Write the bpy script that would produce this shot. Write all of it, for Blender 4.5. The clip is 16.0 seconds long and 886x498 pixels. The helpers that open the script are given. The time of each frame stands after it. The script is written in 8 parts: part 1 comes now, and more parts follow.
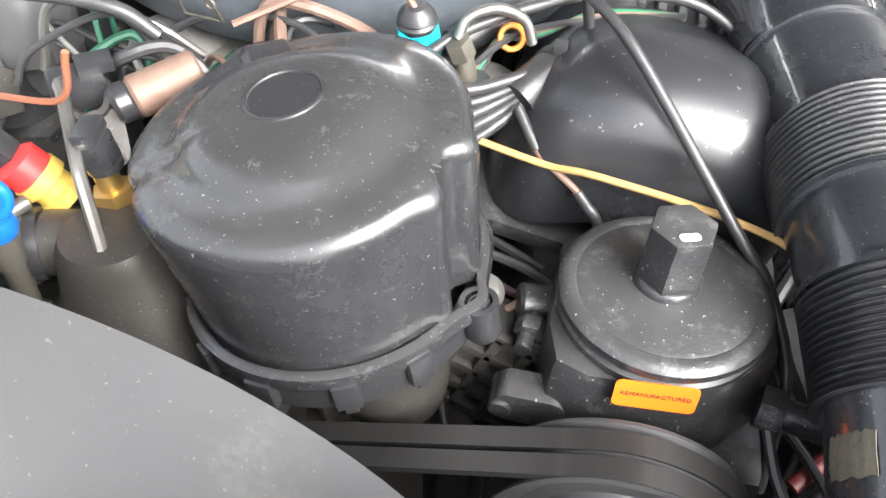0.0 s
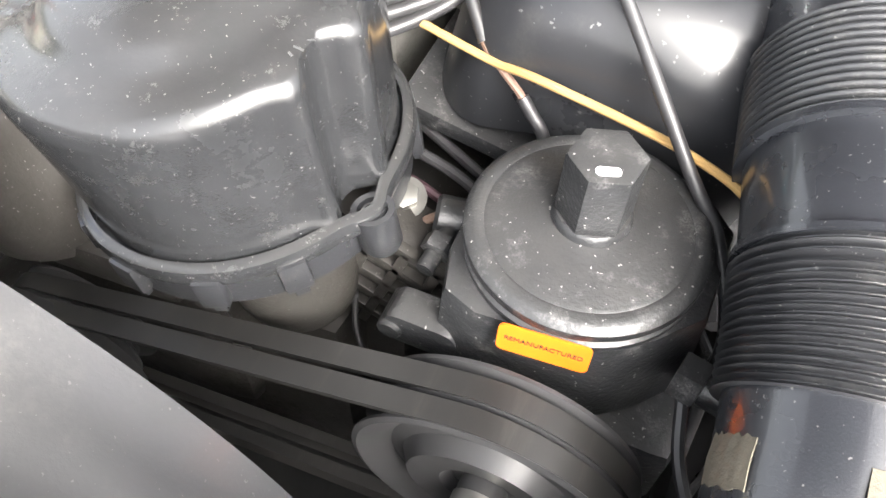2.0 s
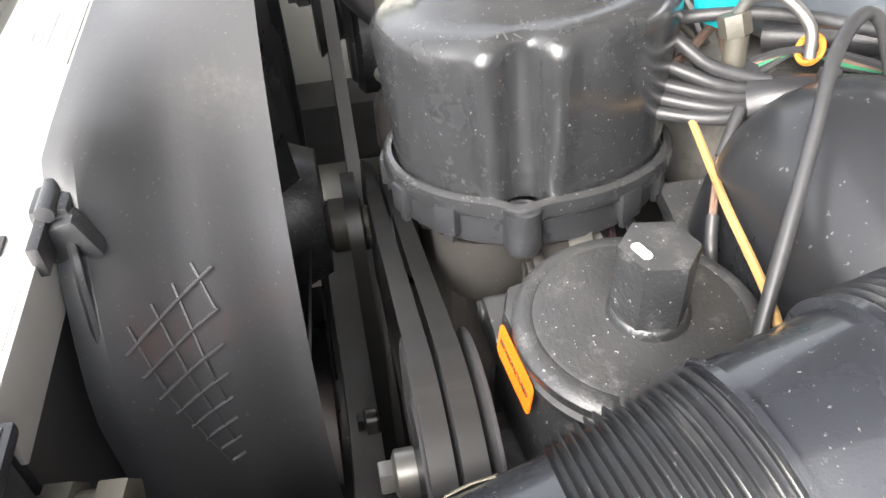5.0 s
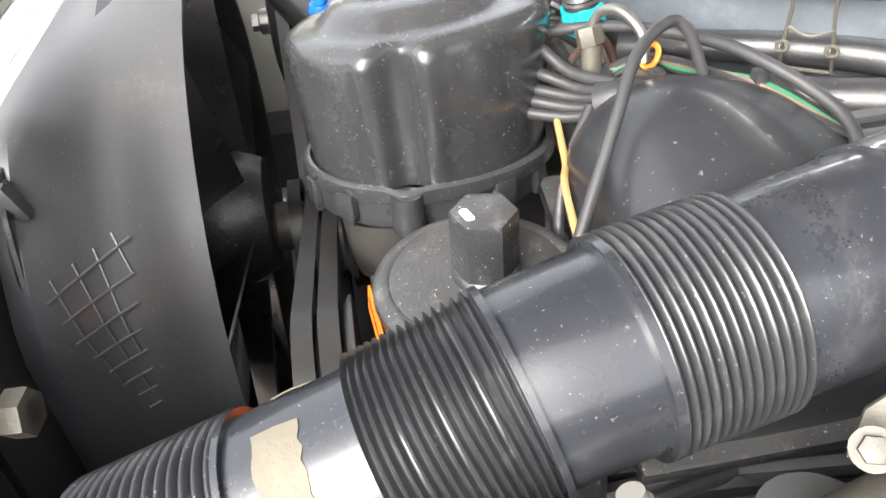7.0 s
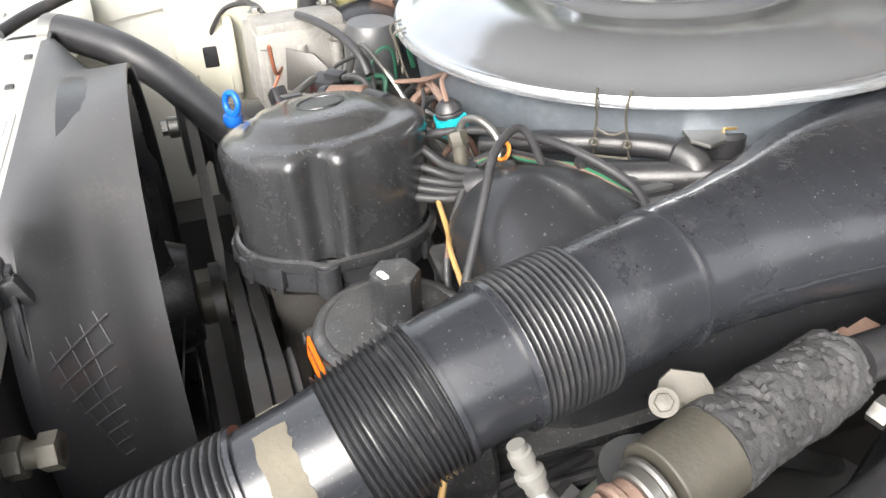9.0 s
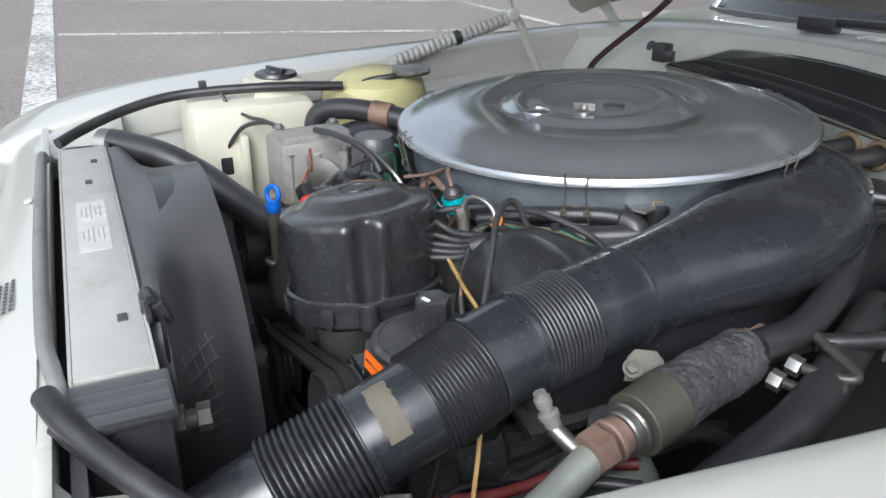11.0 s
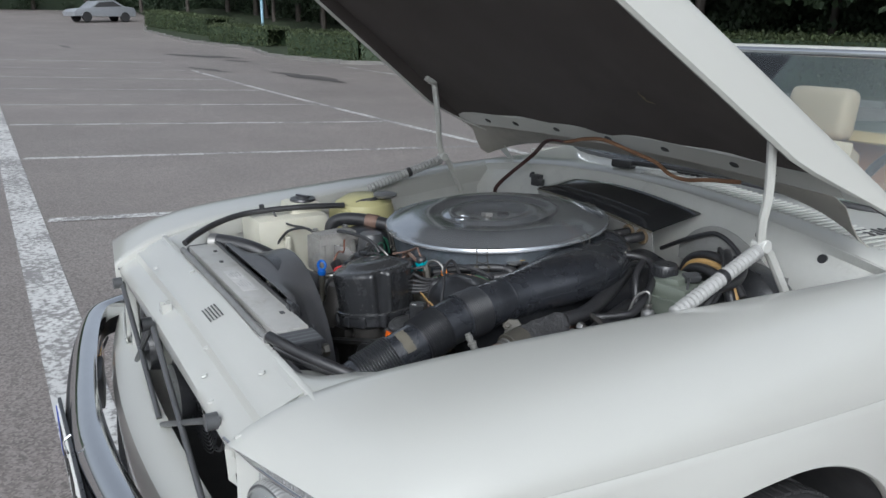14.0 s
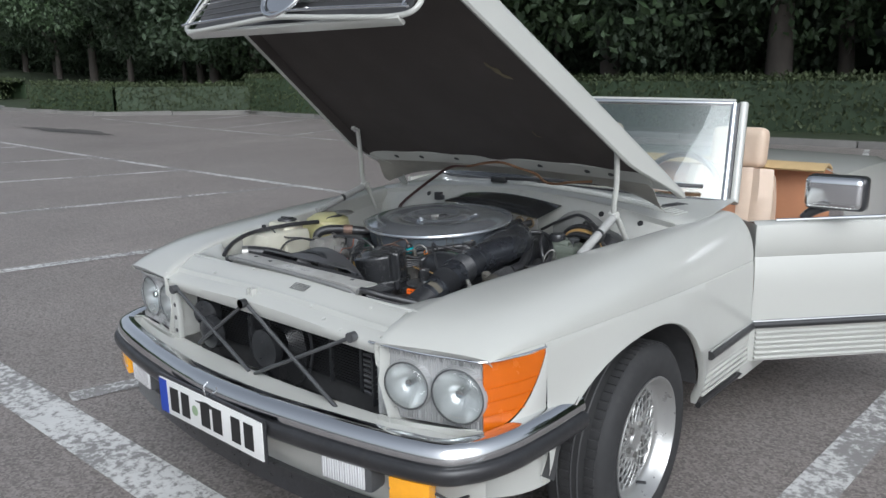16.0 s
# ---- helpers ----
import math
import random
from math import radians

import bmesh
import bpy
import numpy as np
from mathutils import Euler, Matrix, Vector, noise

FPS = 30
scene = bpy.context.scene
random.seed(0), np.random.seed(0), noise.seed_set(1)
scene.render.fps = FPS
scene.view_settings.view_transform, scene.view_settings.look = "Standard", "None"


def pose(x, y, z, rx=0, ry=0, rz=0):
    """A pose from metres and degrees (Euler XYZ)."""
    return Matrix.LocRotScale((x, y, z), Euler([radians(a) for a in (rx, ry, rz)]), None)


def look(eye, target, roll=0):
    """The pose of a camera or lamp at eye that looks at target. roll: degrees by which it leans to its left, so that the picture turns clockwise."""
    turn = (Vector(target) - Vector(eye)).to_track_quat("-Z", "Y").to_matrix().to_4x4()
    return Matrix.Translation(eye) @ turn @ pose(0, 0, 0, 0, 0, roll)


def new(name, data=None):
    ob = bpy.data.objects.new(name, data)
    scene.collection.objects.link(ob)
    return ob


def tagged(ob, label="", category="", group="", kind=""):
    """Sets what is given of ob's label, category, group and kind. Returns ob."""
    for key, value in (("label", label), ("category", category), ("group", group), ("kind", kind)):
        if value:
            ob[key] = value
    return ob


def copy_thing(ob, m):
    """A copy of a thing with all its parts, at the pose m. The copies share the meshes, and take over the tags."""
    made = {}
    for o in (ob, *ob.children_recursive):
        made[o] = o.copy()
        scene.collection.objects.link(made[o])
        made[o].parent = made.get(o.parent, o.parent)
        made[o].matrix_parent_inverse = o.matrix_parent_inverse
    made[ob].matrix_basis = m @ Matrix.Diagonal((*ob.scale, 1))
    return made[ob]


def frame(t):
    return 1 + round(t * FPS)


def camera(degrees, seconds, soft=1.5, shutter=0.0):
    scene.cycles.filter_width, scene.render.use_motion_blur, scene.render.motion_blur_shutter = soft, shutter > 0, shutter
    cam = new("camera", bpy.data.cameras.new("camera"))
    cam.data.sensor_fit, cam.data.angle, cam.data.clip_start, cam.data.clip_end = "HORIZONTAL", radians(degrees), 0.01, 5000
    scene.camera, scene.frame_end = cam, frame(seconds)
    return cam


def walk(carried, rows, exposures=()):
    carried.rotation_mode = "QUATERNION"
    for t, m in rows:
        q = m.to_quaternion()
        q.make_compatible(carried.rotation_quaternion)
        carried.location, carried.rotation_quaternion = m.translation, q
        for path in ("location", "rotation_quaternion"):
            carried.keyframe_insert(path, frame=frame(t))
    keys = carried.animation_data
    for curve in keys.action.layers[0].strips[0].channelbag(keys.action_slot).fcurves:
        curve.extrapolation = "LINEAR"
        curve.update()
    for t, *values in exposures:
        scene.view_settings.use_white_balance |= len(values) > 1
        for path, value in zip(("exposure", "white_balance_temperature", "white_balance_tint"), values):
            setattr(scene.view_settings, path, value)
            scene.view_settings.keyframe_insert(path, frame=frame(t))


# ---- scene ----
cam = camera(59.3, 16.0)
PATH = [
    (0, (0.205, 0.346, 1.084), (-0.073, 1.722, -0.342), 2.1),
    (0.5, (0.209, 0.358, 1.07), (-0.027, 1.661, -0.428), 2.3),
    (1, (0.213, 0.37, 1.057), (0.003, 1.593, -0.511), 2.5),
    (1.5, (0.231, 0.389, 1.052), (0.025, 1.53, -0.578), 3.1),
    (2, (0.283, 0.418, 1.059), (-0.143, 1.488, -0.576), 2.0),
    (2.5, (0.33, 0.434, 1.06), (-0.415, 1.396, -0.527), -1.3),
    (3, (0.354, 0.438, 1.053), (-0.616, 1.316, -0.46), -3.2),
    (3.5, (0.406, 0.438, 1.058), (-0.747, 1.215, -0.379), -3.0),
    (4, (0.425, 0.453, 1.048), (-0.89, 1.053, -0.334), -1.7),
    (4.2, (0.435, 0.471, 1.044), (-0.93, 0.974, -0.328), -1.7),
    (6.3, (0.544, 0.553, 1.035), (-0.997, 0.647, -0.236), -5.2),
    (6.5, (0.549, 0.562, 1.037), (-0.997, 0.673, -0.228), -5.2),
    (7, (0.567, 0.585, 1.047), (-0.991, 0.758, -0.195), -4.8),
    (7.5, (0.595, 0.601, 1.06), (-0.971, 0.852, -0.158), -4.2),
    (8, (0.621, 0.591, 1.074), (-0.952, 0.932, -0.114), -3.5),
    (8.5, (0.648, 0.569, 1.098), (-0.931, 1.001, -0.051), -2.6),
    (9, (0.676, 0.537, 1.121), (-0.908, 1.065, 0.02), -1.8),
    (9.2, (0.688, 0.522, 1.129), (-0.898, 1.088, 0.05), -1.5),
    (11.3, (0.885, 0.37, 1.156), (-0.785, 1.152, 0.383), 0.5),
    (11.5, (0.917, 0.369, 1.158), (-0.763, 1.15, 0.404), 0.5),
    (12, (1.025, 0.365, 1.176), (-0.679, 1.139, 0.471), 0.4),
    (12.5, (1.143, 0.351, 1.2), (-0.577, 1.129, 0.539), 0.3),
    (13, (1.278, 0.302, 1.268), (-0.446, 1.109, 0.654), -0.0),
    (13.5, (1.41, 0.131, 1.304), (-0.293, 1.008, 0.732), 0.2),
    (14, (1.54, -0.054, 1.355), (-0.116, 0.922, 0.804), 0.3),
    (14.5, (1.676, -0.273, 1.369), (0.088, 0.826, 0.848), 0.2),
    (15, (1.74, -0.558, 1.402), (0.239, 0.666, 0.902), -0.2),
    (15.5, (1.783, -0.868, 1.423), (0.387, 0.483, 0.946), -0.5),
    (16, (1.87, -1.089, 1.439), (0.581, 0.371, 0.986), -0.9),
]
walk(cam, [(t, look(eye, target, roll)) for t, eye, target, roll in PATH],
     [(0, 2.5, 6400, 10), (2.0, 2.8, 6600, 10), (4.0, 2.5, 6600, 10), (7.0, 2.35, 6600, 10), (9.0, 1.85, 6600, 10), (11.3, 0.62, 5900, 8), (12.5, 0.38, 5850, 8), (13.5, 0.05, 5850, 8), (16.0, -0.08, 5850, 8)])

# ---- world and light: a bright overcast sky ----
world = bpy.data.worlds.new("sky")
scene.world = world
world.use_nodes = True
_nt = world.node_tree
_bg = _nt.nodes["Background"]
_sky = _nt.nodes.new("ShaderNodeTexSky")
_sky.sky_type, _sky.sun_disc = "NISHITA", False
_sky.sun_elevation, _sky.sun_rotation = radians(38), radians(128)
_sky.air_density, _sky.dust_density, _sky.ozone_density = 1.0, 6.0, 0.6
_grey = _nt.nodes.new("ShaderNodeHueSaturation")
_grey.inputs["Saturation"].default_value = 0.25
_nt.links.new(_sky.outputs[0], _grey.inputs["Color"])
_nt.links.new(_grey.outputs[0], _bg.inputs[0])
_bg.inputs[1].default_value = 0.15
sun = new("sun", bpy.data.lights.new("sun", "SUN"))
sun.data.energy, sun.data.angle, sun.data.color = 0.85, radians(50), (1.0, 0.97, 0.93)
sun.matrix_world = look((5.0, -3.4, 5.0), (0, 0.6, 0))

# ---- materials ----


def mat(name, colour, rough=0.5, metal=0.0, vary=0.12, scale=30.0, bump=0.0, bump_scale=200.0, dirt=None, dirt_amount=0.0, dirt_scale=8.0,
        coat=0.0, coat_rough=0.04, rough_vary=0.1, alpha=None, transmission=0.0, pick=0.0, aniso=None, specks=0.0, speck_scale=520.0, toplight_dust=0.0):
    """A painted, moulded or cast surface: two scales of tone, roughness that wanders, fine relief, a dusty or dirty
    layer, and skylight painted on upward faces.
    """
    m = bpy.data.materials.new(name)
    m.use_nodes = True
    nt = m.node_tree
    b = nt.nodes["Principled BSDF"]
    link = nt.links.new
    tc = nt.nodes.new("ShaderNodeTexCoord")
    src = tc.outputs["Object"]
    if aniso:
        mp = nt.nodes.new("ShaderNodeMapping")
        mp.inputs["Scale"].default_value = aniso
        link(src, mp.inputs[0])
        src = mp.outputs[0]

    def noise_tex(s, detail=5.0, rough_=0.6):
        n = nt.nodes.new("ShaderNodeTexNoise")
        n.inputs["Scale"].default_value, n.inputs["Detail"].default_value, n.inputs["Roughness"].default_value = s, detail, rough_
        link(src, n.inputs["Vector"])
        return n.outputs["Fac"]

    def ramp(fac, lo, hi):
        r = nt.nodes.new("ShaderNodeMapRange")
        r.inputs["From Min"].default_value, r.inputs["From Max"].default_value = lo, hi
        link(fac, r.inputs["Value"])
        return r.outputs["Result"]

    def mix(fac, a, c):
        x = nt.nodes.new("ShaderNodeMix")
        x.data_type = "RGBA"
        link(fac, x.inputs["Factor"])
        for sock, v in ((x.inputs["A"], a), (x.inputs["B"], c)):
            if isinstance(v, tuple):
                sock.default_value = (*v[:3], 1)
            else:
                link(v, sock)
        return x.outputs["Result"]

    big, small = noise_tex(scale * 0.2), noise_tex(scale)
    lo = tuple(max(0.0, c * (1 - vary)) for c in colour)
    hi = tuple(min(1.0, c * (1 + vary)) for c in colour)
    col = mix(ramp(big, 0.3, 0.7), lo, hi)
    col = mix(ramp(small, 0.35, 0.75), col, tuple(c * (1 - vary * 0.6) for c in colour))
    if pick:
        info = nt.nodes.new("ShaderNodeObjectInfo")
        hsv = nt.nodes.new("ShaderNodeHueSaturation")
        r = nt.nodes.new("ShaderNodeMapRange")
        r.inputs["To Min"].default_value, r.inputs["To Max"].default_value = 1 - pick, 1 + pick
        link(info.outputs["Random"], r.inputs["Value"])
        link(r.outputs["Result"], hsv.inputs["Value"])
        link(col, hsv.inputs["Color"])
        col = hsv.outputs[0]
    rg = nt.nodes.new("ShaderNodeMapRange")
    rg.inputs["To Min"].default_value, rg.inputs["To Max"].default_value = max(0.02, rough - rough_vary), min(1.0, rough + rough_vary)
    link(noise_tex(scale * 0.7), rg.inputs["Value"])
    rv = rg.outputs["Result"]
    if dirt:
        fac = ramp(noise_tex(dirt_scale, 8.0, 0.7), 0.62 - 0.35 * dirt_amount, 0.78)
        fm = nt.nodes.new("ShaderNodeMath")
        fm.operation = "MULTIPLY"
        fm.inputs[1].default_value = min(1.0, 0.25 + dirt_amount)
        grain = nt.nodes.new("ShaderNodeMath")
        grain.operation = "MULTIPLY"
        link(fac, grain.inputs[0])
        link(ramp(noise_tex(dirt_scale * 14, 4.0, 0.7), 0.36, 0.6), grain.inputs[1])
        link(grain.outputs[0], fm.inputs[0])
        col = mix(fm.outputs[0], col, dirt)
        dr = nt.nodes.new("ShaderNodeMix")
        link(fm.outputs[0], dr.inputs["Factor"])
        link(rv, dr.inputs["A"])
        dr.inputs["B"].default_value = 0.85
        rv = dr.outputs["Result"]
    if toplight_dust:
        # paints sky light on upward faces as a pale dusty tint
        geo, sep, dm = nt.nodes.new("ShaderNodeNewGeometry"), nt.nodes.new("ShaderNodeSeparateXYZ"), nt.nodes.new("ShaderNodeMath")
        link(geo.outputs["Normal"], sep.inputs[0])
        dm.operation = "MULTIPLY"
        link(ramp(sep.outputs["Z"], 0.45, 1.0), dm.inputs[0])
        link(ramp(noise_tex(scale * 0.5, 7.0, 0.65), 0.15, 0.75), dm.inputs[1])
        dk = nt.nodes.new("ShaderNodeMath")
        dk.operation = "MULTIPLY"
        dk.inputs[1].default_value = toplight_dust
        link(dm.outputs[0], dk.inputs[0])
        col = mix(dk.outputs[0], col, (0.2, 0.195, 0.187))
    if specks:
        fm = nt.nodes.new("ShaderNodeMath")
        fm.operation = "MULTIPLY"
        fm.inputs[1].default_value = specks
        link(ramp(noise_tex(speck_scale, 2.0, 0.5), 0.695, 0.73), fm.inputs[0])
        col = mix(fm.outputs[0], col, (0.36, 0.355, 0.34))
    link(col, b.inputs["Base Color"])
    link(rv, b.inputs["Roughness"])
    b.inputs["Metallic"].default_value = metal
    b.inputs["Coat Weight"].default_value = coat
    b.inputs["Coat Roughness"].default_value = coat_rough
    b.inputs["Transmission Weight"].default_value = transmission
    if alpha is not None:
        b.inputs["Alpha"].default_value = alpha
    if bump:
        bp = nt.nodes.new("ShaderNodeBump")
        bp.inputs["Strength"].default_value = bump
        bp.inputs["Distance"].default_value = 0.002
        link(noise_tex(bump_scale, 3.0), bp.inputs["Height"])
        link(bp.outputs[0], b.inputs["Normal"])
    return m


PAINT = mat("cream_white_paint", (0.48, 0.483, 0.45), 0.3, vary=0.025, scale=6, coat=0.8, coat_rough=0.05, rough_vary=0.05)
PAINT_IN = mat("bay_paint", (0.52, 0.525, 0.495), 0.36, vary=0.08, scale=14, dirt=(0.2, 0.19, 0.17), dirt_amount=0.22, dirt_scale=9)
PLASTIC = mat("black_plastic", (0.028, 0.029, 0.032), 0.3, vary=0.3, scale=60, bump=0.12, bump_scale=900, dirt=(0.15, 0.145, 0.13), dirt_amount=0.22, dirt_scale=40, specks=0.3, coat=0.35, coat_rough=0.2)
PLASTIC_GREY = mat("grey_plastic", (0.075, 0.077, 0.08), 0.32, vary=0.25, scale=40, bump=0.08, bump_scale=700, dirt=(0.2, 0.195, 0.185), dirt_amount=0.25, dirt_scale=20, coat=0.2, coat_rough=0.25)
DUCT = mat("duct_plastic", (0.024, 0.026, 0.031), 0.27, vary=0.3, scale=20, bump=0.08, bump_scale=1200, dirt=(0.17, 0.17, 0.165), dirt_amount=0.14, dirt_scale=22, rough_vary=0.1, specks=0.35, coat=0.6, coat_rough=0.08, toplight_dust=0.0)
RUBBER = mat("black_rubber", (0.026, 0.026, 0.028), 0.36, vary=0.35, scale=60, bump=0.15, bump_scale=800, dirt=(0.11, 0.1, 0.09), dirt_amount=0.22, dirt_scale=25, specks=0.25, coat=0.25, coat_rough=0.3)
WIRE = mat("wire_black", (0.036, 0.036, 0.038), 0.38, vary=0.3, scale=80, dirt=(0.12, 0.11, 0.1), dirt_amount=0.2, dirt_scale=90, coat=0.1, coat_rough=0.25)
CAST_BLACK = mat("black_painted_casting", (0.026, 0.027, 0.029), 0.36, vary=0.4, scale=90, bump=0.3, bump_scale=420, dirt=(0.42, 0.41, 0.4), dirt_amount=0.2, dirt_scale=70, specks=0.95, speck_scale=420, coat=0.3, coat_rough=0.2, toplight_dust=0.2)
ALU = mat("cast_aluminium", (0.38, 0.37, 0.345), 0.42, metal=0.35, vary=0.3, scale=60, bump=0.4, bump_scale=500, dirt=(0.12, 0.11, 0.1), dirt_amount=0.5, dirt_scale=18)
ZINC = mat("galvanised_steel", (0.5, 0.525, 0.555), 0.16, metal=0.8, vary=0.1, scale=25, bump=0.0, bump_scale=300, dirt=(0.4, 0.39, 0.37), dirt_amount=0.0, dirt_scale=70, rough_vary=0.05)
STEEL = mat("plain_steel", (0.3, 0.295, 0.28), 0.35, metal=0.85, vary=0.2, scale=80, dirt=(0.2, 0.16, 0.11), dirt_amount=0.25, dirt_scale=40)
RUST = mat("rusty_copper_steel", (0.24, 0.155, 0.12), 0.6, metal=0.4, vary=0.35, scale=70, bump=0.3, bump_scale=500, dirt=(0.35, 0.32, 0.28), dirt_amount=0.35, dirt_scale=40)
CHROME = mat("chrome", (0.8, 0.81, 0.82), 0.08, metal=1.0, vary=0.03, rough_vary=0.04)
RADIATOR = mat("radiator_tank", (0.5, 0.495, 0.47), 0.45, metal=0.35, vary=0.1, scale=30, dirt=(0.3, 0.27, 0.22), dirt_amount=0.35, dirt_scale=16)
# Near-black metal; also paints the shade in holes, slots and recesses.
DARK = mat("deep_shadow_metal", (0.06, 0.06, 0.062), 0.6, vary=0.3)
SHROUDM = mat("shroud_plastic", (0.052, 0.053, 0.057), 0.38, vary=0.18, scale=14, bump=0.06, bump_scale=500, dirt=(0.14, 0.137, 0.13), dirt_amount=0.12, dirt_scale=18, specks=0.18, speck_scale=420, coat=0.2, coat_rough=0.25, toplight_dust=0.2)
PAD = mat("hood_insulation_felt", (0.07, 0.06, 0.056), 0.95, vary=0.15, scale=10, bump=0.5, bump_scale=300, dirt=(0.09, 0.08, 0.075), dirt_amount=0.2, dirt_scale=4)
AMBER = mat("amber_lens", (0.6, 0.125, 0.002), 0.25, vary=0.08, scale=30, coat=0.25)
BLUE = mat("blue_plastic", (0.01, 0.12, 0.5), 0.3, vary=0.1)
TEAL = mat("teal_plastic", (0.01, 0.33, 0.38), 0.4, vary=0.1)
ORANGE = mat("orange_sticker", (0.9, 0.16, 0.01), 0.45, vary=0.06, scale=90)
TANK = mat("cream_tank_plastic", (0.58, 0.565, 0.47), 0.45, vary=0.1, scale=10, dirt=(0.4, 0.34, 0.18), dirt_amount=0.3, dirt_scale=7)
YELLOWTANK = mat("yellowed_tank_plastic", (0.48, 0.45, 0.23), 0.4, vary=0.1, scale=10)
FLUID = mat("brake_fluid_tank", (0.17, 0.19, 0.16), 0.35, vary=0.12, scale=12, dirt=(0.15, 0.15, 0.12), dirt_amount=0.2)
YELLOW = mat("yellow_tube_plastic", (0.44, 0.28, 0.11), 0.35, vary=0.2, scale=50, dirt=(0.3, 0.2, 0.1), dirt_amount=0.2, dirt_scale=60)
TAPE = mat("old_masking_tape", (0.125, 0.113, 0.086), 0.8, vary=0.3, scale=60, bump=0.3, bump_scale=300, dirt=(0.14, 0.125, 0.1), dirt_amount=0.3, dirt_scale=50)
BRASS = mat("brass", (0.55, 0.36, 0.12), 0.35, metal=0.8, vary=0.2)
TYRE = mat("tyre_rubber", (0.028, 0.028, 0.029), 0.75, vary=0.2, scale=30, dirt=(0.1, 0.095, 0.085), dirt_amount=0.2, dirt_scale=12)
RIM = mat("silver_wheel", (0.45, 0.45, 0.44), 0.3, metal=0.7, vary=0.06, dirt=(0.2, 0.18, 0.15), dirt_amount=0.2, dirt_scale=20)
LEATHER = mat("beige_leather", (0.6, 0.47, 0.36), 0.5, vary=0.08, scale=20, bump=0.2, bump_scale=400)
TAN = mat("tan_leather", (0.5, 0.24, 0.13), 0.5, vary=0.1, scale=20)


def clear(name, tint, rough=0.02, least=0.0):
    """Thin glass: seen straight through, with the sky on it by Fresnel."""
    m = bpy.data.materials.new(name)
    m.use_nodes = True
    nt = m.node_tree
    nt.nodes.remove(nt.nodes["Principled BSDF"])
    tr, gl, fr, mx = (nt.nodes.new("ShaderNode" + k) for k in ("BsdfTransparent", "BsdfGlossy", "Fresnel", "MixShader"))
    tr.inputs["Color"].default_value = (*tint, 1)
    gl.inputs["Roughness"].default_value = rough
    fr.inputs["IOR"].default_value = 1.45
    add = nt.nodes.new("ShaderNodeMath")
    add.use_clamp = True
    add.inputs[1].default_value = least
    nt.links.new(fr.outputs[0], add.inputs[0])
    nt.links.new(add.outputs[0], mx.inputs[0])
    nt.links.new(tr.outputs[0], mx.inputs[1])
    nt.links.new(gl.outputs[0], mx.inputs[2])
    nt.links.new(mx.outputs[0], nt.nodes["Material Output"].inputs["Surface"])
    return m


GLASS = clear("glass", (0.93, 0.96, 0.95))
SCREEN = clear("windscreen_glass", (0.8, 0.86, 0.84), 0.02, 0.13)

def flute(m, scale, depth):
    """Adds fine upright flutes to a lamp's glass."""
    nt = m.node_tree
    tc, wv, bp = nt.nodes.new("ShaderNodeTexCoord"), nt.nodes.new("ShaderNodeTexWave"), nt.nodes.new("ShaderNodeBump")
    wv.inputs["Scale"].default_value = scale
    bp.inputs["Strength"].default_value, bp.inputs["Distance"].default_value = 0.8, depth
    nt.links.new(tc.outputs["Object"], wv.inputs["Vector"])
    nt.links.new(wv.outputs["Fac"], bp.inputs["Height"])
    nt.links.new(bp.outputs[0], nt.nodes["Principled BSDF"].inputs["Normal"])
    return m


LAMPGLASS = mat("fluted_lamp_lens", (0.96, 0.97, 0.98), 0.1, metal=0.5, vary=0.12, scale=30, coat=1.0, rough_vary=0.06)
flute(LAMPGLASS, 60, 0.0016)
PLATE = mat("plate_white", (0.75, 0.75, 0.73), 0.35, vary=0.03)
INK = mat("black_ink", (0.02, 0.02, 0.02), 0.5, vary=0.1)
EUBLUE = mat("plate_blue", (0.02, 0.06, 0.4), 0.35, vary=0.05)
CAPM = mat("distributor_plastic", (0.026, 0.027, 0.029), 0.24, vary=0.3, scale=40, bump=0.07, bump_scale=700, dirt=(0.13, 0.127, 0.12), dirt_amount=0.12, dirt_scale=80, rough_vary=0.14, specks=0.35, coat=0.4, coat_rough=0.12, toplight_dust=0.15)
SOOT = mat("charred_heat_wrap", (0.05, 0.05, 0.052), 0.8, vary=0.5, scale=120, bump=0.5, bump_scale=250, dirt=(0.36, 0.35, 0.33), dirt_amount=0.16, dirt_scale=60)
BRACKET = mat("weathered_bracket", (0.078, 0.073, 0.06), 0.5, metal=0.15, vary=0.2, scale=50, bump=0.2, bump_scale=300, dirt=(0.15, 0.125, 0.095), dirt_amount=0.35, dirt_scale=30)
WASHER = mat("pale_grey_hose", (0.33, 0.33, 0.32), 0.6, vary=0.1, dirt=(0.3, 0.29, 0.26), dirt_amount=0.3, dirt_scale=30)

# ---- mesh helpers ----


def part(name, bm, material, parent=None, label="", smooth=True, at=None):
    me = bpy.data.meshes.new(name)
    bmesh.ops.recalc_face_normals(bm, faces=bm.faces[:])
    for f in bm.faces:
        f.smooth = smooth
    bm.to_mesh(me)
    bm.free()
    me.materials.append(material)
    if smooth:
        me.set_sharp_from_angle(angle=radians(40))
    ob = new(name, me)
    if parent is not None:
        ob.parent = parent
    if at is not None:
        ob.matrix_basis = at
    if label:
        ob["label"] = label
    return ob


def thing(name, label, category, m=None, group="", kind=""):
    ob = new(name)
    ob.empty_display_size = 0.02
    if m is not None:
        ob.matrix_basis = m
    return tagged(ob, label, category, group, kind)


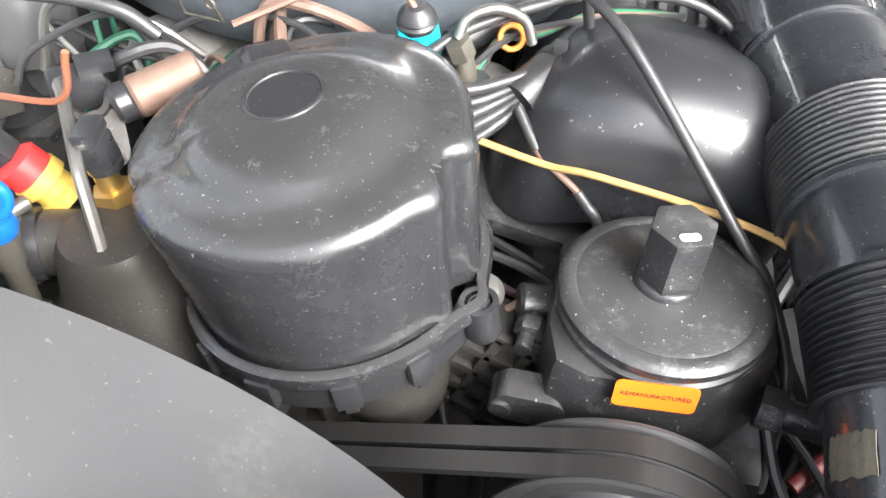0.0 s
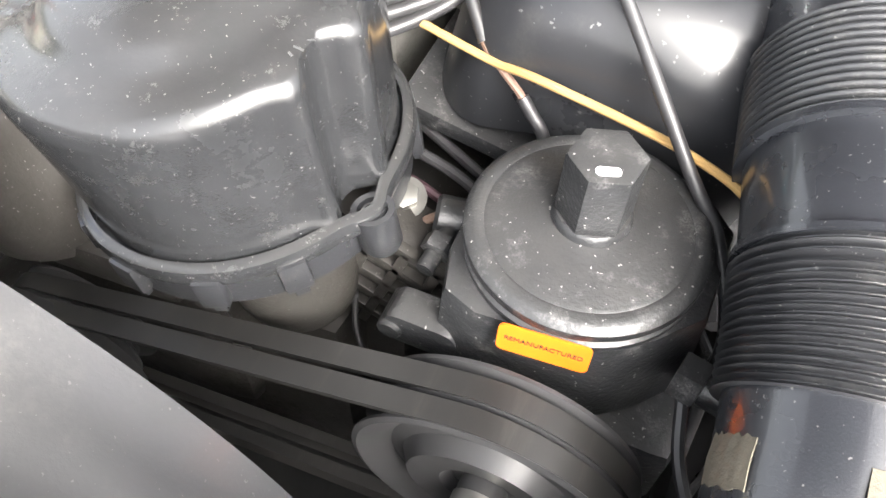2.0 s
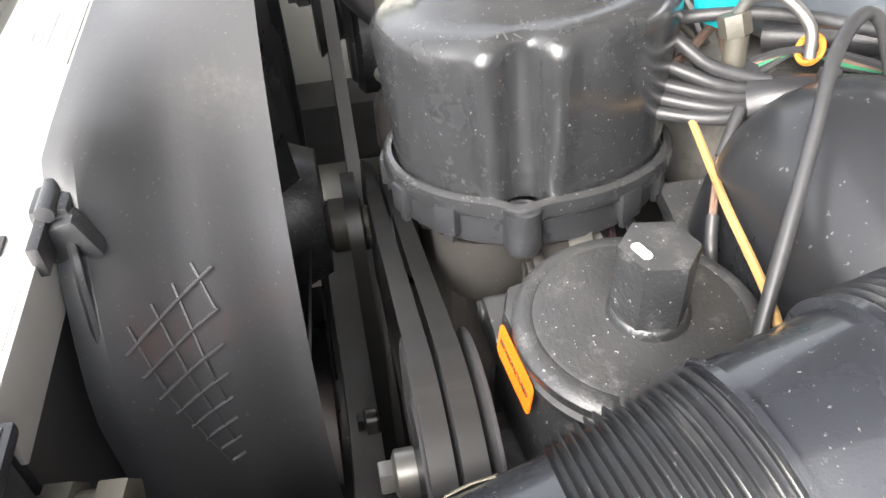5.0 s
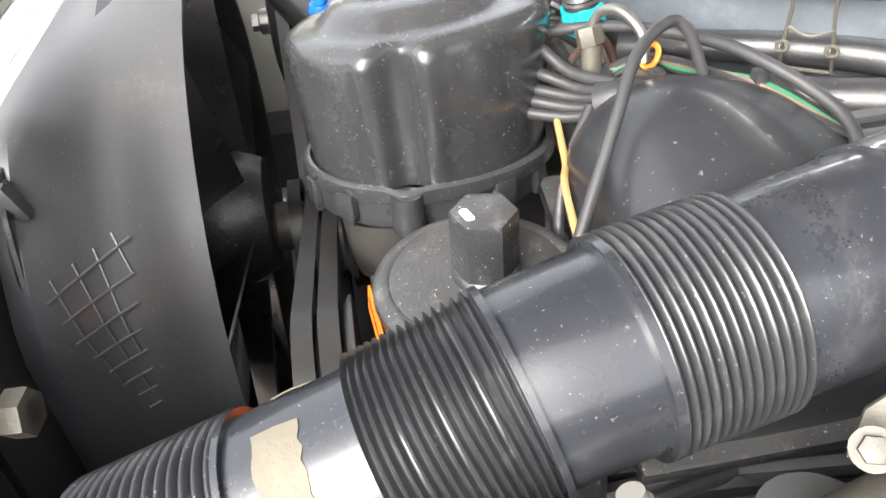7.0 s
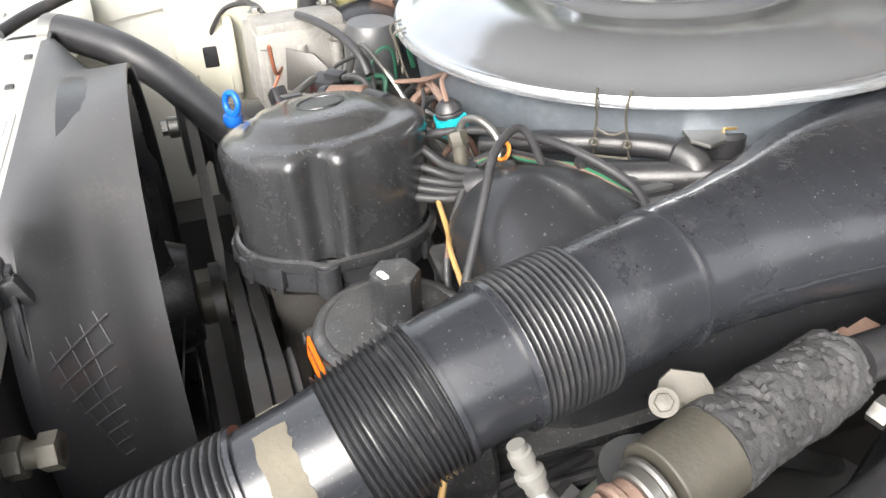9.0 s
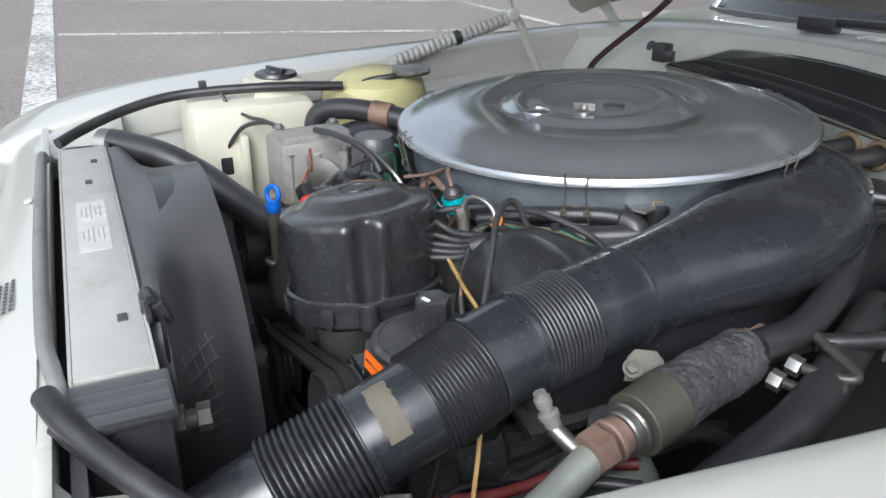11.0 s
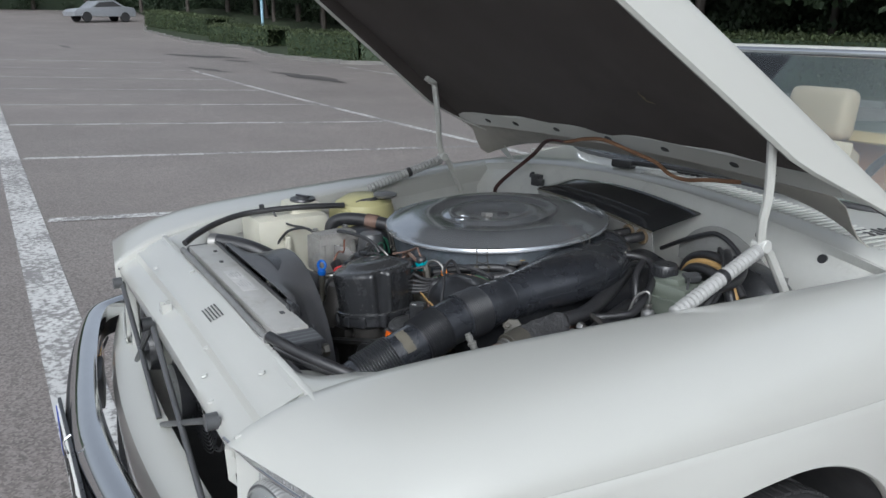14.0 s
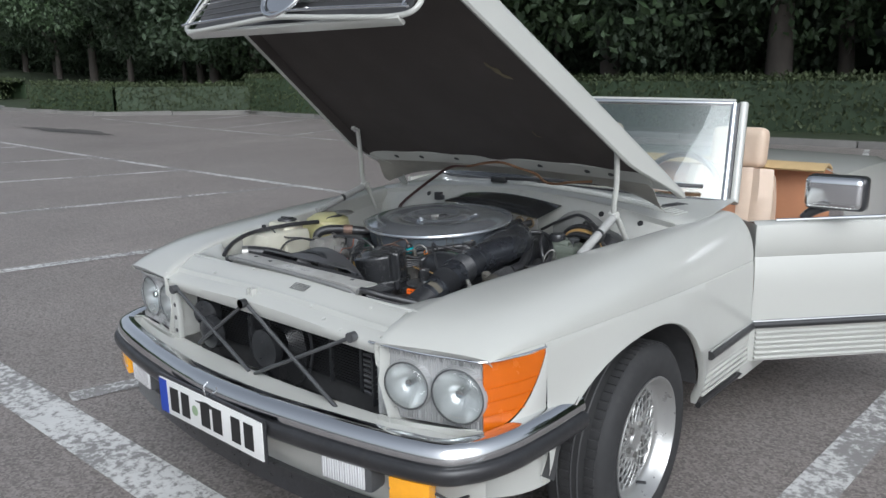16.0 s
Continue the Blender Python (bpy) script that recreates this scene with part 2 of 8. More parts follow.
def box(sx, sy, sz, bevel=0.0, m=None, seg=2):
    bm = bmesh.new()
    bmesh.ops.create_cube(bm, size=1.0)
    bmesh.ops.scale(bm, vec=(sx, sy, sz), verts=bm.verts)
    if bevel:
        bmesh.ops.bevel(bm, geom=bm.edges[:], offset=min(bevel, 0.49 * min(sx, sy, sz)), segments=seg, profile=0.6, affect="EDGES")
    if m is not None:
        bm.transform(m)
    return bm


def join(*bms):
    out = bmesh.new()
    for b in bms:
        me = bpy.data.meshes.new("tmp")
        b.to_mesh(me)
        b.free()
        out.from_mesh(me)
        bpy.data.meshes.remove(me)
    return out


def lathe(profile, seg=48, m=None, squash=None, caps=True):
    """Turns a profile of (radius, height) about z; squash(angle, r, z) may return another radius."""
    bm = bmesh.new()
    rings = []
    for r, z in profile:
        if r < 1e-6:
            rings.append([bm.verts.new((0, 0, z))])
            continue
        ring = []
        for k in range(seg):
            a = 2 * math.pi * k / seg
            rr = squash(a, r, z) if squash else r
            ring.append(bm.verts.new((rr * math.cos(a), rr * math.sin(a), z)))
        rings.append(ring)
    for a, b in zip(rings, rings[1:]):
        for k in range(seg):
            j = (k + 1) % seg
            if len(a) == 1 and len(b) == 1:
                continue
            if len(a) == 1:
                bm.faces.new((a[0], b[k], b[j]))
            elif len(b) == 1:
                bm.faces.new((a[k], a[j], b[0]))
            else:
                bm.faces.new((a[k], a[j], b[j], b[k]))
    for ring, flip in ((rings[0], True), (rings[-1], False)):
        if caps and len(ring) > 1:
            bm.faces.new(ring[::-1] if flip else ring)
    if m is not None:
        bm.transform(m)
    return bm


def curve_points(pts, n=8):
    """A smooth line through the points."""
    p = [Vector(q) for q in pts]
    if len(p) < 3:
        return [p[0].lerp(p[-1], k / n) for k in range(n + 1)]
    p = [p[0] * 2 - p[1]] + p + [p[-1] * 2 - p[-2]]
    out = []
    for i in range(1, len(p) - 2):
        for k in range(n):
            t = k / n
            a, b, c, d = p[i - 1:i + 3]
            out.append(0.5 * ((2 * b) + (c - a) * t + (2 * a - 5 * b + 4 * c - d) * t * t + (3 * b - a - 3 * c + d) * t ** 3))
    out.append(p[-2])
    return out


def sweep(line, radius, seg=12, cap=True):
    """A tube along a line; radius is a number or a function of the share of the way."""
    bm = bmesh.new()
    rings, up = [], None
    n = len(line)
    for i, p in enumerate(line):
        d = (line[min(i + 1, n - 1)] - line[max(i - 1, 0)]).normalized()
        if up is None:
            up = d.orthogonal().normalized()
        up = (up - d * up.dot(d)).normalized()
        side = d.cross(up)
        r = radius(i / (n - 1)) if callable(radius) else radius
        rings.append([bm.verts.new(p + (up * math.cos(a) + side * math.sin(a)) * r) for a in (2 * math.pi * k / seg for k in range(seg))])
    for a, b in zip(rings, rings[1:]):
        for k in range(seg):
            bm.faces.new((a[k], a[(k + 1) % seg], b[(k + 1) % seg], b[k]))
    if cap:
        bm.faces.new(rings[0][::-1])
        bm.faces.new(rings[-1])
    return bm


def tube(pts, radius, seg=10, n=8):
    return sweep(curve_points(pts, n), radius, seg)


def sheet(rows, thick=0.0, close=False):
    """A skin over rows of points, given a thickness against its normals."""
    bm = bmesh.new()
    vs = [[bm.verts.new(p) for p in row] for row in rows]
    for a, b in zip(vs, vs[1:]):
        m = len(a)
        for k in range(m if close else m - 1):
            j = (k + 1) % m
            try:
                bm.faces.new((a[k], a[j], b[j], b[k]))
            except ValueError:
                pass
    bmesh.ops.remove_doubles(bm, verts=bm.verts[:], dist=1e-5)
    if thick:
        bmesh.ops.recalc_face_normals(bm, faces=bm.faces[:])
        bmesh.ops.solidify(bm, geom=bm.faces[:], thickness=thick)
    return bm


def prism(outline, depth, bevel=0.0, m=None, seg=2):
    """An outline in x, y drawn out along z."""
    bm = bmesh.new()
    f = bm.faces.new([bm.verts.new((x, y, 0)) for x, y in outline])
    got = bmesh.ops.extrude_face_region(bm, geom=[f])
    bmesh.ops.translate(bm, vec=(0, 0, depth), verts=[v for v in got["geom"] if isinstance(v, bmesh.types.BMVert)])
    if bevel:
        flat = [e for e in bm.edges if abs(e.verts[0].co.z - e.verts[1].co.z) < 1e-7]
        bmesh.ops.bevel(bm, geom=flat, offset=bevel, segments=seg, profile=0.6, affect="EDGES")
    if m is not None:
        bm.transform(m)
    return bm


def hexnut(r, h, m=None, bevel=0.1):
    return prism([(r * math.cos(k * math.pi / 3), r * math.sin(k * math.pi / 3)) for k in range(6)], h, r * bevel, m)


def along(a, b, twist=0.0):
    """A pose at a whose z runs towards b."""
    q = (Vector(b) - Vector(a)).to_track_quat("Z", "Y").to_matrix().to_4x4()
    return Matrix.Translation(a) @ q @ pose(0, 0, 0, 0, 0, twist)


def rod(a, b, r, seg=12, bevel=0.0):
    h = (Vector(b) - Vector(a)).length
    prof = [(0, 0), (r - bevel, 0), (r, bevel), (r, h - bevel), (r - bevel, h), (0, h)] if bevel else [(0, 0), (r, 0), (r, h), (0, h)]
    return lathe(prof, seg, along(a, b))


def ring(r, t, m=None, seg=40, tube_seg=10):
    line = [Vector((r * math.cos(2 * math.pi * k / seg), r * math.sin(2 * math.pi * k / seg), 0)) for k in range(seg)]
    bm = bmesh.new()
    rs = []
    for p in line:
        d = p.normalized()
        rs.append([bm.verts.new(p + d * t * math.cos(a) + Vector((0, 0, t * math.sin(a)))) for a in (2 * math.pi * k / tube_seg for k in range(tube_seg))])
    for i in range(seg):
        a, b = rs[i], rs[(i + 1) % seg]
        for k in range(tube_seg):
            bm.faces.new((a[k], a[(k + 1) % tube_seg], b[(k + 1) % tube_seg], b[k]))
    if m is not None:
        bm.transform(m)
    return bm


def arc(cx, cy, r, a0, a1, n=8):
    return [(cx + r * math.cos(radians(a0 + (a1 - a0) * k / n)), cy + r * math.sin(radians(a0 + (a1 - a0) * k / n))) for k in range(n + 1)]


def rounded(w, h, r, n=5):
    return (arc(w / 2 - r, h / 2 - r, r, 0, 90, n) + arc(-w / 2 + r, h / 2 - r, r, 90, 180, n)
            + arc(-w / 2 + r, -h / 2 + r, r, 180, 270, n) + arc(w / 2 - r, -h / 2 + r, r, 270, 360, n))


def wp(name, bm, material, parent, label="", smooth=True):
    """A part whose mesh is drawn in the place's own metres."""
    m, o = Matrix(), parent
    while o is not None:
        m = o.matrix_basis @ m
        o = o.parent
    bm.transform(m.inverted())
    return part(name, bm, material, parent, label, smooth)


def settle(ob, a, b, k=1.0):
    """Moves a finished thing so that its point a comes to b, scaled by k about it."""
    ob.matrix_basis = Matrix.Translation(b) @ Matrix.Scale(k, 4) @ Matrix.Translation(-Vector(a)) @ ob.matrix_basis


def bolt(name, at_, towards, r, h, material, parent, label=""):
    """A hexagon head with its washer, on a surface at at_, standing out towards towards."""
    m = along(at_, Vector(at_) + Vector(towards), 15)
    return wp(name, join(lathe([(0, 0), (r * 1.5, 0), (r * 1.5, h * 0.2), (0, h * 0.2)], 20, m), hexnut(r, h, m, 0.12)), material, parent, label)


def writing(text, size, m, material, parent, name="lettering", depth=0.0002):
    """Raised or printed words as a mesh."""
    cu = bpy.data.curves.new("words", "FONT")
    cu.body, cu.size, cu.align_x, cu.align_y, cu.extrude = text, size, "CENTER", "CENTER", depth
    tmp = new("words", cu)
    me = bpy.data.meshes.new_from_object(tmp.evaluated_get(bpy.context.evaluated_depsgraph_get()))
    bpy.data.objects.remove(tmp)
    bpy.data.curves.remove(cu)
    bm = bmesh.new()
    bm.from_mesh(me)
    bpy.data.meshes.remove(me)
    bm.transform(m)
    return wp(name, bm, material, parent, smooth=False)

# ---- the car park ----
ASPHALT = mat("asphalt", (0.225, 0.2, 0.187), 0.58, vary=0.2, scale=0.9, bump=0.8, bump_scale=150, dirt=(0.28, 0.265, 0.255), dirt_amount=0.35, dirt_scale=0.3)


def speckle(m, scale, amount):
    """Stones that show in the binder: a fine cell pattern over the colour."""
    nt = m.node_tree
    b = nt.nodes["Principled BSDF"]
    src = b.inputs["Base Color"].links[0].from_socket
    tc = nt.nodes.new("ShaderNodeTexCoord")
    v = nt.nodes.new("ShaderNodeTexVoronoi")
    v.inputs["Scale"].default_value = scale
    nt.links.new(tc.outputs["Object"], v.inputs["Vector"])
    hs = nt.nodes.new("ShaderNodeHueSaturation")
    r = nt.nodes.new("ShaderNodeMapRange")
    r.inputs["To Min"].default_value, r.inputs["To Max"].default_value = 1 - amount, 1 + amount
    sep = nt.nodes.new("ShaderNodeSeparateColor")
    nt.links.new(v.outputs["Color"], sep.inputs[0])
    nt.links.new(sep.outputs[0], r.inputs["Value"])
    nt.links.new(r.outputs["Result"], hs.inputs["Value"])
    nt.links.new(src, hs.inputs["Color"])
    nt.links.new(hs.outputs[0], b.inputs["Base Color"])
    return m


speckle(ASPHALT, 110, 0.4)


def worn_line():
    """Line paint crazed into small islands, with the asphalt between them."""
    m = mat("worn_line_paint", (0.6, 0.6, 0.585), 0.8, vary=0.12, scale=5, bump=0.5, bump_scale=150)
    nt = m.node_tree
    b = nt.nodes["Principled BSDF"]
    src = b.inputs["Base Color"].links[0].from_socket
    tc = nt.nodes.new("ShaderNodeTexCoord")
    n = nt.nodes.new("ShaderNodeTexNoise")
    n.inputs["Scale"].default_value, n.inputs["Detail"].default_value, n.inputs["Roughness"].default_value = 26, 6, 0.75
    n2 = nt.nodes.new("ShaderNodeTexNoise")
    n2.inputs["Scale"].default_value = 1.7
    nt.links.new(tc.outputs["Object"], n.inputs["Vector"])
    nt.links.new(tc.outputs["Object"], n2.inputs["Vector"])
    add = nt.nodes.new("ShaderNodeMath")
    add.operation = "MULTIPLY_ADD"
    add.inputs[1].default_value, add.inputs[2].default_value = 0.45, -0.22
    nt.links.new(n2.outputs["Fac"], add.inputs[0])
    s = nt.nodes.new("ShaderNodeMath")
    nt.links.new(n.outputs["Fac"], s.inputs[0])
    nt.links.new(add.outputs[0], s.inputs[1])
    r = nt.nodes.new("ShaderNodeMapRange")
    r.inputs["From Min"].default_value, r.inputs["From Max"].default_value = 0.455, 0.56
    nt.links.new(s.outputs[0], r.inputs["Value"])
    x = nt.nodes.new("ShaderNodeMix")
    x.data_type = "RGBA"
    nt.links.new(r.outputs["Result"], x.inputs["Factor"])
    x.inputs["A"].default_value = (0.24, 0.23, 0.225, 1)
    nt.links.new(src, x.inputs["B"])
    nt.links.new(x.outputs["Result"], b.inputs["Base Color"])
    return m


LINE = worn_line()


def gz(x, y):
    """The lot rises gently away from the car."""
    s = max(0.0, -x - 6)
    return 0.0006 * s * s if s < 60 else 2.16 + 0.03 * (s - 60)


gx = [-400, -250, -160, -110] + [-90 + 3 * k for k in range(28)] + [-6 + 2 * k for k in range(8)] + [14, 30, 80, 200, 400]
gy = [-400, -150, -50, -20, -10] + [-6 + 3 * k for k in range(14)] + [50, 80, 150, 400]
ground = tagged(part("ground", sheet([[(x, y, gz(x, y)) for x in gx] for y in gy]), ASPHALT), "wide grey asphalt surface of a car park", "asphalt", kind="structure")


def lay(a, b, w, z=0.005, n=12):
    a, b = Vector((*a, 0)), Vector((*b, 0))
    d = (b - a).normalized()
    s = Vector((-d.y, d.x, 0)) * w / 2
    pts = [a.lerp(b, k / n) for k in range(n + 1)]
    rows = [[(p + s * q) + Vector((0, 0, gz((p + s * q).x, 0) + z)) for q in (1, -1)] for p in pts]
    tagged(part("parking_line", sheet(rows), LINE), "worn white painted parking bay line on the asphalt", "road marking", group="parking bay lines", kind="structure")


lay((-60, 0.17), (6, 0.12), 0.2, n=40)
lay((-21, 5.15), (9, 5.0), 0.11, n=30)
for k, (x0, x1) in enumerate(((-1.6, -0.35), (-4.55, -3.3), (-7.6, -6.05), (-10.75, -8.75), (-13.7, -11.5), (-17.1, -14.6), (-20.6, -17.7), (-24.0, -21.0), (-27.5, -24.5))):
    lay((x0, 0.26), (x1, 5.0), 0.12 if k < 4 else 0.1)
lay((1.17, 0.6), (1.29, 2.9), 0.15)
lay((-21, 9.75), (6, 9.5), 0.1, n=30)
for k in range(9):
    lay((-18 + 2.9 * k, 9.7 - 0.02 * k), (-18.8 + 2.9 * k, 13.3), 0.09, 0.004)
# old patches of tar in the surface
for x, y, w, h, a in ((-17.7, 7.2, 3.6, 0.7, 5), (-21, 5.6, 2.8, 0.45, 13), (-27.2, 7.0, 3.0, 1.0, 35), (-24.5, 7.4, 1.6, 0.4, 20), (-34, 3.2, 2.5, 0.3, 5)):
    rg = random.Random(int(x * 10))
    ol = [(w / 2 * (1 + rg.uniform(-0.45, 0.25)) * math.cos(2 * math.pi * k / 18), h / 2 * (1 + rg.uniform(-0.6, 0.4)) * math.sin(2 * math.pi * k / 18)) for k in range(18)]
    bm = bmesh.new()
    M = pose(x, y, 0, 0, 0, a)
    bm.faces.new([bm.verts.new((p.x, p.y, gz(p.x, p.y) + 0.012)) for p in (M @ Vector((*q, 0)) for q in ol)])
    tagged(part("tar_patch", bm, mat("tar", (0.09, 0.083, 0.078), 0.6, vary=0.2, scale=4)), "dark irregular tar patch in the asphalt", "patch", group="tar patches", kind="structure")

# ---- trees, hedges and kerb round the lot ----
LEAF = [mat("leaf_" + n, c, 0.6, vary=0.35, scale=0.7) for n, c in (("dark", (0.042, 0.068, 0.034)), ("mid", (0.05, 0.084, 0.036)), ("light", (0.08, 0.13, 0.055)))]
BARK = mat("bark", (0.075, 0.065, 0.056), 0.9, vary=0.35, scale=6, bump=0.8, bump_scale=30)
HEDGE = mat("hedge_leaf", (0.043, 0.06, 0.021), 0.7, vary=0.4, scale=1.5)
# Concrete kept dark: the shade along the planting is put into its colour.
KERB = mat("concrete_kerb", (0.17, 0.165, 0.155), 0.85, vary=0.15, scale=4, dirt=(0.12, 0.12, 0.1), dirt_amount=0.4, dirt_scale=2)
# Grass colour has the shade under trees and hedge painted into it.
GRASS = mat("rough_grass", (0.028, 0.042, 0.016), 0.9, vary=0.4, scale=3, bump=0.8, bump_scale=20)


def leaf_cloud(rng, blobs, per, size):
    vs, fs = [], []
    for (bx, by, bz, br) in blobs:
        for _ in range(per):
            d = Vector((rng.gauss(0, 1), rng.gauss(0, 1), rng.gauss(0, 1))).normalized()
            p = Vector((bx, by, bz)) + d * br * (0.72 + 0.34 * rng.random()) * Vector((1, 1, 0.75)).length / 1.6
            q = Euler((rng.uniform(0, 6.3), rng.uniform(0, 6.3), rng.uniform(0, 6.3))).to_matrix()
            s = size * rng.uniform(0.6, 1.4)
            i = len(vs)
            vs += [p + q @ Vector(c) * s for c in ((-0.5, 0, 0), (0, -0.28, 0.05), (0.5, 0, 0), (0, 0.28, 0.05))]
            fs.append((i, i + 1, i + 2, i + 3))
    me = bpy.data.meshes.new("crown")
    me.from_pydata(vs, [], fs)
    return me


def tree(seed, height, leaf, m, spread=1.0):
    rng = random.Random(seed)
    t = thing("tree", "tall leafy tree with a dark trunk beside the lot", "tree", m, group="trees round the lot")
    lean = Vector((rng.uniform(-0.5, 0.5), rng.uniform(-0.5, 0.5), 0))
    tips, limbs = [], []
    trunk = [Vector((0, 0, -0.2)), Vector((lean.x * 0.2, lean.y * 0.2, height * 0.2)), Vector((lean.x * 0.5, lean.y * 0.5, height * 0.42)), Vector((lean.x, lean.y, height * 0.72))]
    limbs.append(tube(trunk, lambda q: 0.17 * (1 - 0.75 * q) * height / 8, 9, 4))
    for k in range(7):
        a = rng.uniform(0, 6.3)
        s = trunk[1].lerp(trunk[3], rng.uniform(0.1, 0.9))
        e = s + Vector((math.cos(a), math.sin(a), rng.uniform(0.35, 0.9))) * height * rng.uniform(0.2, 0.32) * spread
        limbs.append(tube([s, s.lerp(e, 0.5) + Vector((0, 0, 0.15)), e], lambda q: 0.06 * (1 - 0.8 * q) * height / 8, 6, 3))
        tips.append(e)
    part("trunk", join(*limbs), BARK, t)
    blobs = [(p.x, p.y, p.z, height * rng.uniform(0.12, 0.2) * spread) for p in tips]
    for _ in range(12):
        a, r = rng.uniform(0, 6.3), rng.uniform(0.05, 0.36) * height * spread
        blobs.append((lean.x + r * math.cos(a), lean.y + r * math.sin(a), height * rng.uniform(0.26, 0.95), height * rng.uniform(0.11, 0.18) * spread))
    me = leaf_cloud(rng, blobs, 1000, 0.18)
    me.materials.append(leaf)
    c = new("crown", me)
    c.parent = t
    return t


kinds = [tree(11 + k, (8.0, 9.5, 7.0)[k % 3], LEAF[(0, 1, 2)[k % 3]], pose(-34 + 9 * k, 17.5 + (k % 2), gz(-34 + 9 * k, 0), 0, 0, 40 * k)) for k in range(5)]
rng = random.Random(3)
spots = [(-62 + 4.2 * k, 18.5 + rng.uniform(-1.5, 1.5)) for k in range(20)] + [(-58 + 5.0 * k, 23.5 + rng.uniform(-2, 2)) for k in range(17)] + [(-75 + 3.6 * k, 30 + rng.uniform(-2, 2)) for k in range(27)] + [(-78 + rng.uniform(-4, 4), -26 + 5.2 * k) for k in range(10)] + [(-88, -30 + 6 * k) for k in range(10)]
for i, (x, y) in enumerate(spots):
    s = rng.uniform(0.85, 1.3)
    copy_thing(kinds[i % 5], pose(x, y, gz(x, y), 0, 0, rng.uniform(0, 360)) @ Matrix.Diagonal((s, s, s, 1)))


for x, y, s in ((-57, 13.5, 1.0), (-66, 12, 1.1), (-49, 17, 0.95), (-74, 9, 1.1)):
    copy_thing(kinds[2], pose(x, y, gz(x, y), 0, 0, 3 * x) @ Matrix.Diagonal((s, s, s, 1)))


for k, x, y, s, a in ((1, -4.2, 17.2, 1.35, 70), (4, -8.4, 17.3, 1.3, 200), (0, -26.8, 17.4, 1.3, 20), (3, -24.2, 17.6, 1.2, 130), (2, -14.5, 17.6, 1.1, 300)):
    copy_thing(kinds[k], pose(x, y, gz(x, y), 0, 0, a) @ Matrix.Diagonal((s * 1.25, s * 1.25, s, 1)))


def hedge(a, b, w, h, seed):
    rng = random.Random(seed)
    a, b = Vector((*a, 0)), Vector((*b, 0))
    d = (b - a)
    L = d.length
    d.normalize()
    s = Vector((-d.y, d.x, 0))
    t = thing("hedge", "clipped dense green hedge along the kerb", "hedge", Matrix.Translation(a + Vector((0, 0, gz(a.x, 0)))), group="hedges")
    vs, fs = [], []
    base = gz(a.x, 0)
    n = int(L * 640 * (h + w) / 2)
    for _ in range(n):
        u, side = rng.uniform(0, L), rng.random()
        if side < 0.42:
            p = Vector((0, 0, rng.uniform(0.03, h))) + s * (-w / 2 + rng.gauss(0, 0.05))
        elif side < 0.55:
            p = Vector((0, 0, rng.uniform(0.03, h))) + s * (w / 2 + rng.gauss(0, 0.05))
        else:
            p = Vector((0, 0, h + rng.gauss(0, 0.05))) + s * rng.uniform(-w / 2, w / 2)
        p = p + d * u
        if rng.random() < 0.08:
            p = p - d * u + d * rng.choice((0.0, L)) + s * rng.uniform(0, w / 2)
        p = p + Vector((0, 0, gz((a + p).x, 0) - base))
        q = Euler((rng.uniform(0, 6.3), rng.uniform(0, 6.3), rng.uniform(0, 6.3))).to_matrix()
        z = rng.uniform(0.05, 0.12)
        i = len(vs)
        vs += [p + q @ Vector(c) * z for c in ((-0.5, 0, 0), (0, -0.3, 0), (0.5, 0, 0), (0, 0.3, 0))]
        fs.append((i, i + 1, i + 2, i + 3))
    me = bpy.data.meshes.new("leaves")
    me.from_pydata(vs, [], fs)
    me.materials.append(HEDGE)
    o = new("leaves", me)
    o.parent = t
    core = sheet([[d * L * k / 20 + s * q * (w / 2 - 0.06) + Vector((0, 0, z + gz((a + d * L * k / 20).x, 0) - base)) for k in range(21)] for q, z in ((-1, -0.1), (-1, h - 0.06), (1, h - 0.06), (1, -0.1))])
    part("thicket", core, LEAF[0], t)


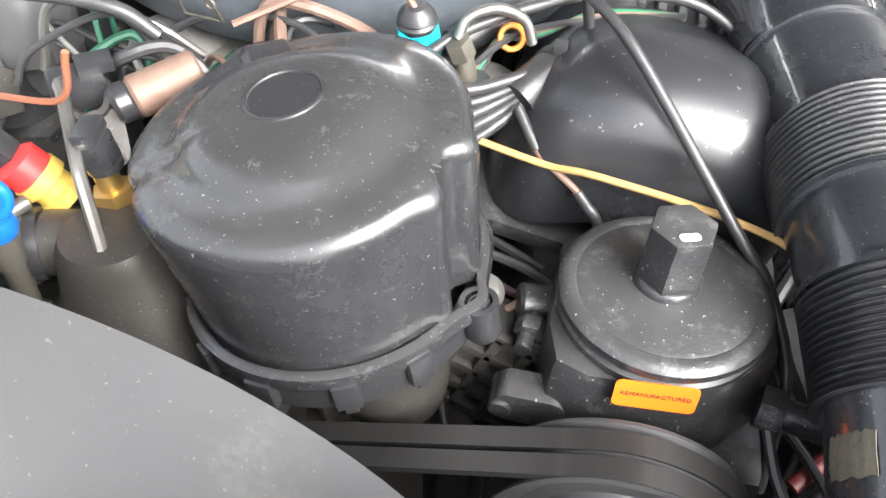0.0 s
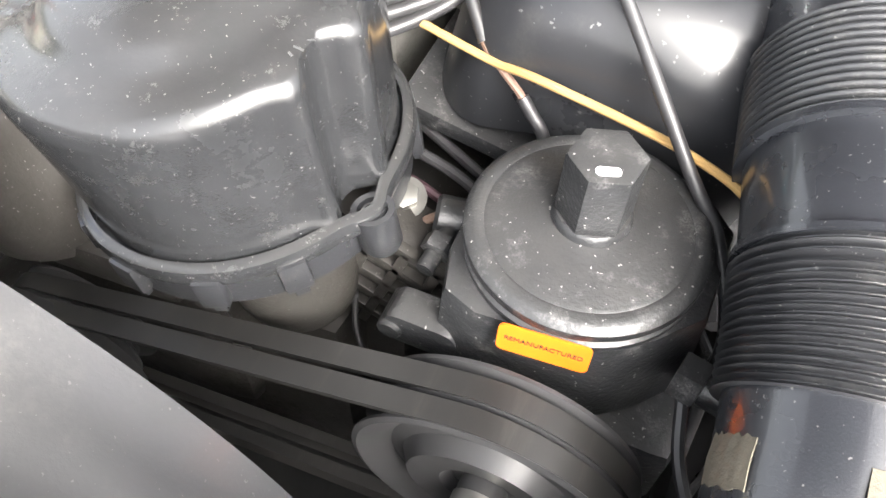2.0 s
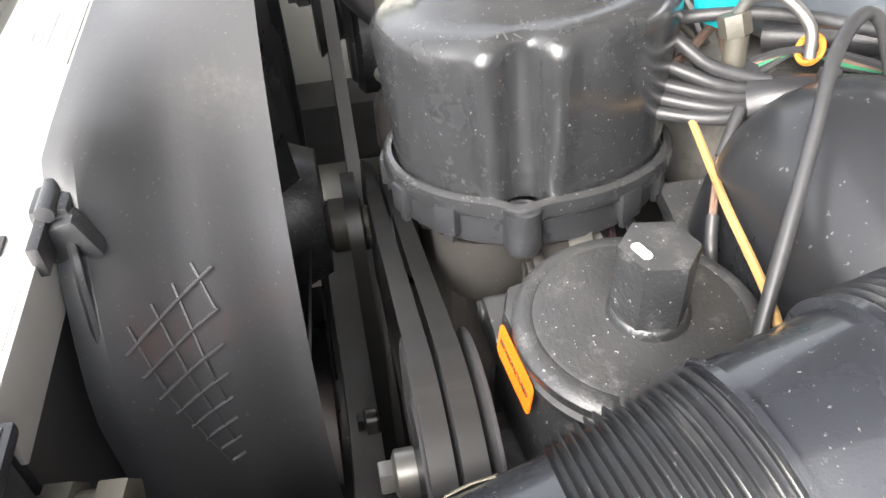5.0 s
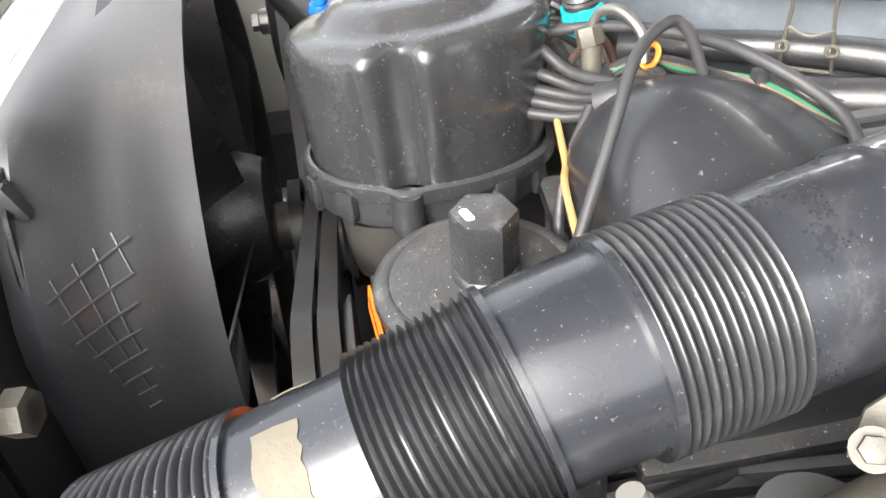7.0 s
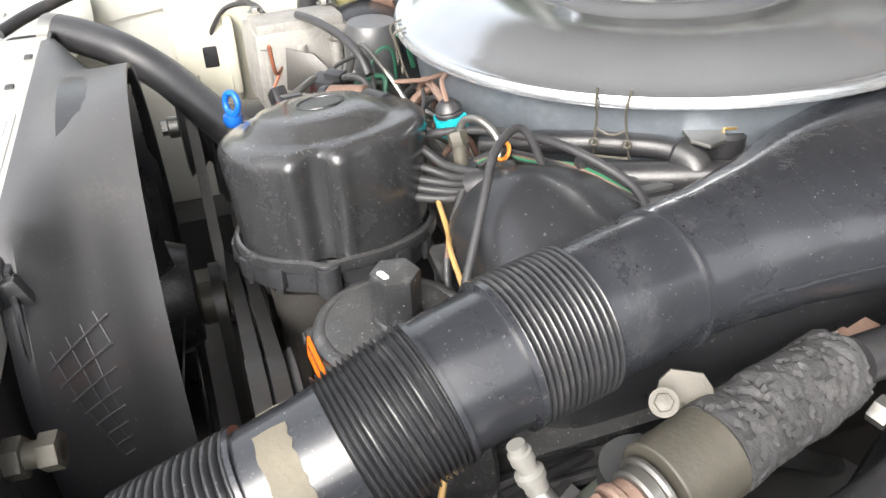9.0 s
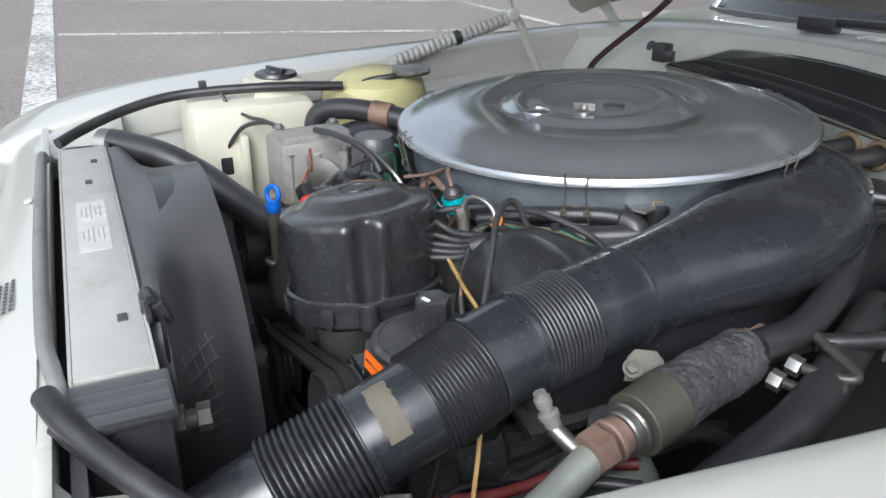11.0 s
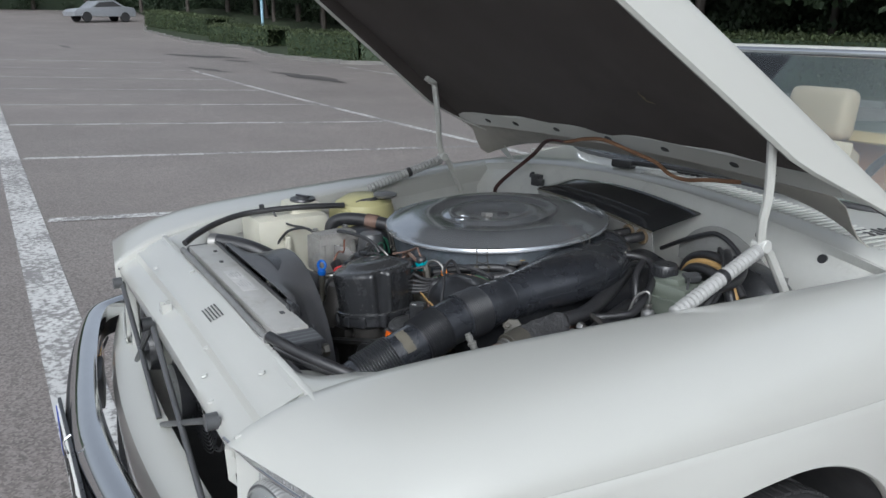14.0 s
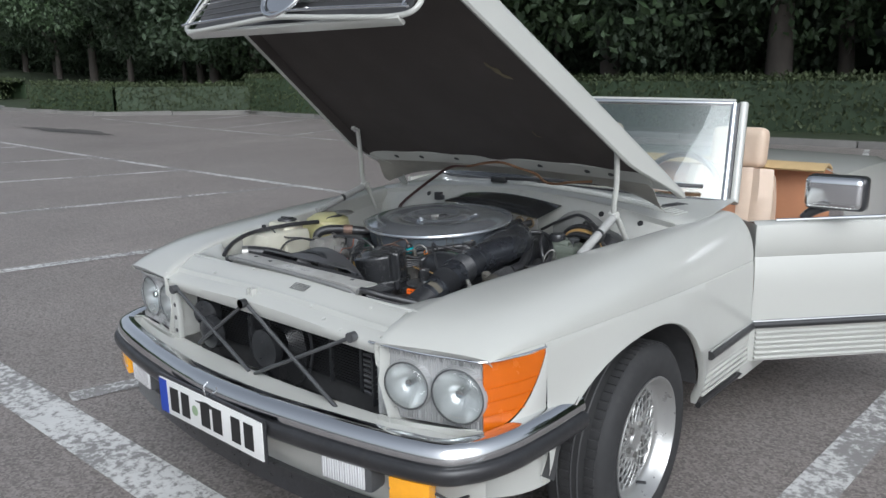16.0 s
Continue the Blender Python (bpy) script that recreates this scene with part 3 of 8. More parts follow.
def thicket(name, label, line, base, top, depth, count, size, leaf, seed):
    """Undergrowth and far woods: leaves in clumps along a line, in front of a dark uneven mass."""
    rng = random.Random(seed)
    pts = [Vector((*p, 0)) for p in line]
    seg = [(b - a).length for a, b in zip(pts, pts[1:])]
    L = sum(seg)

    def at(u):
        u *= L
        for a, b, s in zip(pts, pts[1:], seg):
            if u <= s:
                return a.lerp(b, u / s)
            u -= s
        return pts[-1]

    vs, fs = [], []
    clumps = [(rng.random(), rng.random() ** 1.2, rng.uniform(-1, 1), rng.uniform(0.5, 1.3)) for _ in range(int(L * 1.6))]
    for _ in range(count):
        u, h, w, r = rng.choice(clumps)
        d = Vector((rng.gauss(0, 1), rng.gauss(0, 1), rng.gauss(0, 0.8))).normalized() * r * rng.uniform(0.6, 1.05)
        c = at(u)
        hi = top * (0.75 + 0.25 * math.sin(u * L * 0.35) * math.sin(u * L * 0.13 + 1))
        p = Vector((c.x + w * depth, c.y - abs(w) * depth * 0.6, gz(c.x, 0) + base + h * hi)) + d
        p.z = max(p.z, gz(p.x, 0) + 0.05)
        q = Euler((rng.uniform(0, 6.3), rng.uniform(0, 6.3), rng.uniform(0, 6.3))).to_matrix()
        s = size * rng.uniform(0.6, 1.4)
        i = len(vs)
        vs += [p + q @ Vector(e) * s for e in ((-0.5, 0, 0), (0, -0.3, 0.04), (0.5, 0, 0), (0, 0.3, 0.04))]
        fs.append((i, i + 1, i + 2, i + 3))
    me = bpy.data.meshes.new("leaves")
    me.from_pydata(vs, [], fs)
    me.materials.append(leaf)
    t = thing(name, label, "bushes", kind="stuff")
    o = new("leaves", me)
    o.parent = t
    n = int(L / 1.5)
    rows = []
    for j in range(9):
        rows.append([])
        for k in range(n + 1):
            c = at(k / n)
            hi = top * (0.8 + 0.25 * math.sin(k * 0.52) * math.sin(k * 0.2 + 1))
            rows[-1].append(Vector((c.x, c.y + 0.9 + 0.5 * math.sin(k * 1.3 + j * 2.1), gz(c.x, 0) - 0.1 + (base + hi) * j / 8)))
    part("mass", sheet(rows), LEAF[0], t)


thicket("undergrowth", "dark dense undergrowth beneath the trees of the lot", ((-82, -30), (-79, 12), (-62, 20), (-20, 21), (14, 20.5)), 0.0, 2.6, 1.4, 52000, 0.2, LEAF[0], 21)
thicket("far_woods", "dark continuous woods behind the nearer trees", ((-104, -60), (-98, 24), (-70, 33), (30, 32)), 0.0, 15.0, 2.5, 60000, 0.5, LEAF[0], 22)
hedge((-26.2, 10.25), (-22.5, 11.3), 1.2, 0.9, 1)
hedge((-22.7, 11.2), (-19.9, 14.6), 1.2, 0.9, 3)
hedge((-19.9, 14.6), (9, 16.2), 1.3, 1.15, 2)
hedge((-36, 10.0), (-31.3, 11.2), 1.2, 0.85, 4)
hedge((-50, 9.9), (-40, 11.0), 1.3, 1.0, 5)
KERB_LINE = ((-130, 12.35), (-75, 12.3), (-62, 11.4), (-54, 10.4), (-47, 8.6), (-37, 8.7), (-31, 9.9), (-26.4, 9.15), (-22.3, 10.2), (-19.2, 13.7), (-10, 13.6), (60, 13.4))


def kerb_y(x):
    for (x0, y0), (x1, y1) in zip(KERB_LINE, KERB_LINE[1:]):
        if x <= x1:
            return y0 + (y1 - y0) * (x - x0) / (x1 - x0)
    return 13.4


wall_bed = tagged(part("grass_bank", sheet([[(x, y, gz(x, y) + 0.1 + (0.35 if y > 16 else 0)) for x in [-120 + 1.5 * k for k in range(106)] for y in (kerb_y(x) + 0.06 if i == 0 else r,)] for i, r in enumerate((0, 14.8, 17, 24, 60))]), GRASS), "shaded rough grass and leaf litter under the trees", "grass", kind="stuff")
for k in range(40):
    x = -60 + 1.6 * k
    ya, yb = kerb_y(x - 0.8), kerb_y(x + 0.8)
    o = part("kerb_stone", box(math.hypot(1.6, yb - ya) - 0.02, 0.14, 0.22, 0.015, pose(x, (ya + yb) / 2, gz(x, 0) + 0.01, 0, 0, math.degrees(math.atan2(yb - ya, 1.6)))), KERB, None)
    tagged(o, "grey concrete kerb stone at the edge of the planting", "kerb", group="kerb stones", kind="structure")
pole = thing("lamp_post", "slim pale blue painted metal post by the hedge", "post", pose(-33.5, 11.25, gz(-33.5, 0)))
wp("shaft", rod((-33.5, 11.25, gz(-33.5, 0)), (-33.5, 11.25, gz(-33.5, 0) + 4.2), 0.06, 14), mat("pale_blue_paint", (0.28, 0.45, 0.55), 0.5), pole)
fc = thing("parked_car", "distant silver saloon car parked under the trees", "car", pose(-56, 7.6, gz(-56, 0), 0, 0, 20))
SIL = mat("silver_car_paint", (0.4, 0.42, 0.45), 0.3, metal=0.4, vary=0.05)
prof = [(-2.1, 0.35), (-2.15, 0.6), (-1.9, 0.78), (-1.0, 0.88), (-0.45, 1.3), (0.6, 1.38), (1.3, 1.0), (1.95, 0.92), (2.1, 0.7), (2.05, 0.35)]
part("body", prism(prof, 1.6, 0.06, pose(-0.8, 0, 0, 90, 0, 90)), SIL, fc)
part("window", prism([(-0.85, 0.9), (-0.4, 1.22), (0.55, 1.29), (1.1, 0.98)], 1.62, 0.02, pose(-0.81, 0, 0, 90, 0, 90)), DARK, fc)
for wx in (-0.72, 0.72):
    for wy in (-1.3, 1.3):
        part("wheel", lathe([(0, -0.1), (0.3, -0.1), (0.32, -0.05), (0.32, 0.05), (0.3, 0.1), (0, 0.1)], 20, pose(wx, wy, 0.32, 0, 90, 0)), TYRE, fc)

# ---- the car body ----
car = thing("convertible_car", "cream-white two-seat convertible with its bonnet raised and a door open", "car", pose(0, 1.5, 0))


def ease_table(table, y):
    """Values of a table at y, through smooth curves."""
    ys = [r[0] for r in table]
    y = min(max(y, ys[0]), ys[-1])
    i = max(0, min(len(ys) - 2, sum(1 for v in ys if v <= y) - 1))
    t = (y - ys[i]) / (ys[i + 1] - ys[i])
    out = []
    for c in range(1, len(table[0])):
        p1, p2 = table[i][c], table[i + 1][c]
        h = ys[i + 1] - ys[i]
        m1 = (p2 - table[max(i - 1, 0)][c]) / (ys[i + 1] - ys[max(i - 1, 0)]) * h
        m2 = (table[min(i + 2, len(ys) - 1)][c] - p1) / (ys[min(i + 2, len(ys) - 1)] - ys[i]) * h
        out.append((2 * t ** 3 - 3 * t ** 2 + 1) * p1 + (t ** 3 - 2 * t ** 2 + t) * m1 + (-2 * t ** 3 + 3 * t ** 2) * p2 + (t ** 3 - t ** 2) * m2)
    return out


# stations from front to back: y, inner edge x and z, crown x and z, side x, crease z
FENDER = [
    (0.185, 0.505, 0.768, 0.62, 0.768, 0.80, 0.755), (0.22, 0.508, 0.792, 0.63, 0.794, 0.808, 0.759), (0.30, 0.515, 0.822, 0.65, 0.827, 0.820, 0.764), (0.45, 0.543, 0.848, 0.67, 0.853, 0.841, 0.766),
    (0.80, 0.605, 0.870, 0.70, 0.876, 0.873, 0.762), (1.10, 0.66, 0.881, 0.725, 0.888, 0.882, 0.75), (1.45, 0.72, 0.893, 0.75, 0.898, 0.884, 0.737), (1.76, 0.735, 0.9, 0.765, 0.903, 0.884, 0.73)]
ARCH = (0.955, 0.31, 0.378)


def arch_share(y, z):
    """1 on the edge of the wheel arch, which reaches further forward than back."""
    w, p = (0.5, 2.3) if y < ARCH[0] else (0.385, 2.0)
    return (abs((y - ARCH[0]) / w) ** p + abs(max(0.0, z - ARCH[1]) / ARCH[2]) ** p) ** (1 / p)


def arch_top(y):
    w, p = (0.5, 2.3) if y < ARCH[0] else (0.385, 2.0)
    d = abs((y - ARCH[0]) / w)
    return ARCH[1] + ARCH[2] * (1 - d ** p) ** (1 / p) if d < 1 else 0.0


def swept(x, y, k=0.33):
    """The wing's front edge runs back towards its corner."""
    return y + max(0.0, (x - 0.5) * k) * max(0.0, 1 - (y - 0.185) / 0.5) ** 2


def fender_rows(sign, part_):
    """part_ 0: from the inner flange over the crown to the crease; 1: the side below it."""
    rows = []
    n = 96
    for i in range(n + 1):
        y = 0.185 + (1.76 - 0.185) * i / n
        xi, zi, xc, zc, xs, zk = ease_table(FENDER, y)
        if part_ == 0:
            pts = [(xi + 0.004, y, zi - 0.06), (xi, y, zi - 0.012), (xi + 0.002, y, zi - 0.004), (xi + 0.008, y, zi)]
            for k in range(1, 4):
                t = k / 4
                pts.append((xi + (xc - xi) * t, y, zi + (zc - zi) * math.sin(t * math.pi / 2)))
            pts.append((xc, y, zc))
            for k in range(1, 12):
                a = k / 12 * math.pi / 2
                pts.append((xc + (xs - xc) * math.sin(a) ** 0.85, y, zc - (zc - zk) * (1 - math.cos(a)) ** 0.95))
            pts += [(xs, y, zk), (xs - 0.002, y, zk - 0.002)]
        else:
            dy = y - ARCH[0]
            low = max(0.3 if y > ARCH[0] else 0.36, arch_top(swept(xs, y)))
            pts = [(xs - 0.002, y, zk - 0.002), (xs + 0.001, y, zk - 0.005)]
            for k in range(1, 12):
                t = k / 11
                z = zk - 0.005 + (low - zk + 0.005) * t
                f = max(0.0, 1 - (arch_share(swept(xs, y), z) - 1) / 0.2)
                tuck = 0.03 * max(0.0, (0.45 - z) / 0.15) ** 2
                pts.append((xs + 0.001 + 0.02 * min(1.0, f) ** 2 - tuck + 0.008 * math.sin(math.pi * min(1, t)), y, z))
            lx = pts[-1][0]
            pts += [(lx - 0.004, y, low - 0.004), (lx - 0.02, y, low - 0.003), (lx - 0.022, y, low + 0.02)]
        rows.append([(sign * p[0], swept(p[0], p[1], 0.33 if sign > 0 else 0.12), p[2]) for p in pts])
    if part_ == 0:
        rows.insert(0, [(x, y_ + 0.012, z - 0.014) for x, y_, z in rows[0]])
    return rows


def side_rows(sign):
    rows = fender_rows(sign, 1)
    return [r for r in rows if r[0][1] >= 0.452]


for sign in (1, -1):
    f = wp("front_wing", sheet(fender_rows(sign, 0)), PAINT, car)
    wp("side_panel", sheet(side_rows(sign)), PAINT, f)
    # the strip above the amber lamp and the panel behind its curved edge
    strip, corner = [], []
    for k in range(13):
        y = (0.29 if sign > 0 else 0.232) + 0.172 * k / 12
        t = k / 12 + 0.012
        xa = 0.786 + 0.054 * math.sin(min(1.0, t) * math.pi / 2)
        st = min(fender_rows(sign, 0), key=lambda r: abs(r[-1][1] - y))[-1]
        strip.append([st, (sign * xa, y, 0.75)])
        zb = 0.57 + 0.17 * t ** 2.2
        corner.append([(sign * (xa + 0.002), y, zb), (sign * (xa + 0.004), y, zb - 0.006), (sign * (xa + 0.004), y, 0.5 * (zb + 0.545)), (sign * (xa + 0.002), y, 0.54)])
    wp("lamp_strip", sheet(strip), PAINT, f)
    wp("lamp_corner", sheet(corner), PAINT, f)
    # corner skin below and round the lamps
    rows = []
    for k in range(17):
        t = k / 16
        y = 0.205 + 0.27 * t ** 1.6
        x = 0.5 + 0.34 * math.sin(t * math.pi / 2) ** 0.85
        rows.append([(sign * x, y, 0.566), (sign * x * 1.004, y - 0.004, 0.555), (sign * x * 1.004, y - 0.002, 0.53), (sign * x, y + 0.02, 0.50), (sign * x * 0.99, y + 0.03, 0.36), (sign * x * 0.95, y + 0.06, 0.33)])
    wp("lower_skin", sheet(rows), PAINT, f)
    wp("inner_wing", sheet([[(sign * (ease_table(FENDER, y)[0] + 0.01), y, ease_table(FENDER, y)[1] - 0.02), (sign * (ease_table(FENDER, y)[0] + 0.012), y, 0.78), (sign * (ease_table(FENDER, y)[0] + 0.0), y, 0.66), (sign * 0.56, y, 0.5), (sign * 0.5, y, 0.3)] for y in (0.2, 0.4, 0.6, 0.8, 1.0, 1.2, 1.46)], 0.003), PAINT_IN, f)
    hd = []
    for k in range(40):
        y = 0.46 + 0.876 * k / 39
        z = max(0.3, arch_top(y) + 0.012)
        hd.append([(sign * 0.872, y, z), (sign * 0.56, y, z)])
    wp("wheel_well", sheet(hd, 0.002), DARK, f)
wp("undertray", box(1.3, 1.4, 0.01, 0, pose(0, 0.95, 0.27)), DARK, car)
sf = wp("subframe", box(1.1, 0.1, 0.08, 0.02, pose(0, 0.7, 0.36)), DARK, car)
for bx in (box(0.08, 1.2, 0.1, 0.02, pose(0.48, 0.9, 0.45)), box(0.08, 1.2, 0.1, 0.02, pose(-0.48, 0.9, 0.45)), box(0.1, 0.5, 0.06, 0.02, pose(0.4, 0.75, 0.58))):
    wp("chassis_rail", bx, DARK, sf)

# bonnet raised on its rear hinges: u runs forward, w is the underside
HOOD = Matrix(((1, 0, 0, 0), (0, -0.804, -0.595, 1.47), (0, 0.595, -0.804, 1.016), (0, 0, 0, 1)))


def hood_half(u):
    return 0.735 - 0.225 * max(0.0, u) / 1.25


def hood_rows(lo, hi, n, inset, fn):
    return [[HOOD @ Vector((v * (hood_half(lo + (hi - lo) * i / n) - inset), lo + (hi - lo) * i / n, fn(v, lo + (hi - lo) * i / n))) for v in [-1 + k / 14 for k in range(29)]] for i in range(n + 1)]


rows = []
for i in range(25):
    u = -0.02 + 1.27 * i / 24
    h = hood_half(u)
    fl = 0.3 + 0.7 * min(1.0, max(0.0, u) / 0.28)
    row = [(-h + 0.026, u, 0.08 * fl), (-h + 0.012, u, 0.085 * fl), (-h + 0.004, u, 0.08 * fl), (-h, u, 0.022), (-h + 0.003, u, 0.012)]
    row += [(v * (h - 0.008), u, 0.004 - 0.03 * (1 - v * v)) for v in [-1 + k / 12 for k in range(25)]]
    row += [(h - 0.003, u, 0.012), (h, u, 0.022), (h - 0.004, u, 0.08 * fl), (h - 0.012, u, 0.085 * fl), (h - 0.026, u, 0.08 * fl)]
    rows.append([HOOD @ Vector(p) for p in row])
hood = wp("bonnet", sheet(rows, 0.002), PAINT, car)
for s in (1, -1):
    # The rail's inner face takes the pad's dark colour.
    wp("side_rail", sheet([[HOOD @ Vector((s * (hood_half(u) - d), u, w * (0.3 + 0.7 * min(1.0, max(0.0, u) / 0.28)))) for d, w in ((0.026, 0.08), (0.032, 0.072), (0.036, 0.03))] for u in [-0.02 + 0.1 * k for k in range(13)]]), PAD, hood, "dark inner edge of the bonnet lip")
wp("insulation_pad", sheet(hood_rows(0.165, 1.22, 22, 0.032, lambda v, u: 0.036 - 0.022 * (1 - v * v) + 0.003 * math.sin(u * 9 + v * 5) + 0.002 * math.sin(v * 17 + u * 4)), 0.012), PAD, hood, "dark brown felt insulation pad, scuffed")
wp("rear_brace", sheet([[HOOD @ Vector((v * (hood_half(u) - 0.03), u, w - 0.02 * (1 - v * v))) for v in [-1 + k / 14 for k in range(29)]] for u, w in ((0.18, 0.03), (0.175, 0.046), (0.128, 0.058))], 0.002), PAINT, hood)
SCUFF = mat("pale_scuff", (0.2, 0.17, 0.11), 0.95, vary=0.5, scale=60)


def scuff(a, b, width, bow):
    """A pale rub mark on the pad from a to b."""
    a, b = HOOD.inverted() @ Vector(a), HOOD.inverted() @ Vector(b)
    side = (b - a).cross(Vector((0, 0, 1))).normalized()
    rows = []
    for k in range(15):
        t = k / 14
        c = a.lerp(b, t) + side * (bow * math.sin(t * math.pi) + 0.003 * math.sin(11 * t)) + Vector((0, 0, 0.003))
        h = width * (0.12 + math.sin(t * math.pi) ** 0.7) * (0.8 + 0.3 * math.sin(17 * t))
        rows.append([HOOD @ (c + side * h * q) for q in (-1, 0, 1)])
    wp("scuff", sheet(rows, 0.001), SCUFF, hood, "pale rub mark")


scuff((0.368, 0.814, 1.457), (0.425, 0.885, 1.404), 0.011, 0.008)
scuff((0.33, 1.13, 1.229), (0.343, 1.165, 1.203), 0.003, 0.012)
# Underside shade is put into the channel's grey, besides its grime.
wp("rear_channel", sheet([[HOOD @ Vector((v * (hood_half(u) - 0.05), u, w - 0.02 * (1 - v * v) + 0.075 * g * abs(v) ** 5)) for v in [-1 + k / 20 for k in range(41)]] for u, w, g in ((0.128, 0.058, 0.0), (0.09, 0.046, 0.15), (0.05, 0.04, 0.5), (0.015, 0.026, 0.85), (-0.022, 0.01, 1.0))], 0.002), mat("shaded_grimy_paint", (0.36, 0.34, 0.3), 0.5, vary=0.15, scale=8, dirt=(0.12, 0.115, 0.1), dirt_amount=0.3, dirt_scale=6), hood, "grimy grey-painted channel with underside shade in its colour")
for v in (-0.86, -0.62, -0.3, 0.05, 0.38, 0.72, 0.88):
    p = HOOD @ Vector((v * 0.6, 0.152, 0.0535 - 0.02 * (1 - (v * 0.92) ** 2)))
    wp("drain_hole", lathe([(0, 0), (0.011, 0), (0.011, 0.002), (0, 0.002)], 16, Matrix.Translation(p) @ HOOD.to_3x3().to_4x4()), DARK, hood)
for s in (-1,):
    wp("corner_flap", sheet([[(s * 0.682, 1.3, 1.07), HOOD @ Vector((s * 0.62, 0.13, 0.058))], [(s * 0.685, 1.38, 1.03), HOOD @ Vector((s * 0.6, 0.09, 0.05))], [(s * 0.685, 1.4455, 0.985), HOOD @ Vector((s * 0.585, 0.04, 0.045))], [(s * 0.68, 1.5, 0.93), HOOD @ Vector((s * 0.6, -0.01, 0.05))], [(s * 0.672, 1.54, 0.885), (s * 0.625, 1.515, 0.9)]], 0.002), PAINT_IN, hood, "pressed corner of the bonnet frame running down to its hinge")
wp("bonnet_loom", tube([HOOD @ Vector(p) for p in ((-0.1, 0.165, 0.072), (-0.06, 0.18, 0.074), (0.03, 0.215, 0.076), (0.117, 0.232, 0.078), (0.177, 0.2, 0.078), (0.233, 0.165, 0.078), (0.242, 0.11, 0.078), (0.286, 0.1, 0.078), (0.36, 0.12, 0.076), (0.45, 0.13, 0.07))], 0.0048, 8), mat("brown_fabric_tape", (0.2, 0.105, 0.055), 0.8, vary=0.3, scale=60), hood, "brown taped wiring loom")
for d in (0.0, 0.011):
    wp("bonnet_loom", tube([HOOD @ Vector((-0.1 + d, 0.165, 0.072)), HOOD @ Vector((-0.2 + d, 0.15, 0.074)), HOOD @ Vector((-0.39 + d, 0.03, 0.078)), Vector((-0.582, 1.400, 0.837)) + Vector((d, 0, 0.002)), Vector((-0.582, 1.400, 0.837)) + Vector((d, 0.02, -0.05))], 0.0034, 8), mat("dark_red_sleeve", (0.06, 0.022, 0.02), 0.5, vary=0.2), hood, "dark wiring sleeve")
# the grille is carried by the bonnet
gr = wp("grille_frame", join(
    tube([HOOD @ Vector(p) for p in ((-0.49, 1.22, 0.03), (-0.505, 1.225, 0.12), (-0.5, 1.232, 0.222), (-0.25, 1.25, 0.232), (0, 1.262, 0.226), (0.25, 1.25, 0.232), (0.5, 1.232, 0.222), (0.505, 1.225, 0.12), (0.49, 1.22, 0.03))], 0.0075, 10),
    box(0.96, 0.03, 0.012, 0.003, HOOD @ pose(0, 1.225, 0.235))), PAINT, hood, "white-edged grille surround")
wp("chrome_edge", tube([HOOD @ Vector(p) for p in ((-0.488, 1.245, 0.05), (-0.488, 1.25, 0.2), (-0.47, 1.252, 0.214), (0, 1.272, 0.214), (0.47, 1.252, 0.214), (0.488, 1.25, 0.2), (0.488, 1.245, 0.05))], 0.003, 8), CHROME, gr)
for k in range(7):
    w = 0.05 + 0.024 * k
    wp("slat", tube([HOOD @ Vector((-0.485, 1.235, w)), HOOD @ Vector((0, 1.255, w)), HOOD @ Vector((0.485, 1.235, w))], 0.0022, 6), CHROME if k % 3 == 0 else PLASTIC_GREY, gr)
wp("mesh_backing", sheet([[HOOD @ Vector((x, 1.22, w)) for x in (-0.485, 0, 0.485)] for w in (0.03, 0.21)], 0.004), DARK, gr)
wp("badge_ring", join(ring(0.085, 0.008, HOOD @ pose(0, 1.268, 0.14, 90, 0, 0), 48, 10), lathe([(0, 0), (0.075, 0), (0.07, 0.006), (0, 0.008)], 40, HOOD @ pose(0, 1.262, 0.14, -90, 0, 0))), CHROME, gr, "plain round chrome badge ring")

# hinge struts and their springs
for s in (1, -1):
    d = 0.033 if s > 0 else 0.0
    st = wp("bonnet_strut", tube([(s * (0.592 + d), 1.165, 1.192), (s * (0.596 + d), 1.172, 1.17), (s * (0.603 + 0.6 * d), 1.19, 1.06), (s * (0.607 + 0.2 * d), 1.195, 1.0), (s * 0.607, 1.209, 0.952), (s * 0.61, 1.232, 0.93), (s * 0.622, 1.29, 0.83)], 0.0095, 8), PAINT, car)
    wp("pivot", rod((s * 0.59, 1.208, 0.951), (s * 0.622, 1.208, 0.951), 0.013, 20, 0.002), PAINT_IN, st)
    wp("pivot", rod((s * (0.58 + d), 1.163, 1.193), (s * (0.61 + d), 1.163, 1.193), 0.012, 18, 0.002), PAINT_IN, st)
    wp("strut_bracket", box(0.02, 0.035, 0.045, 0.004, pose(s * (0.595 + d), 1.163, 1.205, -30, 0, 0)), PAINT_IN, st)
    A, B = Vector((s * 0.607, 1.202, 0.943)), Vector((s * 0.634, 0.955, 0.866))
    n = 240
    wp("spring", sweep([A.lerp(B, k / n) for k in range(n + 1)], lambda t: 0.0105 + 0.004 * abs(math.sin(t * math.pi * 22)) ** 0.7, 20), WASHER, st, "pale grey sleeved spring")
    wp("spring_band", rod(A.lerp(B, 0.42), A.lerp(B, 0.48), 0.0155, 20, 0.002), RUBBER, st)
    wp("spring_foot", box(0.03, 0.03, 0.01, 0.003, pose(s * 0.634, 0.945, 0.852)), PAINT_IN, st)

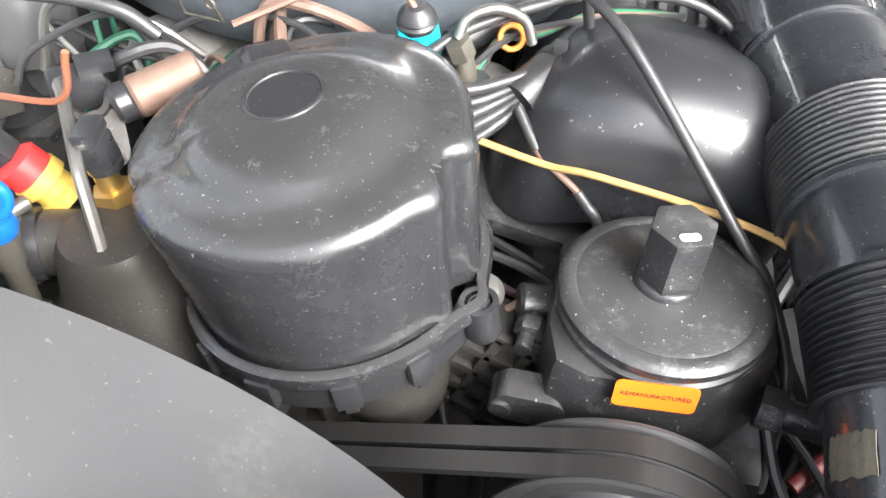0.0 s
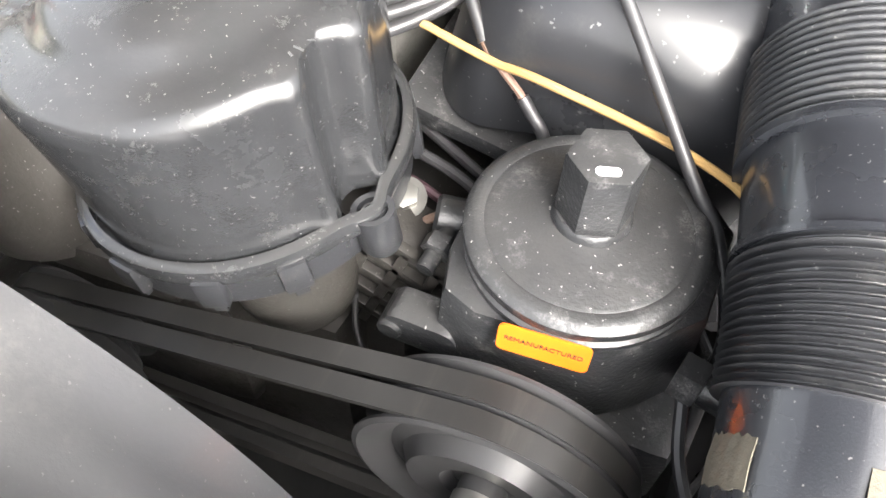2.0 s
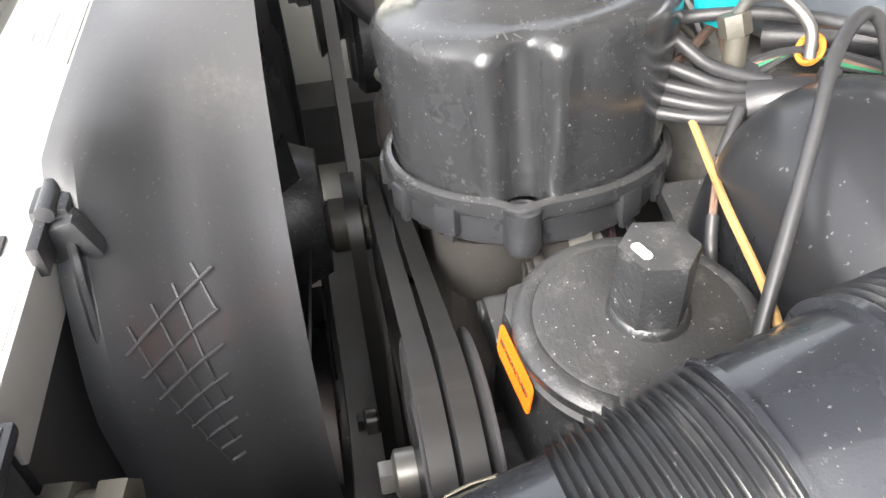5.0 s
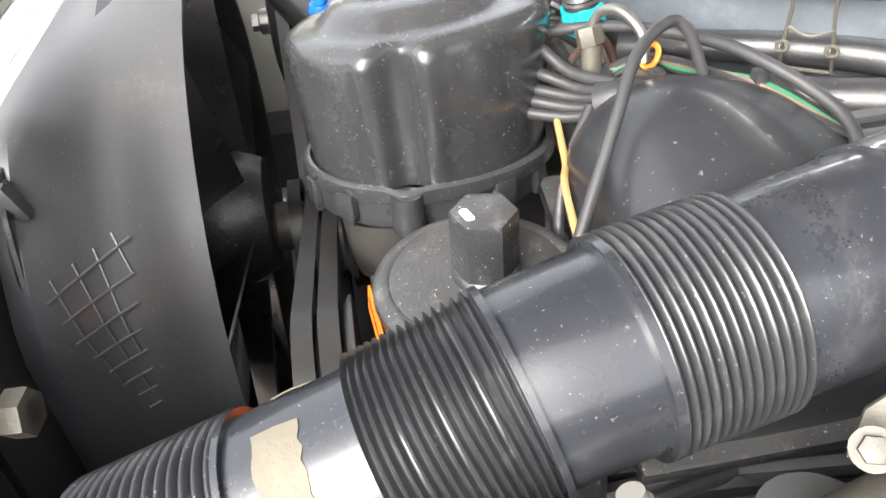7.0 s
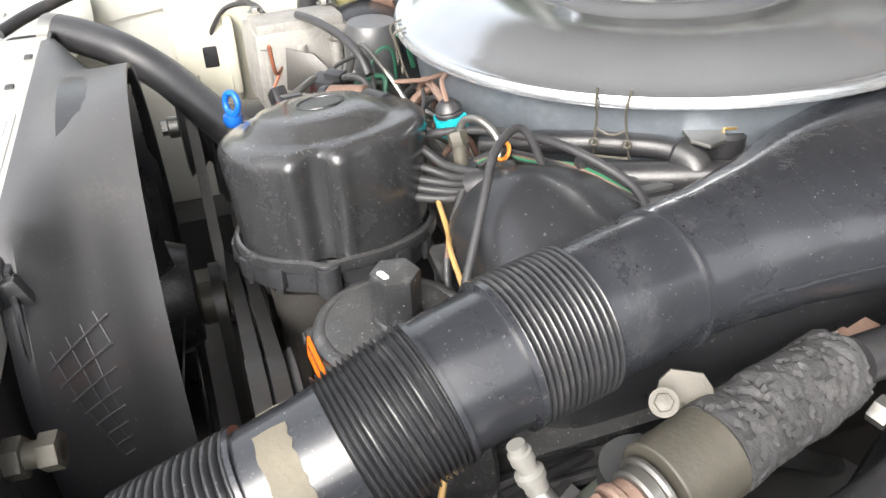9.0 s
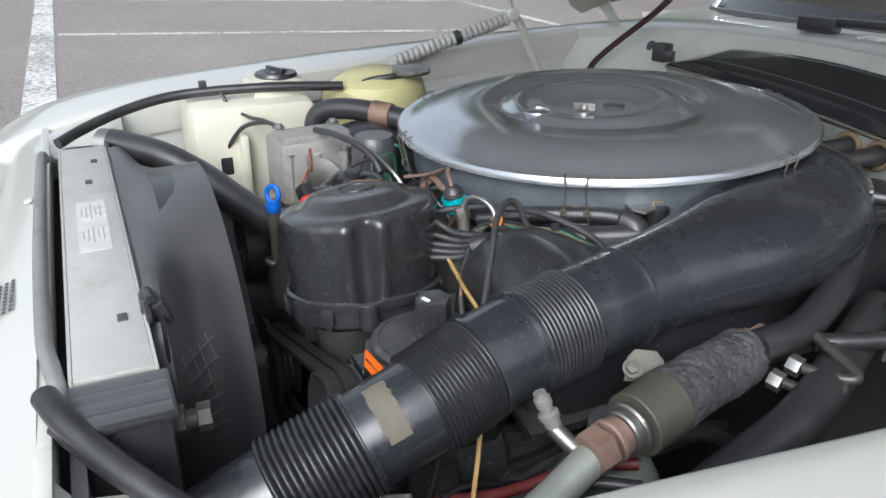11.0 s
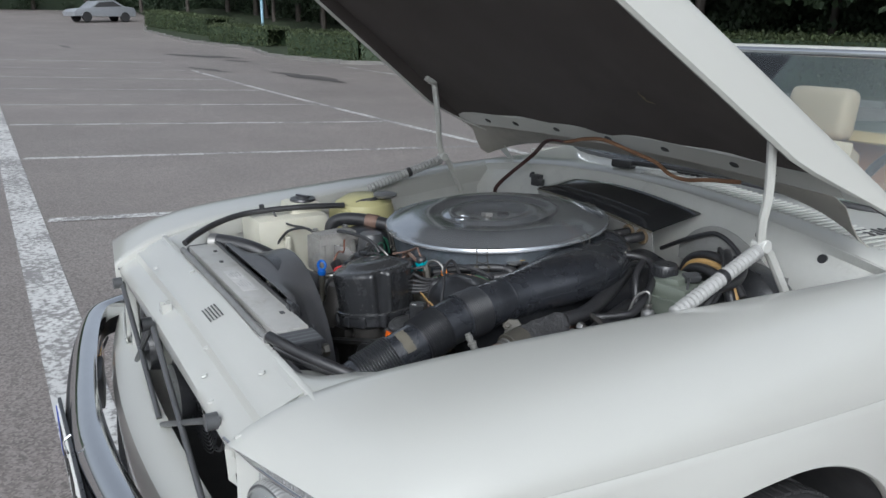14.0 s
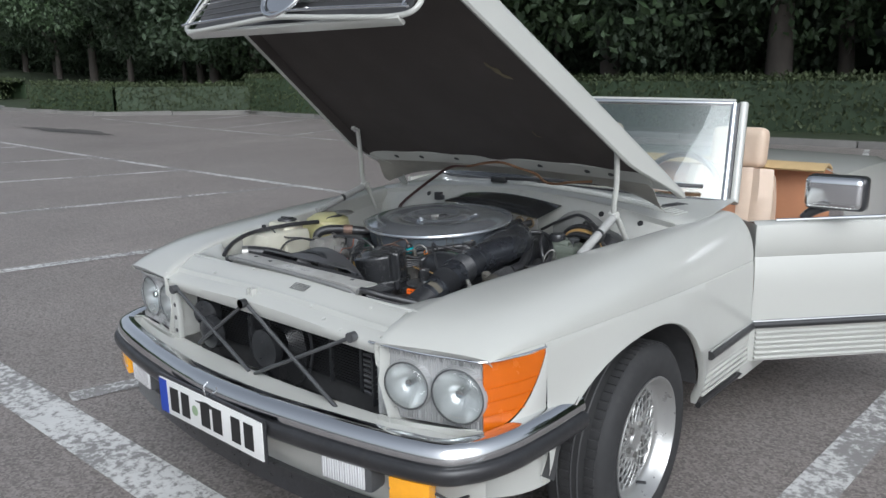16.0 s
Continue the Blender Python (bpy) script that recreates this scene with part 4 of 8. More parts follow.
# front panel over the radiator
fp = []
for i in range(33):
    x = -0.51 + 1.02 * i / 32
    b = 0.006 * math.cos(x * 6)
    fp.append([(x, 0.205, 0.728), (x, 0.196, 0.745), (x, 0.198, 0.762 + b), (x, 0.21, 0.773 + b), (x, 0.238, 0.784 + b), (x, 0.244, 0.797 + b), (x, 0.262, 0.802 + b), (x, 0.272, 0.812 + b), (x, 0.3, 0.824 + b), (x, 0.312, 0.828 + b), (x, 0.314, 0.815 + b), (x, 0.312, 0.78)])
pan = wp("front_panel", sheet(fp, 0.002), PAINT, car)
wp("latch", join(box(0.03, 0.022, 0.004, 0.001, pose(-0.06, 0.222, 0.782)), box(0.006, 0.02, 0.022, 0.001, pose(-0.07, 0.222, 0.79)), box(0.006, 0.02, 0.022, 0.001, pose(-0.05, 0.222, 0.79)), box(0.026, 0.004, 0.004, 0.001, pose(-0.06, 0.222, 0.8))), PAINT, pan)
for k in range(45):
    wp("vent_hole", box(0.0048, 0.0032, 0.0006, 0, pose(0.072 + 0.0078 * (k % 9), 0.2665 + 0.0058 * (k // 9), 0.8172 + 0.0024 * (k // 9), 22, 0, 0)), DARK, pan)
for x, y, z in ((0.2, 0.24, 0.792), (-0.3, 0.25, 0.806), (0.28, 0.215, 0.776), (0.36, 0.205, 0.765), (-0.15, 0.3, 0.83), (0.4, 0.28, 0.815)):
    wp("bolt_head", lathe([(0, 0), (0.006, 0), (0.005, 0.003), (0, 0.003)], 14, pose(x, y, z, 20, 0, 0)), PAINT_IN, pan)
wp("rear_gap_rail", box(1.1, 0.012, 0.03, 0.003, pose(0, 0.316, 0.81)), PAINT_IN, pan)
for s in (1, -1):
    fill = []
    for y, *xz in ((0.3, 0.38, 0.82, 0.43, 0.819, 0.48, 0.82), (0.318, 0.384, 0.824, 0.43, 0.825, 0.48, 0.825), (0.332, 0.392, 0.806, 0.43, 0.814, 0.48, 0.824), (0.358, 0.388, 0.797, 0.43, 0.803, 0.485, 0.824), (0.382, 0.388, 0.791, 0.43, 0.797, 0.49, 0.826), (0.4, 0.432, 0.788, 0.455, 0.8, 0.5, 0.83), (0.43, 0.5, 0.8, 0.515, 0.815, 0.525, 0.832)):
        ex, ez = ease_table(FENDER, y)[:2]
        fill.append([(s * xz[0], y, xz[1] - 0.012)] + [(s * xz[k], y, xz[k + 1]) for k in (0, 2, 4)] + [(s * (ex - 0.002), y, ez - 0.008)])
    wp("corner_filler", sheet(fill, 0.0015), PAINT, pan)
    if s > 0:
        continue
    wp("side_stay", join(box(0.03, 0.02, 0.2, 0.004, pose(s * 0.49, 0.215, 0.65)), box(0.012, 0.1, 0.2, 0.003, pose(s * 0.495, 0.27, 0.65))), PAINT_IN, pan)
    for k in range(4):
        wp("stay_hole", lathe([(0, 0), (0.008, 0), (0, 0.001)], 12, pose(s * 0.49, 0.2045, 0.58 + 0.045 * k, 90, 0, 0)), DARK, pan)
# apron under the opening
ap_rows = []
for i in range(25):
    x = -0.84 + 1.68 * i / 24
    q = (abs(x) / 0.84) ** 2
    ap_rows.append([(x, 0.2 + 0.05 * q, 0.548 + 0.016 * q), (x, 0.165 + 0.08 * q, 0.546 + 0.016 * q), (x, 0.125 + 0.1 * q, 0.532), (x, 0.115 + 0.1 * q, 0.5), (x, 0.12 + 0.1 * q, 0.38), (x, 0.15 + 0.1 * q, 0.32), (x, 0.22 + 0.1 * q, 0.3)])
apron = wp("apron", sheet(ap_rows, 0.002), PAINT, car)
wp("spoiler_lip", sheet([[(x, 0.13 + 0.1 * (abs(x) / 0.84) ** 2, z) for x in [-0.8 + 0.1 * k for k in range(17)]] for z in (0.34, 0.27)], 0.02), PLASTIC, apron)
# Dark sheet standing in for the shade behind the grille opening.
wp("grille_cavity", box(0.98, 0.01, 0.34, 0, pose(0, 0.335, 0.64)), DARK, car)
# condenser, electric fan, stays and brackets seen in the opening
cond = wp("condenser", box(0.97, 0.008, 0.21, 0.002, pose(0, 0.318, 0.648)), DARK, car)
for x in (0.33, 0.2, -0.2):
    wp("condenser_strap", box(0.012, 0.016, 0.2, 0.002, pose(x, 0.305, 0.645)), PLASTIC, cond)
FINS = mat("black_fins", (0.016, 0.016, 0.018), 0.55, vary=0.3)
for k in range(23):
    wp("condenser_fin", box(0.96, 0.012, 0.003, 0, pose(0, 0.309, 0.555 + 0.0085 * k)), FINS, cond)
fanf = wp("auxiliary_fan", join(lathe([(0, 0), (0.055, 0), (0.06, 0.006), (0.06, 0.03), (0, 0.03)], 36, pose(-0.01, 0.245, 0.62, 90, 0, 0)), ring(0.15, 0.005, pose(-0.01, 0.28, 0.635, 90, 0, 0), 56, 8)), PLASTIC, car)
for k in range(11):
    wp("guard_ring", ring(0.065 + 0.0078 * k, 0.0012, pose(-0.01, 0.262, 0.625, 90, 0, 0), 48, 5), PLASTIC, fanf)
for k in range(12):
    M = pose(-0.01, 0.264, 0.625, 0, 30 * k, 0)
    wp("guard_spoke", rod(M @ Vector((0.055, 0, 0)), M @ Vector((0.146, 0, 0)), 0.0014, 6), PLASTIC, fanf)
for a, b in (((-0.05, 0.19, 0.765), (-0.33, 0.19, 0.575)), ((-0.05, 0.19, 0.765), (0.36, 0.185, 0.54)), ((0.42, 0.2, 0.762), (-0.02, 0.185, 0.55)), ((-0.44, 0.19, 0.74), (-0.05, 0.185, 0.55))):
    wp("grille_stay", join(rod(a, b, 0.006, 10), lathe([(0, 0), (0.014, 0), (0.014, 0.02), (0, 0.02)], 16, pose(*a, 90, 0, 0))), PLASTIC_GREY, car)
wp("horn", join(lathe([(0, 0), (0.05, 0), (0.055, 0.006), (0.05, 0.03), (0.02, 0.04), (0, 0.04)], 32, pose(-0.3, 0.24, 0.61, 90, 0, 0))), PLASTIC, car)
wp("horn", join(lathe([(0, 0), (0.045, 0), (0.05, 0.006), (0.045, 0.03), (0.02, 0.04), (0, 0.04)], 32, pose(-0.36, 0.26, 0.66, 90, 0, 20))), PLASTIC, car)
for k in range(6):
    z = 0.57 + 0.031 * k
    wp("condenser_bend", tube([(0.37, 0.275, z), (0.405, 0.273, z), (0.418, 0.272, z + 0.008), (0.405, 0.273, z + 0.016), (0.37, 0.275, z + 0.016)], 0.0045, 10), PLASTIC_GREY, car, "dull metal return bend")
wp("condenser_frame", box(0.006, 0.05, 0.21, 0.001, pose(0.432, 0.27, 0.655)), PLASTIC, car)
for k in range(9):
    wp("frame_hole", lathe([(0, 0), (0.004, 0), (0, 0.001)], 10, pose(0.4345, 0.258, 0.57 + 0.021 * k, 0, 90, 0)), STEEL, car)

# lamps
REFL = mat("lamp_reflector", (0.72, 0.725, 0.73), 0.24, metal=0.6, vary=0.05)
RIBBED = flute(mat("ribbed_lamp_surround", (0.55, 0.555, 0.555), 0.22, metal=0.4, vary=0.1, scale=60), 48, 0.0016)
for s in (1, -1):
    sw = 1.0 if s > 0 else 0.36
    LENSES = ((0.572, 0.246, 0.656, 0.061), (0.711, 0.246 + 0.036 * sw, 0.652, 0.069))
    house = sheet([[(s * (0.478 + 0.306 * t), 0.222 + 0.08 * sw * t, z + 0.012 * (1 - t) * (q - 0.5) * 2) for t in [k / 76 for k in range(77)]] for q in [j / 46 for j in range(47)] for z in (0.566 + 0.188 * q,)])
    bmesh.ops.delete(house, geom=[f_ for f_ in house.faces if any(math.hypot(abs(f_.calc_center_median().x) - c[0], f_.calc_center_median().z - c[2]) < c[3] + 0.001 for c in LENSES)], context="FACES")
    hl = wp("headlight", house, RIBBED, car, "twin round headlights behind one glass")
    wp("lamp_back", sheet([[(s * (0.478 + 0.306 * t), 0.292 + 0.08 * sw * t, z) for t in (0, 0.5, 1)] for z in (0.56, 0.75)], 0.003), PLASTIC, hl)
    for k in range(34):
        t = (k + 0.5) / 34
        wp("rib", box(0.0035, 0.004, 0.03, 0.0008, pose(s * (0.482 + 0.298 * t), 0.216 + 0.08 * sw * t, 0.742 + 0.006 * (1 - t), 0, 0, s * 16)), RIBBED, hl)
        if k % 2:
            wp("rib", box(0.0035, 0.004, 0.022, 0.0008, pose(s * (0.482 + 0.298 * t), 0.216 + 0.08 * sw * t, 0.576, 0, 0, s * 16)), RIBBED, hl)
    for cx, cy, cz, r in LENSES:
        M = pose(s * cx, cy, cz, 90, 0, s * 14 * sw)
        wp("bezel", lathe([(r + 0.005, -0.01), (r + 0.007, 0.014), (r + 0.004, 0.021), (r - 0.001, 0.018), (r - 0.001, -0.01)], 48, M, caps=False), RIBBED, hl)
        dish = lathe([(r, 0.019)] + [(r * q, 0.019 - 0.052 * (1 - q * q)) for q in (0.94, 0.86, 0.76, 0.64, 0.5, 0.36, 0.2)] + [(0, -0.033)], 96, None, caps=False)
        for v in dish.verts:
            v.co.z += 0.0006 * math.sin(v.co.x * 620) * (1 - (v.co.to_2d().length / r) ** 6)
        dish.transform(M)
        wp("reflector", dish, REFL, hl, "bright fluted reflector")
        wp("bulb_shield", lathe([(0, -0.033), (r * 0.2, -0.033), (r * 0.2, 0.004), (r * 0.15, 0.009), (0, 0.01)], 28, M @ pose(0, 0.003, 0)), CHROME, hl)
        dome = wp("lens", lathe([(r, 0.019), (r * 0.96, 0.026), (r * 0.88, 0.0305), (r * 0.7, 0.0345), (r * 0.5, 0.037), (r * 0.25, 0.0385), (0, 0.039)], 56, M, caps=False), GLASS, hl, "clear domed glass lens")
        dome.visible_shadow = False
        wp("lens_gasket", ring(r + 0.0015, 0.0028, M @ pose(0, 0, 0.0195), 56, 8), PLASTIC_GREY, hl, "grey rim round the lens")
    am = []
    for i in range(15):
        t = i / 14
        y = (0.286 if s > 0 else 0.29) + 0.174 * t
        x = 0.779 + 0.061 * math.sin(t * math.pi / 2)
        zb = 0.57 + 0.17 * t ** 2.2
        am.append([(s * x, y, zb + (0.752 - zb) * k / 8) for k in range(9)])
    tl = wp("turn_lamp", sheet(am, 0.004), AMBER, hl, "amber wrap-round turn signal lens")
    for k in range(3):
        wp("lens_ridge", tube([(s * (0.783 + 0.06 * math.sin(t * math.pi / 2)), (0.286 if s > 0 else 0.29) + 0.174 * t, 0.61 + 0.035 * k + 0.012 * t) for t in [j / 6 * (0.6 + 0.12 * k) for j in range(7)]], 0.0013, 6, 2), AMBER, tl)
    wp("chrome_lip", tube([(s * x, 0.192 + (y - 0.192) * (1.0 if s > 0 else 0.4 if y < 0.3 else 0.78), z) for x, y, z in ((0.482, 0.192, 0.763), (0.6, 0.218, 0.757), (0.7, 0.25, 0.754), (0.785, 0.282, 0.754), (0.822, 0.36, 0.755), (0.842, 0.462, 0.755))], 0.003, 8), CHROME, hl)
    wp("under_lamp_strip", sheet([[(s * x, 0.2 + 0.12 * (1.0 if s > 0 else 0.4) * ((x - 0.5) / 0.32) ** 1.5 - 0.004, z) for x in [0.5 + 0.02 * k for k in range(17)]] for z in (0.566, 0.553)], 0.004), PAINT, hl)

# bumper: chrome blade over black rubber
bl = [(-0.862, 0.6, 0.575), (-0.862, 0.45, 0.575), (-0.85, 0.3, 0.573), (-0.81, 0.19, 0.572), (-0.72, 0.125, 0.571), (-0.4, 0.065, 0.569), (0, 0.03, 0.568), (0.4, 0.065, 0.569), (0.72, 0.125, 0.571), (0.81, 0.19, 0.572), (0.85, 0.3, 0.573), (0.862, 0.45, 0.575), (0.862, 0.6, 0.575)]
bc = curve_points(bl, 6)


def blade(profile):
    rows = []
    for i, p in enumerate(bc):
        d = (bc[min(i + 1, len(bc) - 1)] - bc[max(i - 1, 0)]).normalized()
        o = Vector((d.y, -d.x, 0))
        rows.append([p + o * a + Vector((0, 0, b)) for a, b in profile])
    rows.insert(0, [sum(rows[0], Vector()) / len(profile)] * len(profile))
    rows.append([sum(rows[-1], Vector()) / len(profile)] * len(profile))
    return sheet(rows, 0.0, True)


bump = wp("bumper", blade([(-0.045, 0.01), (-0.03, 0.015), (-0.015, 0.0145), (-0.004, 0.0105), (0.004, 0.004), (0.01, -0.004), (0.014, -0.014), (0.0155, -0.024), (0.013, -0.032), (0.004, -0.036), (-0.04, -0.034)]), CHROME, car, "chrome bumper blade with black rubber")
wp("rubber_strip", blade([(-0.03, -0.034), (0.012, -0.034), (0.022, -0.038), (0.027, -0.045), (0.0285, -0.055), (0.026, -0.068), (0.018, -0.08), (0.004, -0.086), (-0.03, -0.084)]), RUBBER, bump, "black rubber impact strip")
wp("over_rider_joint", tube([(0.0, 0.012, 0.584), (0.0, 0.0, 0.575), (0, -0.002, 0.562), (0, 0.003, 0.545)], 0.0025, 8), CHROME, bump)
# Dark strip painting the shade in the slot above the bumper.
wp("slot_strip", sheet([[(x, 0.06 + 0.1 * (abs(x) / 0.8) ** 2, z) for x in [-0.75 + 0.075 * k for k in range(21)]] for z in (0.578, 0.574)], 0.02), DARK, bump)
plate = wp("number_plate", box(0.52, 0.006, 0.112, 0.003, pose(0, 0.006, 0.482)), PLATE, bump, "white number plate with a blue band")
wp("plate_frame", join(box(0.538, 0.008, 0.132, 0.004, pose(0, 0.011, 0.482))), PLASTIC, plate)
wp("blue_band", box(0.04, 0.002, 0.106, 0, pose(-0.236, 0.002, 0.482)), EUBLUE, plate)
for k, (x, w) in enumerate(((-0.175, 0.045), (-0.115, 0.042), (-0.01, 0.045), (0.05, 0.045), (0.14, 0.042), (0.2, 0.042))):
    wp("plate_bar", box(w, 0.002, 0.075, 0.0008, pose(x, 0.002, 0.482)), INK, plate, smooth=False)
wp("plate_seal", lathe([(0, 0), (0.016, 0), (0, 0.0006)], 20, pose(-0.065, 0.0026, 0.48, 90, 0, 0)), mat("seal_green", (0.3, 0.4, 0.25), 0.5), plate)
for s in (1, -1):
    fog = wp("fog_lamp", box(0.165, 0.06, 0.085, 0.012, pose(s * 0.505, 0.1, 0.462, 0, 0, s * 8)), PLASTIC_GREY, bump)
    wp("fog_lens", box(0.14, 0.01, 0.07, 0.008, pose(s * 0.502, 0.07, 0.462, 0, 0, s * 8)), LAMPGLASS, fog)
    wp("fog_reflector", box(0.132, 0.004, 0.064, 0.004, pose(s * 0.503, 0.0715, 0.462, 0, 0, s * 8)), REFL, fog)
    for k in range(16):
        wp("flute", box(0.003, 0.003, 0.062, 0.0005, pose(s * 0.502 + (-0.062 + 0.0082 * k), 0.0655 + 0.0011 * (k - 8) * s, 0.462)), LAMPGLASS, fog)
    ind = wp("indicator_lamp", box(0.11, 0.04, 0.068, 0.006, pose(s * 0.688, 0.125, 0.452, 0, 0, s * 16)), mat("yellow_amber_lens", (0.9, 0.4, 0.02), 0.15, vary=0.1, scale=40, coat=0.6), bump, "amber indicator lamp")
    for q in (-1, 1):
        wp("screw", lathe([(0, 0), (0.004, 0), (0.003, 0.002), (0, 0.002)], 10, pose(s * 0.688 + q * 0.045, 0.104 + q * s * 0.013, 0.452 - 0.004 * q, 90, 0, 0)), STEEL, ind)
    wp("lead", tube([(s * 0.74, 0.15, 0.45), (s * 0.78, 0.16, 0.443), (s * 0.82, 0.18, 0.46)], 0.004, 6), WIRE, ind)

# wheels
def wheel(s, y, steer=0.0):
    M = pose(s * 0.79, y, 0.308, 0, 0, steer) @ pose(0, 0, 0, 0, s * 90, 0)
    w = wp("wheel", lathe([(0.2, -0.1), (0.235, -0.105), (0.282, -0.1), (0.3, -0.088), (0.308, -0.07), (0.309, 0.0), (0.308, 0.066), (0.3, 0.084), (0.283, 0.096), (0.255, 0.102), (0.24, 0.102), (0.222, 0.098), (0.206, 0.092), (0.2, 0.08)], 96, M, caps=False), TYRE, car, "black road tyre on a silver lattice wheel")
    for k in range(72):
        a = 360 / 72 * k
        for q, wd in ((0.058, 0.03), (-0.02, 0.03)):
            wp("tread_block", box(0.006, 0.02, wd, 0.001, M @ pose(0, 0, 0, 0, 0, a) @ pose(0.309, 0, q)), TYRE, w) if s > 0 else None
    for q in (-0.045, 0.02, 0.0):
        wp("tread_groove", ring(0.3085, 0.003, M @ pose(0, 0, q), 72, 4), DARK, w)
    rim = wp("rim", lathe([(0.205, 0.09), (0.209, 0.096), (0.208, 0.1), (0.203, 0.1), (0.198, 0.09), (0.192, 0.076), (0.184, 0.056), (0.176, 0.048), (0.163, 0.046), (0.159, 0.04), (0.159, 0.01)], 96, M, caps=False), RIM, w, "polished silver deep-dish rim")
    M = M @ pose(0, 0, 0.038)
    for k in range(20):
        a = 360 / 20 * k
        for sg in (-1, 1):
            p = []
            for j in range(5):
                r = 0.056 + 0.105 * j / 4
                an = radians(a + sg * 38 * j / 4)
                p.append(M @ Vector((r * math.cos(an), r * math.sin(an), 0.012 - 0.008 * (j / 4))))
            wp("spoke", tube(p, 0.0034, 6, 2), RIM, rim)
    # Near-black disc behind the spokes that makes the lattice gaps dark.
    wp("backing", lathe([(0, -0.03), (0.16, -0.03), (0.16, -0.026), (0, -0.026)], 40, M), mat("backing_black_%d" % (s + 1), (0.02, 0.02, 0.02), 0.7), rim)
    wp("hub_disc", lathe([(0, 0.0), (0.06, 0.0), (0.058, 0.014), (0.04, 0.017), (0.034, 0.012), (0.03, 0.022), (0, 0.024)], 40, M), RIM, rim)
    for k in range(5):
        wp("wheel_bolt", hexnut(0.011, 0.012, M @ pose(0, 0, 0, 0, 0, 72 * k) @ pose(0.05, 0, 0.012)), STEEL, rim)
    wp("valve", rod(M @ Vector((0.165, 0.04, 0.008)), M @ Vector((0.16, 0.045, 0.04)), 0.005, 10, 0.001), RUBBER, rim)


wheel(1, 0.955, 3)
wheel(-1, 0.955, 3)

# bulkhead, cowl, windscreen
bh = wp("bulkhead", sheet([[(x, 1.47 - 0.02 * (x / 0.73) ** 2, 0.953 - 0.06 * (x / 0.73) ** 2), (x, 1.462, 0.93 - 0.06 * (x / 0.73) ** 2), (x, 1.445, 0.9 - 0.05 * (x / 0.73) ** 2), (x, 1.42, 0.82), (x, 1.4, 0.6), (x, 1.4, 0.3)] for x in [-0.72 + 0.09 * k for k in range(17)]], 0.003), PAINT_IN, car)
for x in (-0.45, -0.2, 0.12, 0.42, 0.58):
    wp("grommet", lathe([(0, 0), (0.012, 0), (0.01, 0.004), (0, 0.004)], 16, pose(x, 1.452, 0.915 - 0.055 * (x / 0.73) ** 2, 65, 0, 0)), RUBBER, bh)
cowl = wp("cowl", sheet([[(x, 1.472 - 0.02 * (x / 0.73) ** 2, 0.953 - 0.06 * (x / 0.73) ** 2), (x, 1.484 - 0.02 * (x / 0.73) ** 2, 0.961 - 0.06 * (x / 0.73) ** 2), (x, 1.55, 0.965 - 0.058 * (x / 0.73) ** 2), (x, 1.66, 0.957 - 0.05 * (x / 0.73) ** 2), (x, 1.9, 0.93)] for x in [-0.76 + 0.095 * k for k in range(17)]], 0.003), PAINT, car)
for k in range(44):
    x = -0.02 + 0.0165 * k
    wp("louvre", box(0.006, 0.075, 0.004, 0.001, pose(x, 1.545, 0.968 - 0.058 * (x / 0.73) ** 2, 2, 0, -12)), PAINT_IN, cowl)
for k in range(7):
    wp("vent_slot", box(0.05, 0.007, 0.003, 0.001, pose(0.6 + 0.006 * k, 1.56 + 0.018 * k, 0.93, 0, 0, -8)), DARK, cowl)
for x0, y0, x1, y1 in ((-0.085, 1.53, 0.5, 1.66), (0.105, 1.595, 0.66, 1.8)):
    wpr = wp("wiper", tube([(x0 - 0.06, y0 - 0.012, 0.975), (x0, y0, 0.982), (x0 + 0.2, y0 + 0.03, 0.988), ((x0 + x1) / 2 + 0.05, (y0 + y1) / 2, 0.985), (x1, y1, 0.98)], 0.008, 8), RUBBER, cowl)
    wp("arm_head", box(0.07, 0.03, 0.025, 0.008, pose(x0 - 0.03, y0 - 0.005, 0.976, 0, 0, 10)), RUBBER, wpr)
wsb = [Vector((0.72 * v, 1.66 + 0.2 * v * v, 0.945 - 0.035 * v * v)) for v in [-1 + k / 10 for k in range(21)]]
wst = [Vector((0.665 * v, 1.9 + 0.145 * v * v, 1.292 - 0.01 * v * v)) for v in [-1 + k / 10 for k in range(21)]]
ws = wp("windscreen_frame", join(sweep(wst, 0.011, 10), sweep([wsb[-1].lerp(wst[-1], k / 8) for k in range(9)], 0.013, 10), sweep([wsb[0].lerp(wst[0], k / 8) for k in range(9)], 0.013, 10)), CHROME, car, "bright windscreen frame")
wp("top_rail", sweep([p + Vector((0, 0.014, 0.006)) for p in wst], 0.012, 10), PAINT, ws)
for e in (0, -1):
    sg = -1 if e == 0 else 1
    wp("pillar", sweep([wsb[e].lerp(wst[e], k / 8) + Vector((sg * 0.026, 0.03, 0)) for k in range(9)], 0.019, 10), PAINT, ws)
    wp("pillar_seal", sweep([wsb[e].lerp(wst[e], k / 8) + Vector((sg * 0.012, 0.012, 0)) for k in range(9)], 0.008, 8), RUBBER, ws)
gl = wp("windscreen_glass", sheet([[a.lerp(b, t) for a, b in zip(wsb, wst)] for t in (0, 0.25, 0.5, 0.75, 1)], 0.004), SCREEN, ws)
gl.visible_shadow = False
wp("screen_seal", sweep([p + Vector((0, -0.008, 0.008)) for p in wsb], 0.009, 8), RUBBER, ws)

